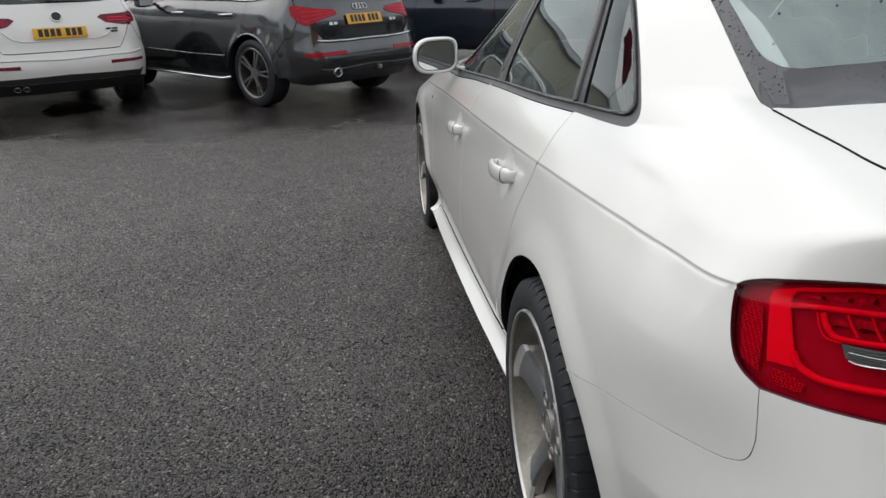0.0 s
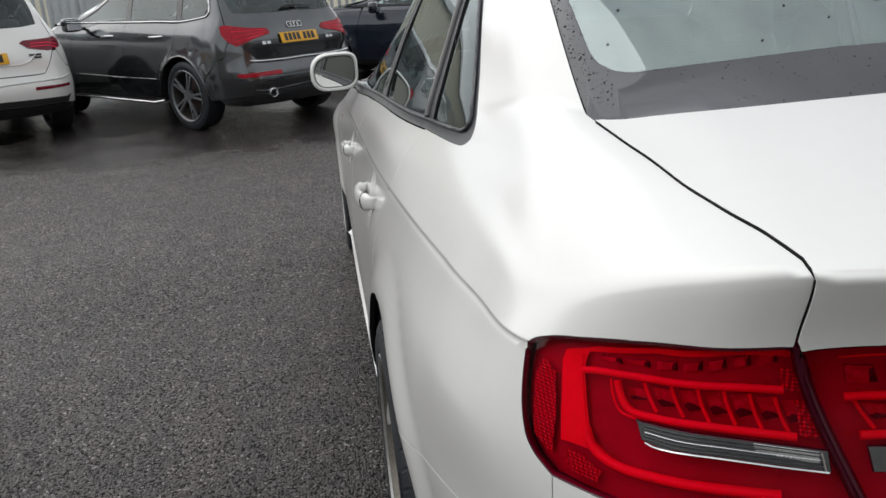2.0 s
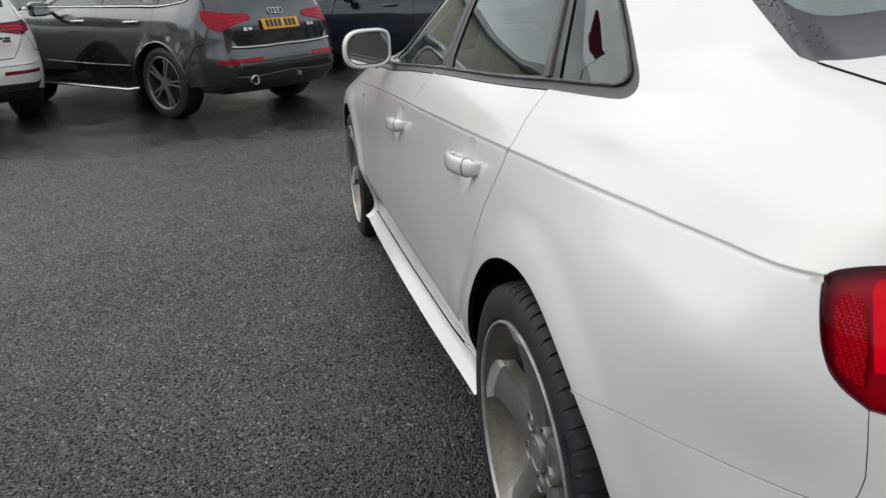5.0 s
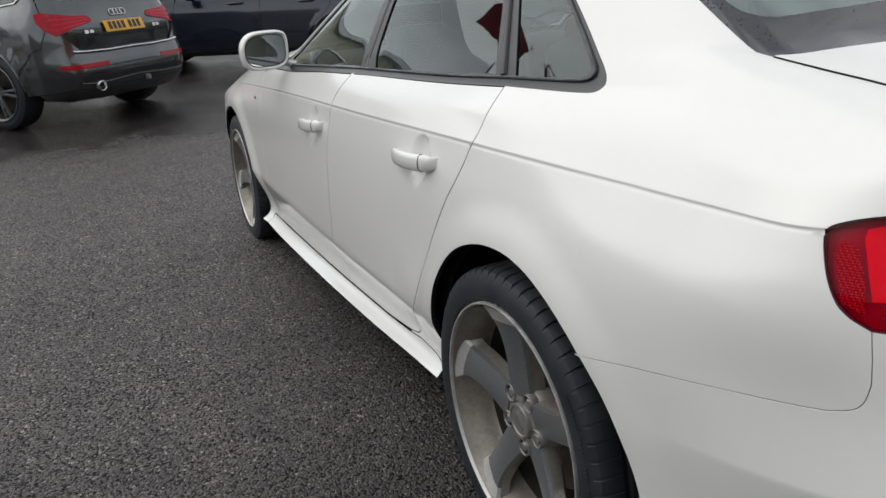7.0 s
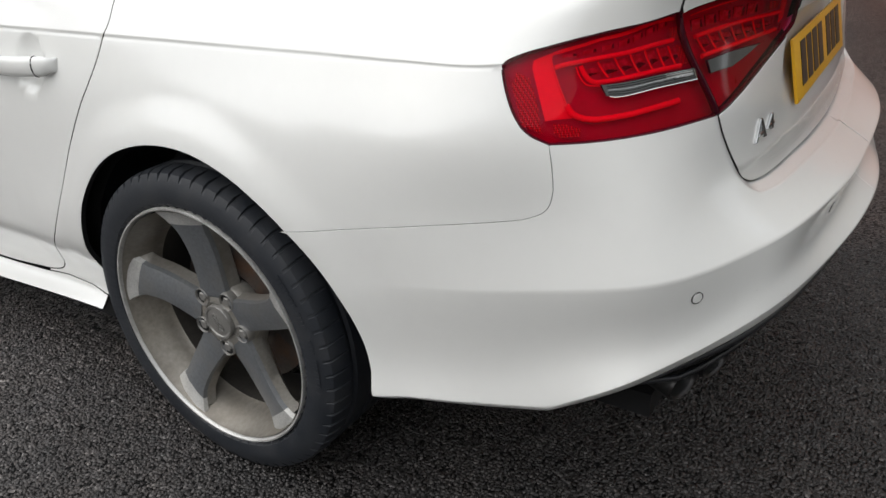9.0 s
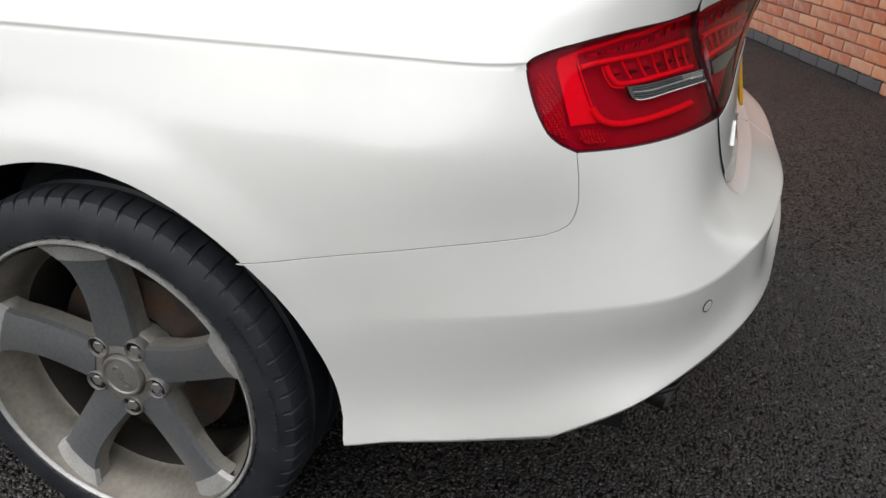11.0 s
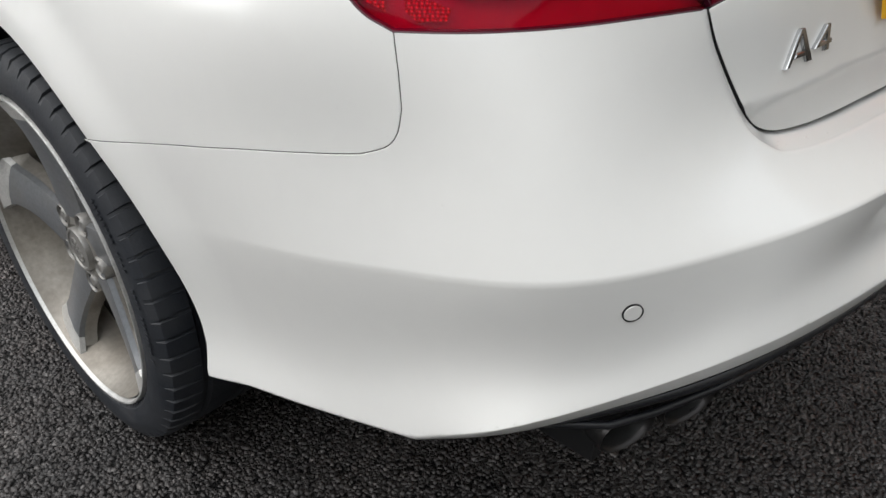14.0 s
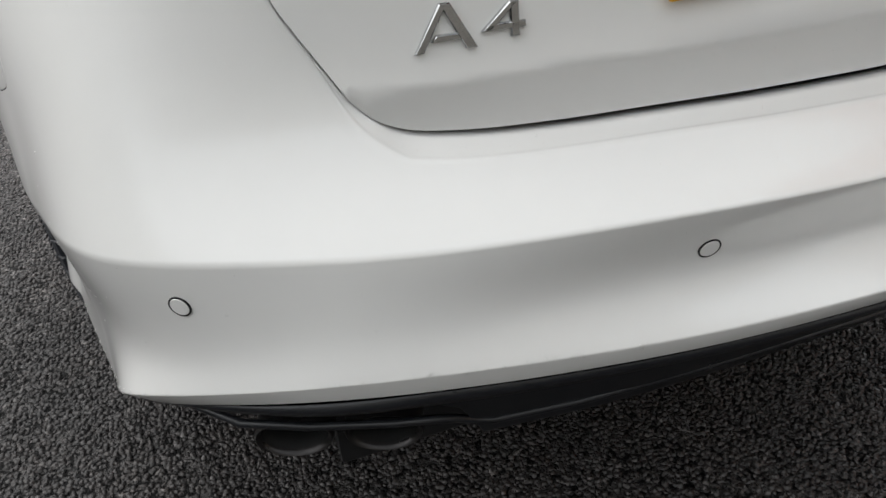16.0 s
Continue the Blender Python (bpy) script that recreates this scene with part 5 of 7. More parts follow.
def frame_at(x, z, lift=0.0):
    """A pose on the tail: x to the car's right, y up the surface, z out of it."""
    u, v = S.tail(abs(x), z)
    c, nn = S.at(u, v), S.normal(u, v)
    sx = 1 if x >= 0 else -1
    c, nn = Vector((c[0] * sx, c[1], c[2])), Vector((nn[0] * sx, nn[1], nn[2])).normalized()
    up = Vector((0, 0, 1))
    xx = up.cross(nn).normalized()
    yy = nn.cross(xx)
    m = Matrix((xx, yy, nn)).transposed().to_4x4()
    m.translation = c + nn * lift
    return m


def slab(bm, pts, h, m, taper=.0012):
    """A flat letter stroke with a chamfered face."""
    c = sum((Vector((*p, 0)) for p in pts), Vector()) / len(pts)
    lo = [bm.verts.new(m @ Vector((*p, -.004))) for p in pts]
    mid = [bm.verts.new(m @ Vector((*p, h - taper))) for p in pts]
    n = len(pts)
    P = [Vector((*p, 0)) for p in pts]
    hi = []
    for i in range(n):
        d = ((P[(i + 1) % n] - P[i]).normalized() + (P[i - 1] - P[i]).normalized())
        d = d.normalized() if d.length > 1e-4 else (c - P[i]).normalized()
        if (c - P[i]).dot(d) < 0:
            d = -d
        hi.append(bm.verts.new(m @ (P[i] + d * taper + Vector((0, 0, h)))))
    for a, b in ((lo, mid), (mid, hi)):
        for i in range(n):
            bm.faces.new((a[i], a[(i + 1) % n], b[(i + 1) % n], b[i]))
    bm.faces.new(hi)


# chrome darkened in its colour for the dark ground it mirrors
DARK_CHROME = mat("worn_chrome", (0.42, 0.425, 0.43), 0.1, metal=1.0, vary=0.15, scale=60)
# chrome model badge on the lid: an A and a 4 from raised strokes
bm = bmesh.new()
fa = frame_at(-.4535, .7365, .003)
for st in ([(-.0255, -.0165), (-.0185, -.0165), (.0015, .0175), (-.0045, .0175)], [(-.0045, .0175), (.0035, .0175), (.0225, -.0165), (.0135, -.0165)], [(-.0125, -.0095), (-.0085, -.0045), (.0085, -.0045), (.011, -.0095)]):
    slab(bm, st, .0042, fa)
bmesh.ops.recalc_face_normals(bm, faces=bm.faces)
part("badge_letter", bm, DARK_CHROME, boot, "chrome raised A of the badge")
bm = bmesh.new()
fa = frame_at(-.4095, .7355, .003)
for st in ([(.0045, -.0125), (.0115, -.0125), (.0115, .0135), (.0045, .0135)], [(-.0185, -.0065), (-.0105, -.0065), (.0105, .0125), (.0045, .0135)], [(-.0185, -.0065), (.0165, -.0065), (.0165, -.0015), (-.013, -.0015)]):
    slab(bm, st, .0042, fa)
bmesh.ops.recalc_face_normals(bm, faces=bm.faces)
part("badge_figure", bm, DARK_CHROME, boot, "chrome raised 4 of the badge")

# number plate
def number_plate(parent, m, w=.52, h=.111, color=None):
    """A plate with seven plain dark bars for its characters; local x right, y up, z out."""
    pl = new("number_plate")
    pl.parent = parent
    pl.matrix_local = m
    pl["label"] = "yellow number plate with dark bars"
    bm = bmesh.new()
    box(bm, (0, 0, 0), (w, h, .006), .0015)
    part("plate", bm, color or YELLOW, pl, smooth=30)
    for i in range(7):
        bm = bmesh.new()
        x = (-.188 + i * .0575 + (.033 if i > 3 else 0)) * w / .52
        box(bm, (x, .004 * h / .111, .0036), (.043 * w / .52, .078 * h / .111, .0014))
        part("character_bar", bm, INK, pl)
    return pl


lean = radians(12.5)
fp = Matrix(((1, 0, 0), (0, math.sin(lean), -math.cos(lean)), (0, math.cos(lean), math.sin(lean)))).to_4x4()
fp.translation = (-.017, -.902, .787)
number_plate(car, fp)

# ---- ground ----
def rise(x, y):
    """The car park climbs gently beyond the saloon."""
    p = 0.97 * min(y, 16) - 0.25 * max(-14, min(x, 6))
    return 0.05 * 0.8 * math.log1p(math.exp(min(40, (p - 3.8) / 0.8)))


bm = bmesh.new()
xs = [-900, -300, -120, -50, -28] + [x * 0.5 for x in range(-44, 27)] + [20, 50, 120, 300, 900]
vs = [[bm.verts.new((x, y, rise(x, y))) for x in xs] for y in xs]
for a, b in zip(vs, vs[1:]):
    for i in range(len(xs) - 1):
        bm.faces.new((a[i], a[i + 1], b[i + 1], b[i]))
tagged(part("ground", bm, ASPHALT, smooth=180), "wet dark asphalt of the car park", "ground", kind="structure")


def proud_stones():
    """Stones of the asphalt's open texture that stand proud where the camera comes near, five-sided and flat-topped."""
    r = np.random.default_rng(12)
    pts = []
    for x0, x1, y0, y1 in ((-2.9, -.72, -.55, 2.7), (-1.8, 1.0, -1.9, -.55), (-.72, .2, -.55, .2)):
        step = .0088
        gx, gy = np.meshgrid(np.arange(x0, x1, step), np.arange(y0, y1, step))
        q = np.stack([gx.ravel(), gy.ravel()], 1) + r.uniform(-.36, .36, (gx.size, 2)) * step
        fade = np.clip((q[:, 0] + 2.9) / .9, 0, 1) * np.clip((2.7 - q[:, 1]) / 1.5, 0, 1) * np.clip((1.0 - q[:, 0]) / .4, 0, 1) * np.clip((q[:, 1] + 1.9) / .3, 0, 1)
        pts.append(q[r.random(len(q)) < .84 * fade])
    q = np.concatenate(pts)
    n = len(q)
    a = r.uniform(0, 2 * np.pi, (n, 1)) + np.arange(5)[None] * 2 * np.pi / 5 + r.uniform(-.35, .35, (n, 5))
    rad = r.uniform(.0034, .0064, (n, 1)) * r.uniform(.62, 1.28, (n, 5))
    cs = np.stack([np.cos(a), np.sin(a)], 2)
    top = r.uniform(.0008, .0036, (n, 1))
    tilt = r.normal(0, .2, (n, 2))
    base = np.concatenate([q[:, None] + cs * rad[..., None], np.full((n, 5, 1), -.0015)], 2)
    up = cs * rad[..., None] * r.uniform(.72, .92, (n, 1, 1))
    crown = np.concatenate([q[:, None] + up, (top + (up * tilt[:, None]).sum(2))[..., None]], 2)
    V = np.concatenate([base, crown], 1).reshape(-1, 3)
    k = np.arange(5)
    side = np.stack([k, (k + 1) % 5, 5 + (k + 1) % 5, 5 + k], 1)
    first = np.arange(n)[:, None] * 10
    loops = np.concatenate([(first[:, :, None] + side[None]).reshape(n, 20), first + 5 + k[None]], 1).ravel()
    size = np.tile([4, 4, 4, 4, 4, 5], n)
    me = bpy.data.meshes.new("asphalt_stones")
    me.vertices.add(len(V))
    me.vertices.foreach_set("co", V.ravel())
    me.loops.add(len(loops))
    me.loops.foreach_set("vertex_index", loops.astype(np.int32))
    me.polygons.add(len(size))
    me.polygons.foreach_set("loop_start", np.concatenate([[0], np.cumsum(size)[:-1]]).astype(np.int32))
    me.update(calc_edges=True)
    me.validate()
    return me


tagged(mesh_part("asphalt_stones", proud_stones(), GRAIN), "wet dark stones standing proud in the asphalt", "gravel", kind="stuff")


def stand(x, y, yaw, base):
    """The pose of a car whose rear axle's middle is over (x, y), wheels on the slope."""
    f = Vector((-math.sin(radians(yaw)), math.cos(radians(yaw)), 0))
    r = Vector((f.y, -f.x, 0))
    a, b = Vector((x, y, 0)), Vector((x, y, 0)) + f * base
    zf = lambda p: rise(p.x, p.y)
    back, front = (zf(a + r * .8) + zf(a - r * .8)) / 2, (zf(b + r * .8) + zf(b - r * .8)) / 2
    roll = (zf(a + r * .8) + zf(b + r * .8) - zf(a - r * .8) - zf(b - r * .8)) / 3.2
    fw = Vector((f.x, f.y, (front - back) / base)).normalized()
    rt = Vector((r.x, r.y, roll)).normalized()
    up = rt.cross(fw).normalized()
    rt = fw.cross(up)
    m = Matrix((rt, fw, up)).transposed().to_4x4()
    m.translation = (x, y, back)
    return m


# ---- tall cars in the next row ----
def tall_lines(w, tail, nose, high, rake=0.0):
    """Feature lines of a five-door tall car: half width, tail and nose along y, roof height."""
    k = high / 1.65

    def ln(*p):
        out = []
        for i, (x, y, z) in enumerate(p):
            yy = -tail + y if i < 5 else (nose + y if i > 9 else y)
            out += [x * w / .95, yy, z * k]
        return out

    mids = lambda x, z, dx=0: ((x, 0, z), (x, .5, z), (x, 1.3, z), (x - dx, 2.2, z), (x - dx, 2.8, z))
    return [
        ln((0, .12, .26), (.45, .13, .26), (.70, .18, .27), (.82, .30, .28), (.87, .55, .28), *mids(.86, .24), (.80, -.25, .25), (.45, -.06, .24), (0, -.03, .24)),
        ln((0, .02, .38), (.45, .03, .38), (.74, .09, .38), (.87, .24, .36), (.925, .55, .34), *mids(.925, .30), (.86, -.25, .32), (.5, -.04, .30), (0, 0, .30)),
        ln((0, .0, .56), (.46, .01, .56), (.76, .07, .56), (.90, .23, .56), (.945, .55, .54), *mids(.945, .50), (.88, -.25, .5), (.52, -.03, .5), (0, 0, .5)),
        ln((0, .06, .73), (.46, .07, .73), (.76, .12, .73), (.895, .27, .74), (.938, .55, .74), *mids(.935, .72), (.88, -.28, .7), (.52, -.06, .7), (0, -.03, .7)),
        ln((0, .10, .90), (.46, .105, .90), (.74, .15, .91), (.875, .29, .92), (.918, .55, .92), *mids(.92, .90), (.86, -.34, .86), (.5, -.12, .86), (0, -.09, .86)),
        ln((0, .17, 1.06), (.46, .175, 1.06), (.72, .215, 1.07), (.83, .33, 1.08), (.875, .56, 1.07), *mids(.882, 1.04, .02), (.78, -.55, .99), (.46, -.34, 1.0), (0, -.3, 1.0)),
        ln((0, .235 + rake, 1.18), (.44, .24 + rake, 1.18), (.68, .28 + rake, 1.19), (.775, .38, 1.2), (.82, .57, 1.17), *mids(.83, 1.13, .04), (.70, -1.1, 1.1), (.42, -1.0, 1.12), (0, -.96, 1.12)),
        ln((0, .36 + rake, 1.38), (.42, .365 + rake, 1.38), (.63, .40 + rake, 1.38), (.705, .48 + rake, 1.38), (.74, .62, 1.37), *mids(.745, 1.36, .1)[:3], (.72, 1.75, 1.34), (.66, 2.0, 1.3), (.55, -1.62, 1.3), (.36, -1.55, 1.3), (0, -1.52, 1.3)),
        ln((0, .50 + rake, 1.56), (.40, .505 + rake, 1.56), (.56, .53 + rake, 1.555), (.615, .60 + rake, 1.55), (.635, .68, 1.55), *mids(.65, 1.55)[:3], (.62, 1.45, 1.54), (.58, 1.52, 1.53), (.5, -2.2, 1.53), (.34, -2.16, 1.535), (0, -2.14, 1.54)),
        ln((0, .62 + rake, 1.62), (.32, .63 + rake, 1.62), (.42, .66 + rake, 1.62), (.45, .7 + rake, 1.62), (.46, .8, 1.62), *mids(.46, 1.63)[:3], (.44, 1.4, 1.62), (.42, 1.45, 1.62), (.38, -2.3, 1.61), (.25, -2.28, 1.615), (0, -2.27, 1.615)),
        ln((0, .75 + rake, 1.645), (0, .76 + rake, 1.645), (0, .77 + rake, 1.645), (0, .8 + rake, 1.645), (0, .85, 1.645), (0, 0.1, 1.65), (0, .5, 1.65), (0, 1.0, 1.65), (0, 1.2, 1.65), (0, 1.3, 1.65), (0, -2.4, 1.64), (0, -2.39, 1.64), (0, -2.38, 1.64)),
    ]


BRIGHT = mat("silver_alloy", (0.36, 0.36, 0.365), 0.35, metal=0.6, vary=0.15, scale=20)


def plain_wheel(parent, m, o, r, spokes, material, tyre_w=.125, rim=None):
    """A wheel of twin spokes, seen from some distance."""
    w = new("wheel")
    w.parent = parent
    w.matrix_local = m
    rim = rim or r * .735
    bm = bmesh.new()
    t = tyre_w
    lathe(bm, [(-t * .85, rim - .004), (-t, rim + .03), (-t, r - .04), (-t * .85, r - .008), (-t * .6, r), (t * .6, r), (t * .85, r - .008), (t, r - .04), (t, rim + .03), (t * .85, rim - .004)], 56, "x")
    part("tyre", bm, RUBBER, w, "black rubber tyre", smooth=35)
    bm = bmesh.new()
    lathe(bm, [(o * t * .97, rim + .006), (o * t * 1.0, rim - .002), (o * t * .8, rim - .014), (o * t * .2, rim - .03), (-o * t * .8, rim - .02), (-o * t * .82, .03)], 56, "x")
    part("rim", bm, BARREL_DARK, w, "dark rim barrel", smooth=40)
    bm = bmesh.new()
    lathe(bm, [(o * t * .97, rim + .006), (o * t * 1.01, rim), (o * t * .9, rim - .016), (o * t * .8, rim - .014)], 56, "x")
    part("rim_edge", bm, material, w, "grey alloy rim edge", smooth=40)
    for k in range(spokes):
        a = 2 * math.pi * k / spokes + .3
        bm = bmesh.new()
        for da in (-.13, .13):
            mm = Matrix.Rotation(a + da, 4, "X")
            box(bm, (o * t * .78, 0, rim * .52), (.03, .024, rim * .9), .006, mm)
        part("spoke", bm, material, w, smooth=40)
    bm = bmesh.new()
    lathe(bm, [(o * t * .6, .07), (o * t * .86, .065), (o * t * .92, .03), (o * t * .9, .0005)], 28, "x")
    part("hub", bm, material, w, smooth=40)
    bm = bmesh.new()
    lathe(bm, [(o * t * .1, rim * .7), (o * t * .12, .04)], 30, "x")
    part("brake_disc", bm, DISC, w)
    return w


def tall_car(name, label, paint, m, w, tail, nose, high, base, r, flavour, rake=0.0):
    c = thing(name, label, "car", m=m)
    K = Skin(tall_lines(w, tail, nose, high, rake), {1: ((0, 99),), 6: ((0.9, 99),)}, ref=2, nu=420, nv=14, flare=((0, r, r * 1.16, .022, .09), (base, r, r * 1.16, .022, .09)))
    k, sd, tl = high / 1.65, K.side, K.tail
    U0, U1 = K.umin, K.umax
    ar = r * 1.16

    def arc(cy, a0, a1, n=24, rr=ar):
        return [sd(cy + rr * math.cos(radians(a0 + (a1 - a0) * i / n)), r + rr * math.sin(radians(a0 + (a1 - a0) * i / n))) for i in range(n + 1)]

    def both(nm, poly, material=paint, lab="", **kw):
        V, N, T, Q = panel_data(K, poly, **{**dict(step=.05, edge=.03, gap=.003), **kw})
        return [skin_mesh(nm, V, N, T, Q, material, c, s, lab) for s in (-1, 1)]

    def mid(nm, poly, material=paint, lab="", **kw):
        return panel(nm, K, poly, material, c, 0, lab, **{**dict(step=.05, edge=.03, gap=.003), **kw})

    b0 = sd(ar + .03, .36 * k)
    sill = .34 * k
    belt = 5.92
    door_b = 1.12
    # flanks
    d_rear = [(.02 + ar, 0)]
    seam_q = smooth_line([(.12, belt), sd(.12, .95 * k), sd(.20, .82 * k), sd(ar * .93, .64 * k)])
    rear_door = seam_q + arc(0, 35, 8, 6, ar + .035) + [sd(ar + .05, sill), sd(door_b, sill), sd(door_b, .9 * k), (door_b, belt)]
    rd = both("rear_door", rear_door, lab="rear door")
    fd = both("front_door", [sd(door_b, sill), sd(base - ar - .06, sill), sd(base - ar - .05, .8 * k), sd(base - ar - .1, .98 * k), (base - ar - .15, belt), (door_b, belt), sd(door_b, .9 * k)], lab="front door")
    bump_l = [sd(-ar - .02, .36 * k)]
    t_top = tl(.70 * w / .95, .74 * k)
    corner = [(x, 3.0) for x in (t_top[0], -.62, -.52)]
    quarter = arc(0, 36, 158, 30) + [sd(-ar * .98, .60 * k)] + [sd(-.50, .66 * k), (-.60, 3.05), (-.72, 3.2)] + [(-.80, 4.2), (-.77, 5.2), (-.74, belt), (-.70, 7.0), (-.66, 8.0), (.5, 8.0), (1.9, 8.0), (2.65, 8.0), (2.62, 6.9), (2.45, 5.98), (2.3, 6.2), (2.2, 6.9), (1.75, 7.75), (.5, 7.78), (-.25, 7.72), (-.46, 7.3), (-.50, 6.6), (-.42, 6.06), (.12, belt)] + seam_q[1:]
    both("rear_quarter", quarter, lab="rear quarter panel with wheel arch")
    both("front_wing", [sd(base - ar - .06, sill)] + arc(base, 178, 20, 30) + [sd(base + ar * 1.02, .55 * k), (base + .5, 4.8), (base + .1, 5.55), (base - ar - .12, 5.8), sd(base - ar - .1, .98 * k), sd(base - ar - .05, .8 * k)], lab="front wing")
    both("sill", [sd(ar - .02, .31 * k), (.6, .2), (base - .6, .2), sd(base - ar + .02, .31 * k), sd(base - ar - .04, sill - .006), sd(ar + .05, sill - .006)], BLACK, "black sill cladding")
    # windows
    glass_r = [(.16, 6.15), (1.04, 6.15), (1.02, 7.6), (.3, 7.6), (.2, 7.2)]
    glass_q = [(.06, 6.15), (.10, 7.2), (.16, 7.6), (-.2, 7.55), (-.40, 7.2), (-.43, 6.6), (-.36, 6.16)]
    glass_f = [(1.14, 6.15), (2.25, 6.12), (2.12, 6.9), (1.72, 7.6), (1.12, 7.6)]
    both("window_frame", [(-.44, 6.02), (2.4, 5.98), (2.24, 6.9), (1.78, 7.72), (.5, 7.75), (-.25, 7.68), (-.45, 7.28), (-.49, 6.6)], GLOSS_BLACK, "black window surround", holes=[glass_r, glass_q, glass_f], lift=-.004)
    for g in (glass_r, glass_q, glass_f):
        both("side_window", g, GLASS, "tinted side window", lift=-.008, depth=0, gap=-.004)
    mid("roof", [(U0, 8.03), (-.66, 8.03), (2.65, 8.03), (U1, 8.03), (U1, 9.98), (U0, 9.98)], step=.1, edge=.08)
    mid("windscreen", [(U1, 6.1), (2.75, 6.1), (2.70, 7.95), (U1, 7.95)], GLASS, step=.1, depth=.004)
    mid("bonnet", [(U1, 5.0), (base + .55, 4.95), (base + .12, 5.6), (base - ar - .12, 5.86), (2.5, 5.95), (2.72, 6.05), (U1, 6.05)], step=.08)
    mid("front_bumper", [(U1, .05), (base + .3, .05), sd(base + ar, .36 * k), sd(base + ar * 1.03, .55 * k), (base + .52, 4.8), (base + .56, 4.92), (U1, 4.95)], step=.08)
    # tail
    gate_low = 2.95 if flavour == "grey" else 2.85
    gate_side = (-.80, 4.2)
    lowx = tl(.60 * w / .95, .72 * k)[0]
    gate = [(U0, gate_low), (lowx - .08, gate_low)] + smooth_line([(lowx, gate_low + .04), (lowx + .07, 3.4), (-.86, 4.15), (-.80, 4.7), (-.775, 5.2)]) + [(-.745, 6.0), (-.70, 7.0), (-.67, 7.9), (U0, 7.9)]
    rg = [(U0, 6.05), (-1.1, 6.05), (-.90, 6.12), (-.84, 6.9), (-.79, 7.65), (U0, 7.65)]

    def gate_warp(P, N):
        """Below the lamps the gate falls away inwards."""
        f = np.clip((.945 - P[:, 2]) / .025, 0, 1) * np.clip((.82 - P[:, 0]) / .08, 0, 1)
        P[:, 1] += .10 * np.clip(.935 - P[:, 2], 0, .2) * f
        N[:, 2] -= .28 * f
        return P, N / np.linalg.norm(N, axis=1, keepdims=True)

    tg = mid("tailgate", gate, paint, "tailgate", holes=[rg], warp=gate_warp if flavour == "grey" else None)
    mid("rear_window", rg, GLASS, "dark tinted rear window", lift=-.006, depth=0, gap=-.004)
    bump = mid("rear_bumper", [(U0, 1.02), (-.75, 1.02)] + [sd(-ar * 1.02, .345 * k)] + arc(0, 176, 158.5, 5) + [sd(-ar * .985, .595 * k), sd(-.50, .65 * k), (-.60, 3.03), (-.72, 3.18), (-.80, 4.15)] + smooth_line([(-.86, 4.13), (lowx + .068, 3.38), (lowx - .002, gate_low + .02)]) + [(lowx - .08, gate_low - .03), (U0, gate_low - .03)], paint, "rear bumper")
    mid("valance", [(U0, .05), (-.62, .05), (-.55, .98), (U0, .98)], paint if flavour == "grey" else BLACK, "black lower valance")
    sh = mid("inner_shell", [(U0, .3), (-.6, .5)] + arc(0, 178, 2) + [(.6, .4), (base - .6, .4)] + arc(base, 178, 2) + [(base + .7, .4), (U1, .4), (U1, 5.9), (2.4, 5.9), (-.7, 5.95), (-.8, 6.0), (U0, 6.0)], DARK, lift=-.03, depth=0, step=.1, edge=.05)
    bm = bmesh.new()
    box(bm, (0, (nose - tail) / 2, .3 * k), (w * 1.5, (nose + tail) * .9, .08))
    part("underbody", bm, DARK, c)
    for s in (-1, 1):
        for cy in (0, base):
            bm = bmesh.new()
            lathe(bm, [(s * (w - .04), ar + .01), (s * (w - .33), ar + .01), (s * (w - .34), .1)], 24, "x", pose(0, cy, r), False, radians(-5), radians(185))
            part("arch_liner", bm, DARK, c)
            bm = bmesh.new()  # arch lip
            p = np.array(arc(cy, 176, 2 if cy else 8, 26, ar - .004))
            q = K.at(p[:, 0], p[:, 1])
            tube(bm, [(s * (a[0] + .002), a[1], a[2]) for a in q], .012, 6, flat=1.0)
            part("arch_lip", bm, paint if flavour == "grey" else BLACK, c, smooth=60)
            plain_wheel(c, pose(s * (w - .135), cy, r), s, r, 5, SPOKE if flavour in ("white", "grey") else BRIGHT)
    # cabin, dark
    bm = bmesh.new()
    box(bm, (0, 1.1, .62 * k), (w * 1.5, 2.5, .5), .05)
    for x in (-.4, .4):
        for y in (.35, 1.35):
            box(bm, (x, y, 1.0 * k), (.46, .14, .5), .05)
            box(bm, (x, y - .05, 1.33 * k), (.26, .1, .16), .04)
    part("cabin_seats", bm, SEAT, c, smooth=60)
    # handles
    for s, i in ((-1, 0), (1, 1)):
        for d, y in ((rd[i], .36), (fd[i], 1.36)):
            u, v = sd(y, .985 * k)
            x = K.at(u, v)[0]
            bm = bmesh.new()
            tube(bm, [(s * (x - .01), y - .02, .985 * k), (s * (x + .028), y + .02, .985 * k), (s * (x + .03), y + .10, .982 * k), (s * (x + .028), y + .18, .98 * k), (s * (x - .01), y + .22, .98 * k)], .014, 8)
            part("handle", bm, CHROME if flavour == "grey" else paint, d, "chrome door handle" if flavour == "grey" else "", smooth=60)
    for s in (-1, 1):
        mr = new("door_mirror")
        mr.parent = c
        mr.matrix_local = pose(s * (w + .08), base - ar - .38, 1.12 * k)
        bm = bmesh.new()
        box(bm, (0, 0, 0), (.22, .14, .16), .045)
        box(bm, (s * -.13, .02, -.05), (.1, .05, .04), .01)
        part("housing", bm, paint, mr, smooth=60)
        bm = bmesh.new()
        box(bm, (0, -.071, 0), (.17, .004, .115), .001)
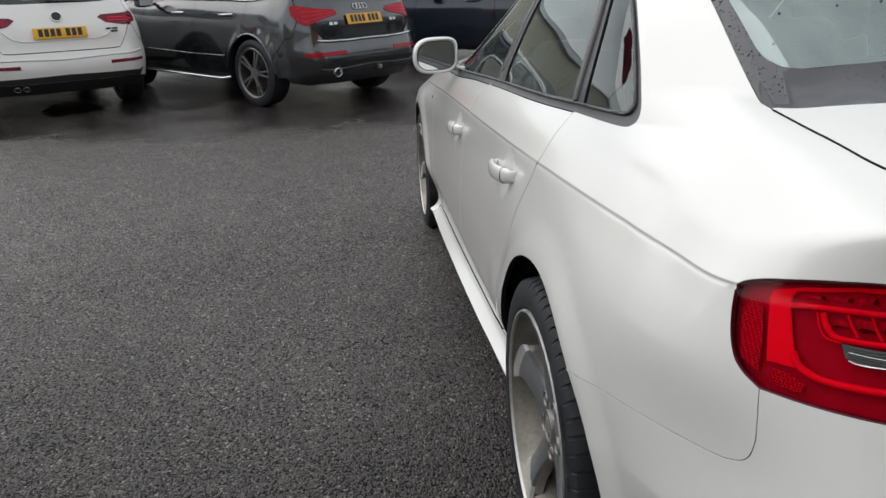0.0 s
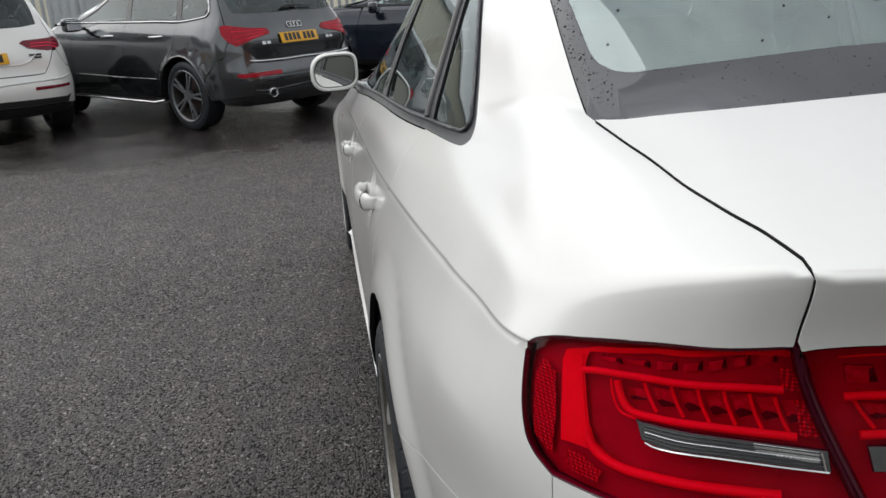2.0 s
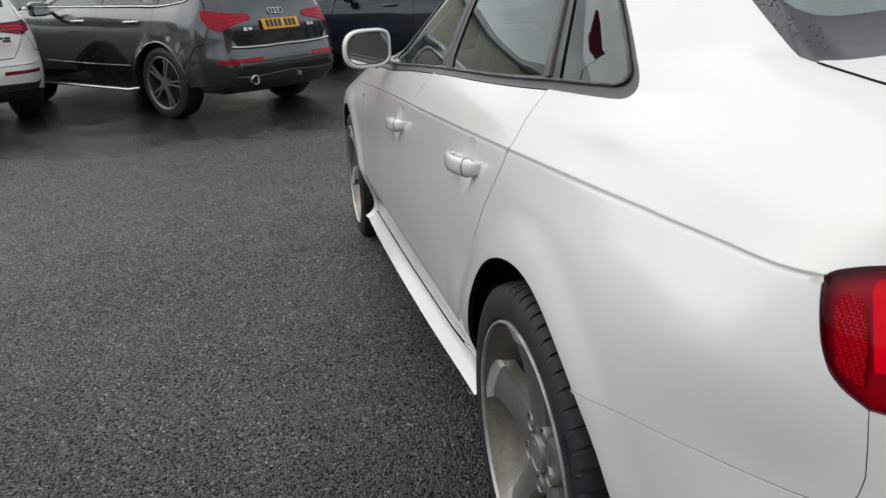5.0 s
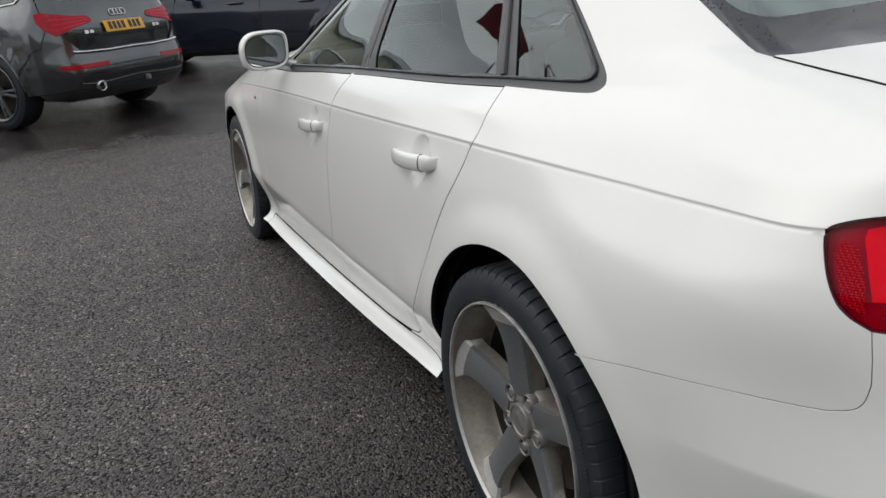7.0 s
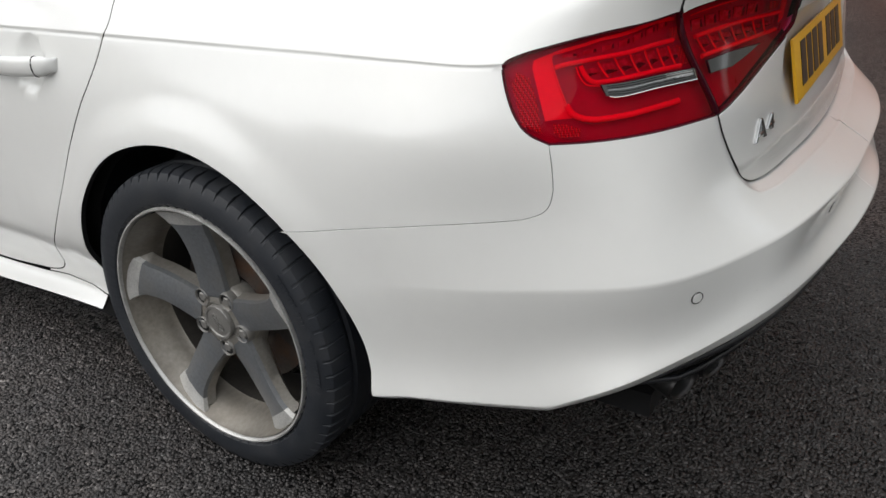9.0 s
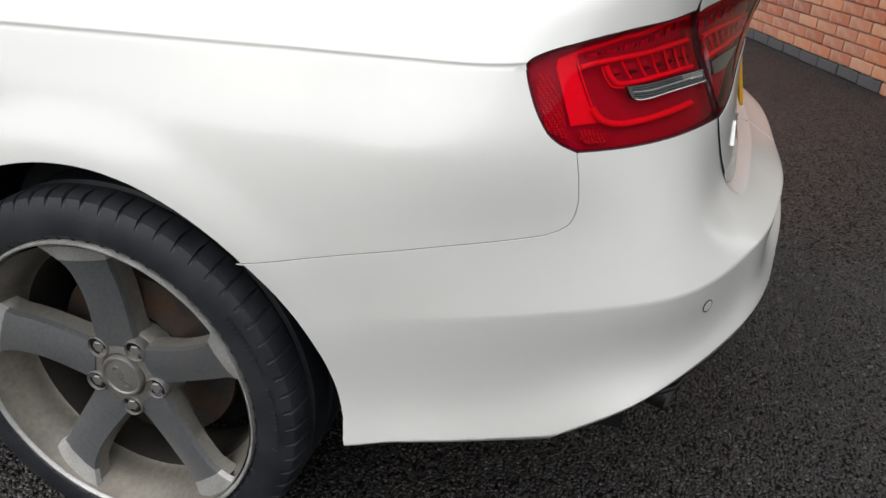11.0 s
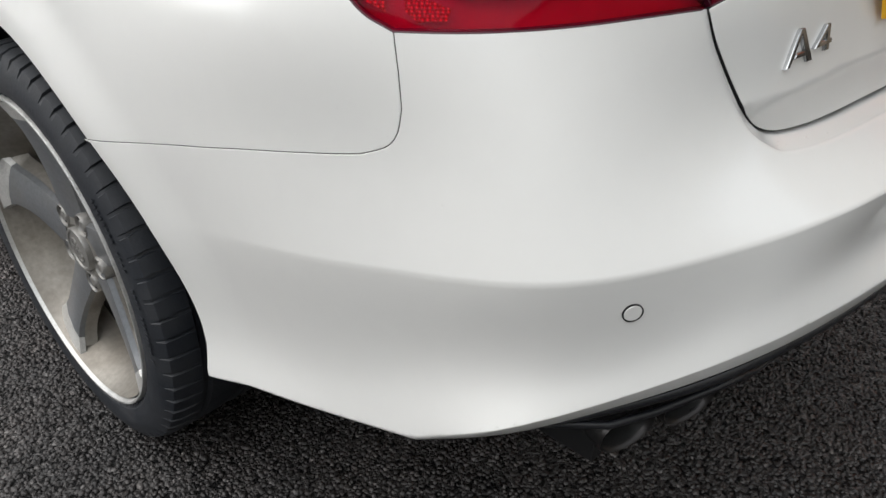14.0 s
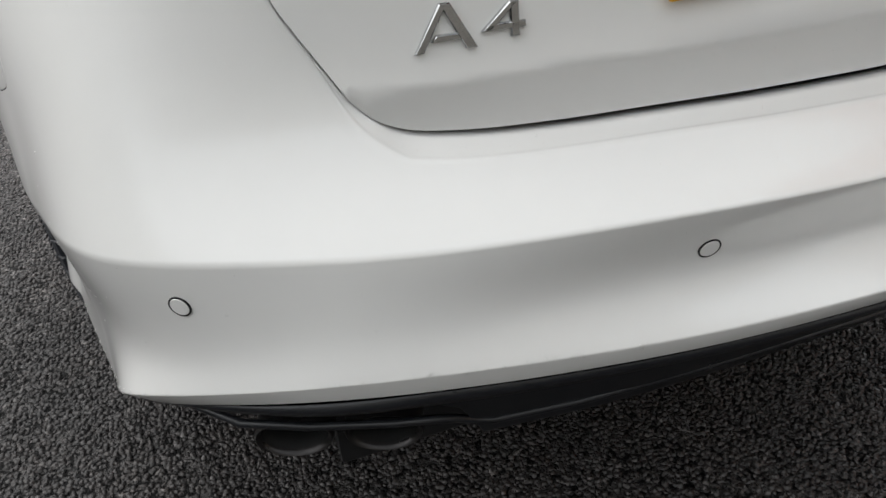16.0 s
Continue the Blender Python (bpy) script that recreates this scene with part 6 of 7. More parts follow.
        part("mirror_glass", bm, MIRROR, mr)
    return c, K, tg, bump, both, mid


def skin_frame(K, x, z, lift=0.0):
    u, v = K.tail(abs(x), z)
    p, n = K.at(u, v), K.normal(u, v)
    sx = 1 if x >= 0 else -1
    n = Vector((n[0] * sx, n[1], n[2])).normalized()
    xx = Vector((0, 0, 1)).cross(n).normalized()
    m = Matrix((xx, n.cross(xx), n)).transposed().to_4x4()
    m.translation = Vector((p[0] * sx, p[1], p[2])) + n * lift
    return m


LAMP_RED = mat("red_lamp_plastic", (0.34, 0.003, 0.016), 0.2, coat=0.1, spec=0.25, vary=0.2, scale=25)
LAMP_DARK = mat("smoked_red_lamp", (0.16, 0.005, 0.02), 0.2, coat=0.2, spec=0.3, vary=0.2, scale=25)

# grey tall estate
grey, K, tg, bump, both, mid = tall_car("suv_grey", "dark grey metallic five-door SUV with chrome window line and side steps", GREY, stand(-1.72, 8.02, 43, 2.807), .95, .94, 3.69, 1.655, 2.807, .37, "grey")
tl, sd = K.tail, K.side
U0 = K.umin
for s in (-1, 1):
    lamp = [tl(.36, 1.01), tl(.38, .985), tl(.60, .945), tl(.78, .885), (-.80, 4.05), (-.72, 4.5), (-.70, 5.0), (-.78, 5.12), tl(.62, 1.06), tl(.40, 1.045)]
    lp = panel("tail_lamp", K, lamp, LAMP_RED, grey, s, "wide red wrap-round tail lamp", step=.04, edge=.02, lift=.006, depth=.02)
    for dz in (0, .022, .044):
        line_tube("light_guide", K, [tl(.44, 1.03 - dz), tl(.64, 1.03 - dz * 1.6), tl(.78, 1.03 - dz * 2.2)], .003, RED_HOT, lp, s, lift=.006, n=5)
    panel("bumper_reflector", K, [tl(.36, .58), tl(.80, .575), tl(.845, .60), tl(.83, .62), tl(.36, .622)], LAMP_RED, bump, s, "long red reflector strip", step=.04, lift=.004, depth=.01)
    line_tube("chrome_window_line", K, [(2.35, 6.0), (.5, 6.03), (-.40, 6.04), (-.48, 6.2), (-.49, 6.6), (-.44, 7.2), (-.26, 7.68), (.5, 7.75), (1.76, 7.72)], .009, CHROME, grey, s, lift=.004, n=6, label="chrome strip")
    st = new("side_step")
    st.parent = grey
    bm = bmesh.new()
    tube(bm, [(s * .93, .44, .30), (s * 1.0, .52, .285), (s * 1.0, 1.4, .285), (s * 1.0, 2.28, .285), (s * .93, 2.36, .30)], .024, 8, flat=.7)
    part("step_tube", bm, CHROME, st, "polished steel side step tube", smooth=60)
    bm = bmesh.new()
    box(bm, (s * .93, 1.4, .29), (.12, 1.8, .02), .005)
    part("tread_board", bm, BLACK, st)
mid("lower_insert", [(U0, 1.42), tl(.70, .445), tl(.66, .505), (U0, 1.75)], BLACK, "black lower bumper insert", lift=.005)
line_tube("chrome_strip", K, [(U0, 2.93), tl(.3, .716), tl(.55, .722), tl(.70, .735)], .012, CHROME, grey, 0, lift=.014, n=6, label="chrome tailgate strip")
line_tube("insert_strip", K, [(U0, 1.42), tl(.40, .438), tl(.60, .436), tl(.70, .45)], .004, SPOKE, grey, 0, lift=.010, n=6, label="thin silver strip")
bm = bmesh.new()
q = skin_frame(K, -.50, .405, 0)
lathe(bm, [(-.10, .040), (.03, .040), (.036, .046), (.03, .052), (-.10, .052)], 24, "z", q)
pp = part("tailpipe", bm, CHROME, grey, "round chrome tailpipe", smooth=50)
bm = bmesh.new()
lathe(bm, [(-.02, .041), (-.025, .0005)], 20, "z", q)
part("pipe_inside", bm, DARK, pp)
for s in (-1, 1):
    line_tube("door_fold", K, [sd(.50, .535), sd(1.2, .53), sd(2.2, .54)], .008, GREY, grey, s, lift=.002, n=6)
number_plate(grey, skin_frame(K, 0, .925, .022))
bm = bmesh.new()
q = skin_frame(K, 0, 1.055, .006)
for i in range(4):  # plain chrome emblem
    lathe(bm, [(0, .036), (.008, .034), (.008, .029), (0, .027)], 24, "z", q @ pose(-.072 + i * .048, 0, 0))
part("emblem", bm, CHROME, tg, "plain chrome emblem", smooth=40)
for x in (-.45, .45):
    bm = bmesh.new()
    q = skin_frame(K, x, .90, .004)
    box(bm, (-.03, 0, 0), (.045, .035, .005), .001, q)
    box(bm, (.03, 0, 0), (.045, .03, .005), .001, q)
    part("model_badge", bm, DARK_CHROME, tg)
bm = bmesh.new()
q = skin_frame(K, .08, 1.235, .02)
tube(bm, [q @ Vector(p) for p in ((-.16, -.01, .0), (-.12, 0, .012), (.05, .005, .012), (.30, -.004, .004))], [.012, .02, .014, .006], 8, flat=.6)
part("rear_wiper", bm, BLACK, tg, "black rear wiper", smooth=60)
bm = bmesh.new()
box(bm, (.12, -.93, .40), (.05, .06, .05), .012)
part("tow_eye_cover", bm, ALLOY, grey)

# white tall car
wht, K, tg, bump, both, mid = tall_car("suv_white", "white five-door SUV with black lower bumper, parked on wet asphalt", WHITE, stand(-4.70, 7.90, 29, 2.68), .90, .88, 3.6, 1.62, 2.68, .36, "white")
tl, sd = K.tail, K.side
U0 = K.umin
for s in (-1, 1):
    lamp = [tl(.40, 1.01), tl(.47, .955), tl(.66, .92), (-.84, 4.2), (-.70, 4.3), (-.68, 4.75), (-.74, 5.0), tl(.70, 1.045), tl(.44, 1.035)]
    lp = panel("tail_lamp", K, lamp, LAMP_DARK, wht, s, "smoked red tail lamp", step=.04, edge=.02, lift=.006, depth=.02)
    for dz in (.02, .05):
        line_tube("light_guide", K, [tl(.5, 1.02 - dz), tl(.68, 1.02 - dz), tl(.76, .99 - dz)], .006, RED_HOT, lp, s, lift=.005, n=5)
    panel("bumper_reflector", K, [tl(.44, .535), tl(.80, .545), tl(.80, .575), tl(.44, .57)], LAMP_DARK, bump, s, "thin red reflector strip", step=.04, lift=.004, depth=.01)
mid("lower_bumper", [(U0, 1.04), (-.80, 1.04), (-.74, 1.5), tl(.74, .44), (U0, 1.46)], BLACK, "black lower bumper", lift=.006)
line_tube("bumper_fold", K, [(U0, 2.35), tl(.40, .625), tl(.70, .63), tl(.82, .655)], .010, WHITE, bump, 0, lift=.0, n=6)
line_tube("tailgate_fold", K, [(U0, 3.5), tl(.36, .80), tl(.46, .83), tl(.56, .93)], .006, WHITE, tg, 0, lift=.002, n=6)
number_plate(wht, skin_frame(K, 0, .87, .02))
for i in range(2):
    bm = bmesh.new()
    q = skin_frame(K, -.42 - i * .085, .345, -.01)
    lathe(bm, [(-.08, .026), (.03, .026), (.034, .031), (.03, .036), (-.08, .036)], 24, "z", q)
    part("tailpipe", bm, CHROME, wht, "round chrome tailpipe", smooth=50)
bm = bmesh.new()
q = skin_frame(K, 0, 1.03, .006)
lathe(bm, [(0, .058), (.01, .054), (.01, .046), (.002, .044)], 32, "z", q)
em = part("emblem", bm, CHROME, tg, "plain round chrome emblem", smooth=40)
bm = bmesh.new()
lathe(bm, [(.002, .046), (.004, .03), (.005, .0005)], 24, "z", q)
part("emblem_field", bm, INK, em, smooth=40)
bm = bmesh.new()
q = skin_frame(K, .52, .875, .004)
box(bm, (0, .014, 0), (.12, .02, .004), .001, q)
box(bm, (.02, -.014, 0), (.07, .02, .004), .001, q)
part("model_badge", bm, INK, tg)
bm = bmesh.new()
q = skin_frame(K, .05, 1.19, .02)
tube(bm, [q @ Vector(p) for p in ((-.12, -.01, .0), (-.08, 0, .012), (.06, .005, .012), (.30, -.004, .004))], [.012, .02, .014, .006], 8, flat=.6)
part("rear_wiper", bm, BLACK, tg, "black rear wiper", smooth=60)

# dark blue tall car, flank on
navy, K, tg, bump, both, mid = tall_car("suv_dark_blue", "dark blue five-door car parked behind the grey SUV", NAVY, stand(2.2, 10.6, 68, 2.85), .96, .95, 3.75, 1.62, 2.85, .37, "navy", rake=.1)
for s in (-1, 1):
    line_tube("shoulder_fold", K, [(2.6, 5.25), (.5, 5.3), (-.6, 5.25)], .006, NAVY, navy, s, lift=.003, n=6)

# silver tall car beyond the saloon, seen through its glass
SILVER = mat("silver_paint", (0.34, 0.35, 0.36), 0.3, metal=0.6, coat=1.0, vary=0.04, scale=4)
slv, K, tg, bump, both, mid = tall_car("suv_silver", "silver five-door car with red tail lamps parked ahead of the saloon", SILVER, stand(2.55, 6.05, -25, 2.7), .90, .88, 3.5, 1.6, 2.7, .35, "silver")
tl, sd = K.tail, K.side
for s in (-1, 1):
    lp = panel("tail_lamp", K, [tl(.42, 1.0), tl(.60, .94), tl(.78, .90), (-.80, 4.1), (-.72, 4.5), (-.70, 5.0), (-.78, 5.1), tl(.62, 1.05), tl(.44, 1.03)], LAMP_RED, slv, s, "red tail lamp", step=.04, edge=.02, lift=.006, depth=.02)
    line_tube("light_guide", K, [tl(.48, 1.0), tl(.66, .99), tl(.78, .98)], .006, RED_HOT, lp, s, lift=.005, n=5)
number_plate(slv, skin_frame(K, 0, .88, .02))

# ---- brick wall ----
def brick_mat():
    m, n, l, b = principled("red_brick")
    co, ob, nz, fine = n.new("ShaderNodeTexCoord"), n.new("ShaderNodeObjectInfo"), n.new("ShaderNodeTexNoise"), n.new("ShaderNodeTexNoise")
    geo = n.new("ShaderNodeNewGeometry")
    add = n.new("ShaderNodeMath")
    add.operation = "ADD"
    l.new(ob.outputs["Random"], add.inputs[0])
    l.new(geo.outputs["Random Per Island"], add.inputs[1])
    fr = n.new("ShaderNodeMath")
    fr.operation = "FRACT"
    l.new(add.outputs[0], fr.inputs[0])
    rp = n.new("ShaderNodeValToRGB")
    e = rp.color_ramp.elements
    e[0].color, e[1].color = (0.46, 0.14, 0.07, 1), (0.55, 0.26, 0.16, 1)
    e.new(0.2).color = (0.36, 0.13, 0.085, 1)
    e.new(0.4).color = (0.52, 0.18, 0.09, 1)
    e.new(0.62).color = (0.42, 0.17, 0.115, 1)
    e.new(0.85).color = (0.57, 0.23, 0.12, 1)
    l.new(fr.outputs[0], rp.inputs[0])
    nz.inputs["Scale"].default_value, nz.inputs["Detail"].default_value = 14, 6
    fine.inputs["Scale"].default_value = 180
    l.new(co.outputs["Object"], nz.inputs["Vector"])
    l.new(co.outputs["Object"], fine.inputs["Vector"])
    mr = n.new("ShaderNodeMapRange")
    mr.inputs["From Min"].default_value, mr.inputs["From Max"].default_value = 0.52, 0.72
    mr.inputs["To Max"].default_value = 0.6
    l.new(nz.outputs[0], mr.inputs[0])
    mx = n.new("ShaderNodeMixRGB")
    mx.inputs[2].default_value = (0.5, 0.38, 0.28, 1)  # lime bloom
    l.new(mr.outputs[0], mx.inputs[0])
    l.new(rp.outputs[0], mx.inputs[1])
    l.new(mx.outputs[0], b.inputs["Base Color"])
    b.inputs["Roughness"].default_value = 0.85
    bp = n.new("ShaderNodeBump")
    bp.inputs["Strength"].default_value, bp.inputs["Distance"].default_value = 0.6, 0.003
    l.new(fine.outputs[0], bp.inputs["Height"])
    l.new(bp.outputs[0], b.inputs["Normal"])
    return m


BRICK = brick_mat()
ENGINEER = mat("blue_engineering_brick", (0.075, 0.07, 0.075), 0.6, vary=0.25, scale=12, bump=0.3, bump_scale=150)
MORTAR = mat("sandy_mortar", (0.36, 0.29, 0.22), 0.9, vary=0.2, scale=16, bump=0.4, bump_scale=200)
STEEL = mat("galvanised_steel", (0.42, 0.44, 0.45), 0.45, metal=0.5, vary=0.2, scale=8)
CLAD = mat("cream_cladding", (0.74, 0.70, 0.58), 0.5, vary=0.12, scale=2)
ROOF = mat("grey_sheet_roof", (0.3, 0.31, 0.32), 0.5, vary=0.15, scale=1)
STONE = mat("grey_stone", (0.2, 0.185, 0.16), 0.85, vary=0.3, scale=7, bump=0.5, bump_scale=60)
LEAF = mat("dark_foliage", (0.035, 0.055, 0.022), 0.6, vary=0.35, scale=3)
FLAG = mat("red_flag_cloth", (0.22, 0.012, 0.026), 0.7, vary=0.1, scale=6)
WOOD = mat("weathered_pole", (0.12, 0.095, 0.07), 0.8, vary=0.25, scale=6)

W0, WD = Vector((3.16, -2.07, 0)), Vector((0.923, 0.385, 0)).normalized()
WN = Vector((-WD.y, WD.x, 0))
WM = Matrix((WD, -WN, Vector((0, 0, 1)))).transposed().to_4x4()
WM.translation = W0
bm = bmesh.new()
# upper wall and end wall are out of view, added to block the sky
box(bm, (3.5, .12, 2.75), (7.0, .22, 5.7))
box(bm, (.11, 3.2, 2.75), (.22, 5.94, 5.7))
wall = tagged(part("wall_east", bm, MORTAR), "red brick wall with sandy mortar and dark plinth bricks", "wall", kind="structure")
wall.matrix_world = WM


def brick_mesh(w):
    b = bmesh.new()
    box(b, (0, 0, 0), (w, .06, .065), .004)
    me = bpy.data.meshes.new("brick")
    b.to_mesh(me)
    b.free()
    return me


full, half = brick_mesh(.215), brick_mesh(.1025)
dark_full = full.copy()
for me, mt in ((full, BRICK), (half, BRICK), (dark_full, ENGINEER)):
    me.materials.append(mt)
rng = random.Random(4)
rest = bmesh.new()
for row in range(74):
    z = .035 + row * .075
    off = 0 if row % 2 else .1125
    x = -.0 + (.1075 if not off else .22)
    if off:
        bricks = [(.05125, True)]
    else:
        bricks = []
    while x < 6.9:
        bricks.append((x, False))
        x += .225
    for bx, small in bricks:
        y = .008 + rng.uniform(-.002, .002)
        if row < 14 and bx < 2.7:
            ob = new("brick", (dark_full if row == 0 and not small else (half if small else full)))
            ob.parent = wall
            ob.matrix_local = pose(bx, y + .012, z + rng.uniform(-.0015, .0015), 0, 0, rng.uniform(-.4, .4))
        else:
            box(rest, (bx, y + .012, z), (.1025 if small else .215, .06, .065))
more = part("bricks", rest, BRICK, wall)
more["kind"] = "stuff"
pipe = thing("drainpipe", "black cast drainpipe against the brick wall", "pipe", m=WM @ pose(-.10, -.01, 0))
bm = bmesh.new()
lathe(bm, [(0.0, .058), (.12, .058), (.12, .05), (5.5, .05)], 18, "z")
part("pipe", bm, BLACK, pipe, smooth=60)
for z in (.35, 1.6, 2.9, 4.2):
    bm = bmesh.new()
    lathe(bm, [(z, .05), (z, .062), (z + .05, .062), (z + .05, .05)], 18, "z")
    box(bm, (.07, .02, z + .025), (.1, .02, .03))
    part("pipe_bracket", bm, BLACK, pipe)

# unseen plain walls, added to keep low sky light from under the saloon
bm = bmesh.new()
box(bm, (-5.0, -7.6, 2.0), (19.0, .25, 4.4))
box(bm, (-5.0, -7.6, 4.24), (19.2, .36, .08), .01)
box(bm, (-9.0, -1.2, 1.4), (.25, 12.6, 3.2))
box(bm, (-9.0, -1.2, 3.04), (.36, 12.8, .08), .01)
RENDER = mat("weathered_render", (0.42, 0.40, 0.36), 0.9, vary=0.12, scale=1.2, bump=0.3, bump_scale=80)
tagged(part("wall_south", bm, RENDER), "plain weathered rendered walls round the car park", "wall", kind="structure")

# ---- boundary: low stone wall, palisade fence ----
FY = 15.2
fz = lambda x: rise(x, FY)
bm = bmesh.new()
rng = random.Random(8)
for i in range(46):
    x = -19 + i * .5
    for k in range(2):
        box(bm, (x + (.25 if k else 0), FY, fz(x) + .02 + .17 * k + .08), (.47, .3 + rng.uniform(-.03, .03), .16), .02)
tagged(part("low_wall", bm, STONE), "low grey stone wall under the fence", "wall", kind="structure")
fence = thing("palisade_fence", "galvanised steel palisade fence on a low stone wall", "fence")
pale = bmesh.new()
box(pale, (0, 0, .85), (.065, .012, 1.7))
for sx in (-1, 1):
    box(pale, (sx * .018, -.008, .85), (.012, .02, 1.66))
pme = bpy.data.meshes.new("pale")
pale.to_mesh(pme)
pale.free()
pme.materials.append(STEEL)
for i in range(140):
    x = -19 + i * .155
    ob = new("pale", pme)
    ob.parent = fence
    ob.matrix_local = pose(x, FY, fz(x) + .36)
for k in range(9):
    bm = bmesh.new()
    x = -19 + k * 2.7
    box(bm, (x, FY + .06, fz(x) + 1.0), (.09, .06, 2.0))
    part("post", bm, STEEL, fence)
for dz in (.75, 1.75):
    bm = bmesh.new()
    tube(bm, [(-19, FY + .03, fz(-19) + dz), (-8, FY + .03, fz(-8) + dz), (2.7, FY + .03, fz(2.7) + dz)], .025, 6)
    part("rail", bm, STEEL, fence)

# ---- works hall beyond, seen mostly in the glass ----
hall = thing("works_hall", "cream corrugated works hall with grey sheet roof", "building", m=pose(-16, 30, .8, 0, 0, 8))
bm = bmesh.new()
prof = []
x = -17.0
while x < 17:
    prof += [(x, 0), (x + .1, 0), (x + .14, -.05), (x + .24, -.05), (x + .28, 0)]
    x += .333
lo = [bm.verts.new((p[0], p[1], 0)) for p in prof]
hi = [bm.verts.new((p[0], p[1], 6.2)) for p in prof]
for i in range(len(prof) - 1):
    bm.faces.new((lo[i], lo[i + 1], hi[i + 1], hi[i]))
part("wall", bm, CLAD, hall)
bm = bmesh.new()
box(bm, (0, 6.2, 3.1), (34, 12, 6.2))
part("shell", bm, CLAD, hall)
bm = bmesh.new()
for s in (-1, 1):
    box(bm, (0, 6.1 + s * 3.15, 7.0), (34.6, 6.7, .12), 0, None)
    bmesh.ops.rotate(bm, verts=bm.verts[-8:], cent=(0, 6.1 + s * 3.15, 7.0), matrix=Matrix.Rotation(radians(-s * 14), 3, "X"))
part("roof", bm, ROOF, hall)
for i in range(3):
    bm = bmesh.new()
    box(bm, (-11 + i * 9, -.07, 1.9), (3.6, .08, 3.8), .02)
    part("shutter", bm, STEEL, hall)

# ---- hedge line ----
rng = random.Random(21)
for hx, hy, hw, hh, turn in ((-17, 9.5, 14, 3.4, 80),):
    V, F = [], []
    for i in range(5200):
        a = rng.uniform(-hw / 2, hw / 2)
        top = hh * (.72 + .28 * math.sin(a * 1.7 + hx) * math.sin(a * .6))
        q = Vector((a, rng.gauss(0, .55), abs(rng.gauss(.55, .3)) * top))
        d, e = Vector((rng.uniform(-1, 1), rng.uniform(-1, 1), rng.uniform(-1, 1))).normalized() * .11, Vector((rng.uniform(-1, 1), rng.uniform(-1, 1), rng.uniform(-1, 1))).normalized() * .08
        k = len(V)
        V += [q - d, q + e, q + d, q - e]
        F.append((k, k + 1, k + 2, k + 3))
    me = bpy.data.meshes.new("hedge")
    me.from_pydata([tuple(v) for v in V], [], F)
    hd = tagged(mesh_part("hedge", me, LEAF), "dark overgrown hedge at the edge of the car park", "hedge", kind="stuff")
    hd.matrix_world = pose(hx, hy, rise(hx, hy), 0, 0, turn)

# ---- flag ----
flag = thing("flagpole", "slim steel flagpole with a red flag", "flagpole", m=pose(-6.35, 11.05, -.1))
bm = bmesh.new()
tube(bm, [(0, 0, 0), (0, 0, 3.5), (0, 0, 6.75)], [.045, .038, .025], 12)
part("pole", bm, STEEL, flag, smooth=60)
bm = bmesh.new()
lathe(bm, [(6.74, .02), (6.77, .045), (6.81, .035), (6.83, .0005)], 14, "z")
part("finial", bm, STEEL, flag, smooth=60)
bm = bmesh.new()
rows = []
for i in range(19):
    f = i / 18
    rows.append([bm.verts.new((.03 + 1.35 * f, .07 * math.sin(f * 7 + j * .4) * f, 6.62 - .25 * f * f - (1.05 - .25 * f) * j / 10)) for j in range(11)])
for a, b in zip(rows, rows[1:]):
    for j in range(10):
        bm.faces.new((a[j], a[j + 1], b[j + 1], b[j]))
part("flag_cloth", bm, FLAG, flag, "red flag cloth", smooth=180)

# ---- line pole ----
pole = thing("utility_pole", "weathered wooden line pole with cross arm", "pole", m=pose(-13.5, 17.5, rise(-13.5, 17.5)))
bm = bmesh.new()
tube(bm, [(0, 0, 0), (0, 0, 8.6)], [.15, .1], 12)
part("post", bm, WOOD, pole, smooth=60)
for z in (7.7, 8.2):
    bm = bmesh.new()
    box(bm, (0, .1, z), (1.9, .1, .12), .01)
    part("cross_arm", bm, WOOD, pole)
bm = bmesh.new()
for x in (-.8, 0, .8):
    tube(bm, [(x, .1, 8.3), (x - 6, 5, 7.7), (x - 12, 10, 8.3)], .012, 5)
part("wires", bm, BLACK, pole)

# ---- puddle beneath the white car ----
rng = random.Random(3)
bm = bmesh.new()
PX, PY = -4.55, 7.75
c = bm.verts.new((PX, PY, rise(PX, PY) + .005))
ring = []
for i in range(40):
    a = 2 * math.pi * i / 40
    r = 1 + .16 * math.sin(3 * a + 1) + .1 * math.sin(7 * a) + rng.uniform(-.05, .05)
    x, y = PX + .34 * r * math.cos(a), PY + .40 * r * math.sin(a) - .15 * math.cos(a)
    ring.append(bm.verts.new((x, y, rise(x, y) + .005)))
for i in range(40):
    bm.faces.new((c, ring[i], ring[(i + 1) % 40]))
WATER = mat("puddle_water", (.012, .012, .013), .02, vary=.02, spec=.6, bump=1.0, bump_scale=22)
tagged(part("puddle", bm, WATER, smooth=180), "still rain puddle on the asphalt", "puddle", kind="structure")

# ---- rain on the saloon ----
DROP = glass_mat("water", (0.985, 0.985, 0.985), ior=1.33)
# dark copy of the water: the sky these beads don't mirror is in the colour
DARK_BEAD = mat("rain_bead", (0.02, 0.022, 0.025), 0.04, vary=0.05)


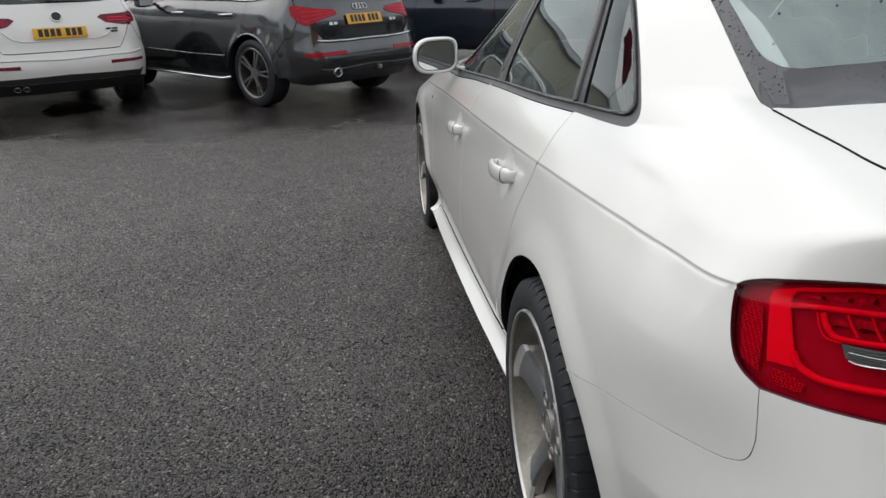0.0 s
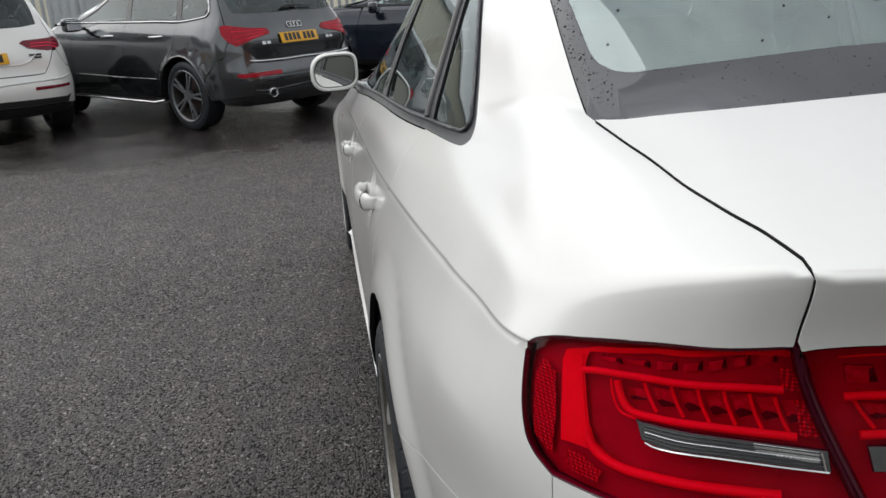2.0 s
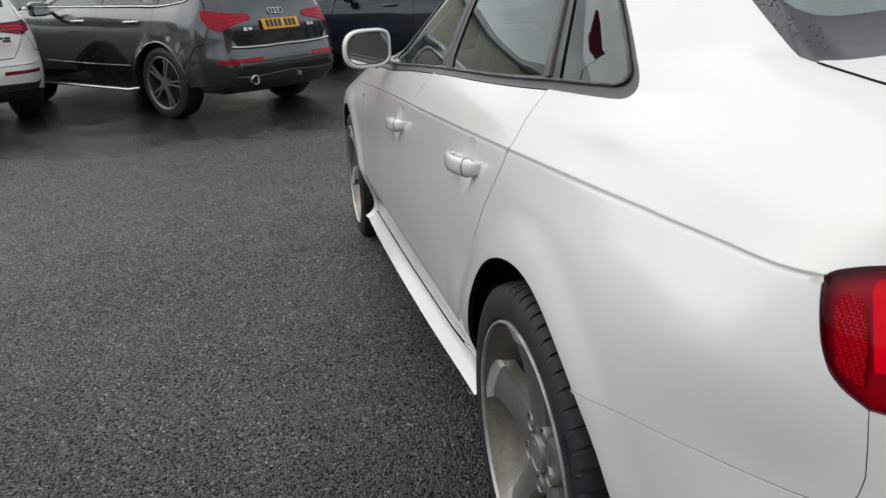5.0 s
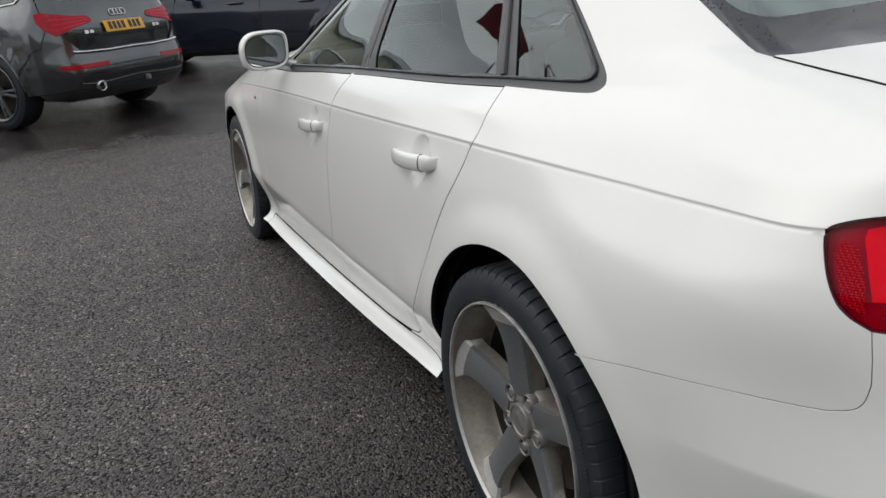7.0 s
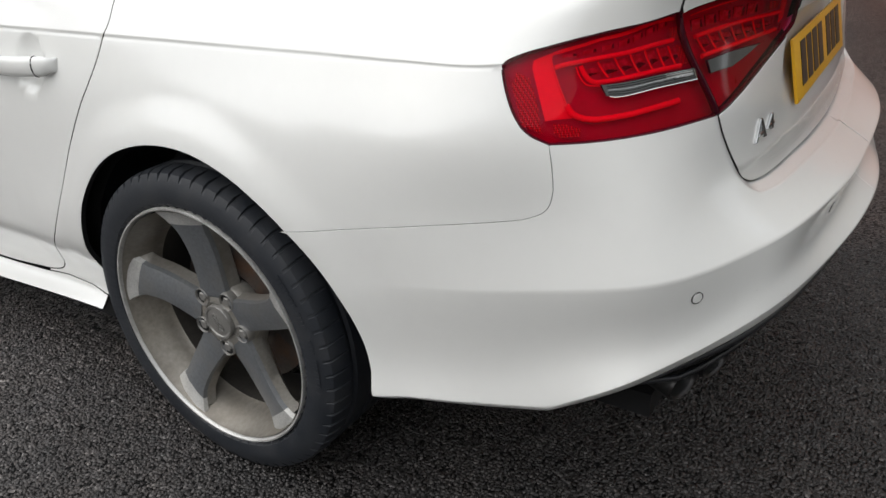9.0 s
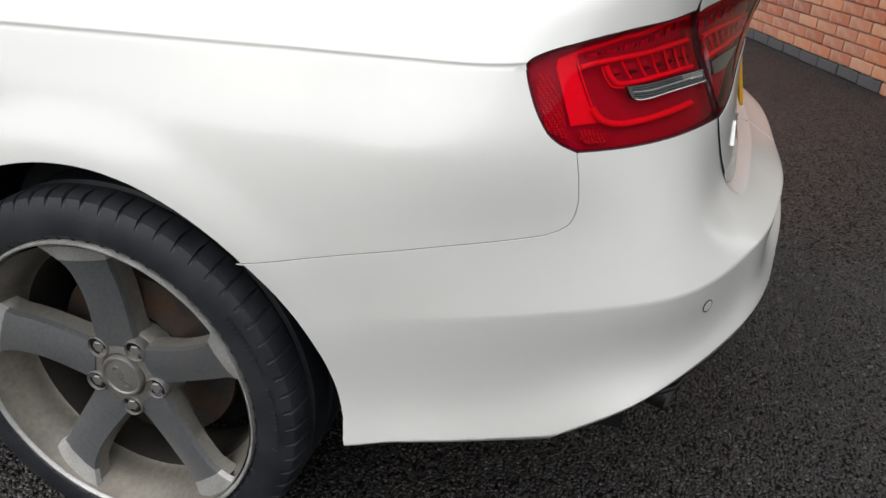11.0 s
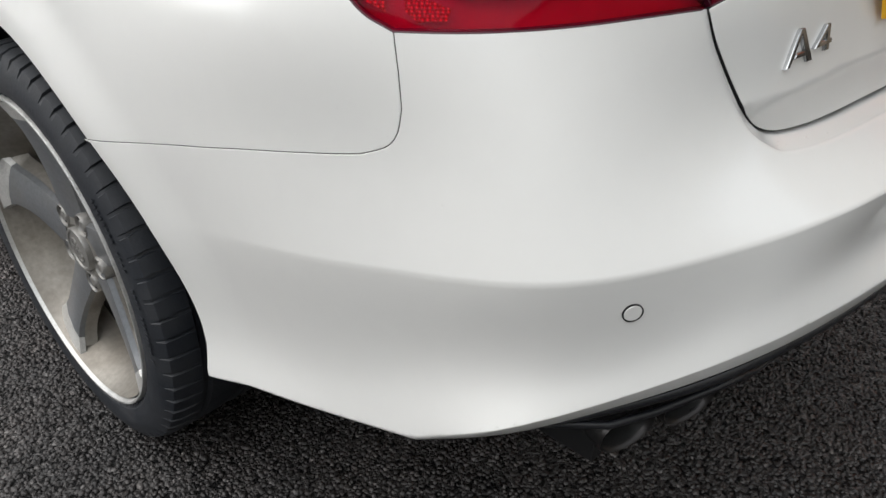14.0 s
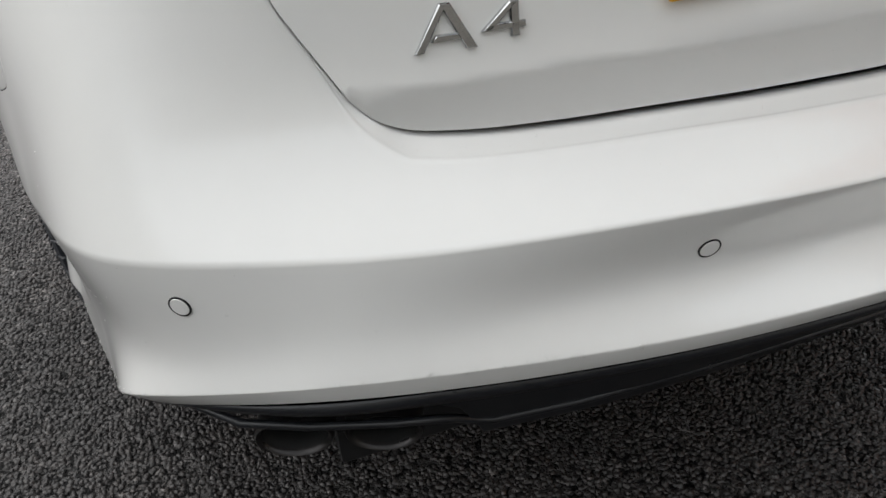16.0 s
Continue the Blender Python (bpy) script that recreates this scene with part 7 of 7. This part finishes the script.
def drops(name, spots, parent, material):
    """Low rounded beads: (place, normal, radius)."""
    V, F = [], []
    for c, nr, r in spots:
        q = Vector(nr).to_track_quat("Z", "Y").to_matrix()
        k = len(V)
        for ring, (f, h) in enumerate(((1.0, -.1), (.8, .35), (.4, .55))):
            for i in range(7):
                a = 2 * math.pi * i / 7
                V.append(tuple(Vector(c) + q @ Vector((f * r * math.cos(a), f * r * math.sin(a) * 1.25, h * r))))
        V.append(tuple(Vector(c) + q @ Vector((0, 0, r * .6))))
        for g in (0, 7):
            for i in range(7):
                j = (i + 1) % 7
                F.append((k + g + i, k + g + j, k + g + 7 + j, k + g + 7 + i))
        for i in range(7):
            F.append((k + 14 + i, k + 14 + (i + 1) % 7, k + 21))
    me = bpy.data.meshes.new(name)
    me.from_pydata(V, [], F)
    me.shade_smooth()
    ob = mesh_part(name, me, material, parent, "beads of rain water")
    ob["kind"] = "stuff"
    return ob


rng = random.Random(5)
spots = []


def sprinkle(n, u0, u1, v0, v1, r0, r1, lift=0.0, keep=None):
    for _ in range(n):
        u, v = rng.uniform(u0, u1), rng.uniform(v0, v1)
        if keep and not keep(u, v):
            continue
        p, nn = S.at(u, v), S.normal(u, v)
        r = r0 + (r1 - r0) * rng.random() ** 3
        s = rng.choice((-1, -1, 1))
        if v < 8.8 and u > -1.4:
            s = -1
        spots.append(((p[0] * s + nn[0] * s * lift, p[1] + nn[1] * lift, p[2] + nn[2] * lift), (nn[0] * s, nn[1], nn[2]), r))


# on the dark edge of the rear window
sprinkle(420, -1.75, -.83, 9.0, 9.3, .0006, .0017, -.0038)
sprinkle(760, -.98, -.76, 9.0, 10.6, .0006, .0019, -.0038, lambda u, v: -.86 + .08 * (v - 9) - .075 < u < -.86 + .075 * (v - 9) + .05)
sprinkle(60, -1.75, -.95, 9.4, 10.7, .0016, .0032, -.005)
drops("rain_on_window_band", spots, car, DARK_BEAD)
spots = []
sprinkle(90, -1.75, -1.15, 4.1, 5.2, .0008, .0022)
sprinkle(70, -1.7, -.75, 2.1, 3.9, .0007, .0015)
sprinkle(30, -.95, -.45, 4.0, 5.0, .0007, .0014)
sprinkle(90, -1.75, -.4, 1.0, 1.12, .0012, .0026)
sprinkle(45, -1.75, -1.12, 3.74, 3.86, .0007, .0015)
sprinkle(60, -.15, 1.9, 8.1, 10.2, .0012, .0026, -.004)
drops("rain_film", spots, car, DROP)
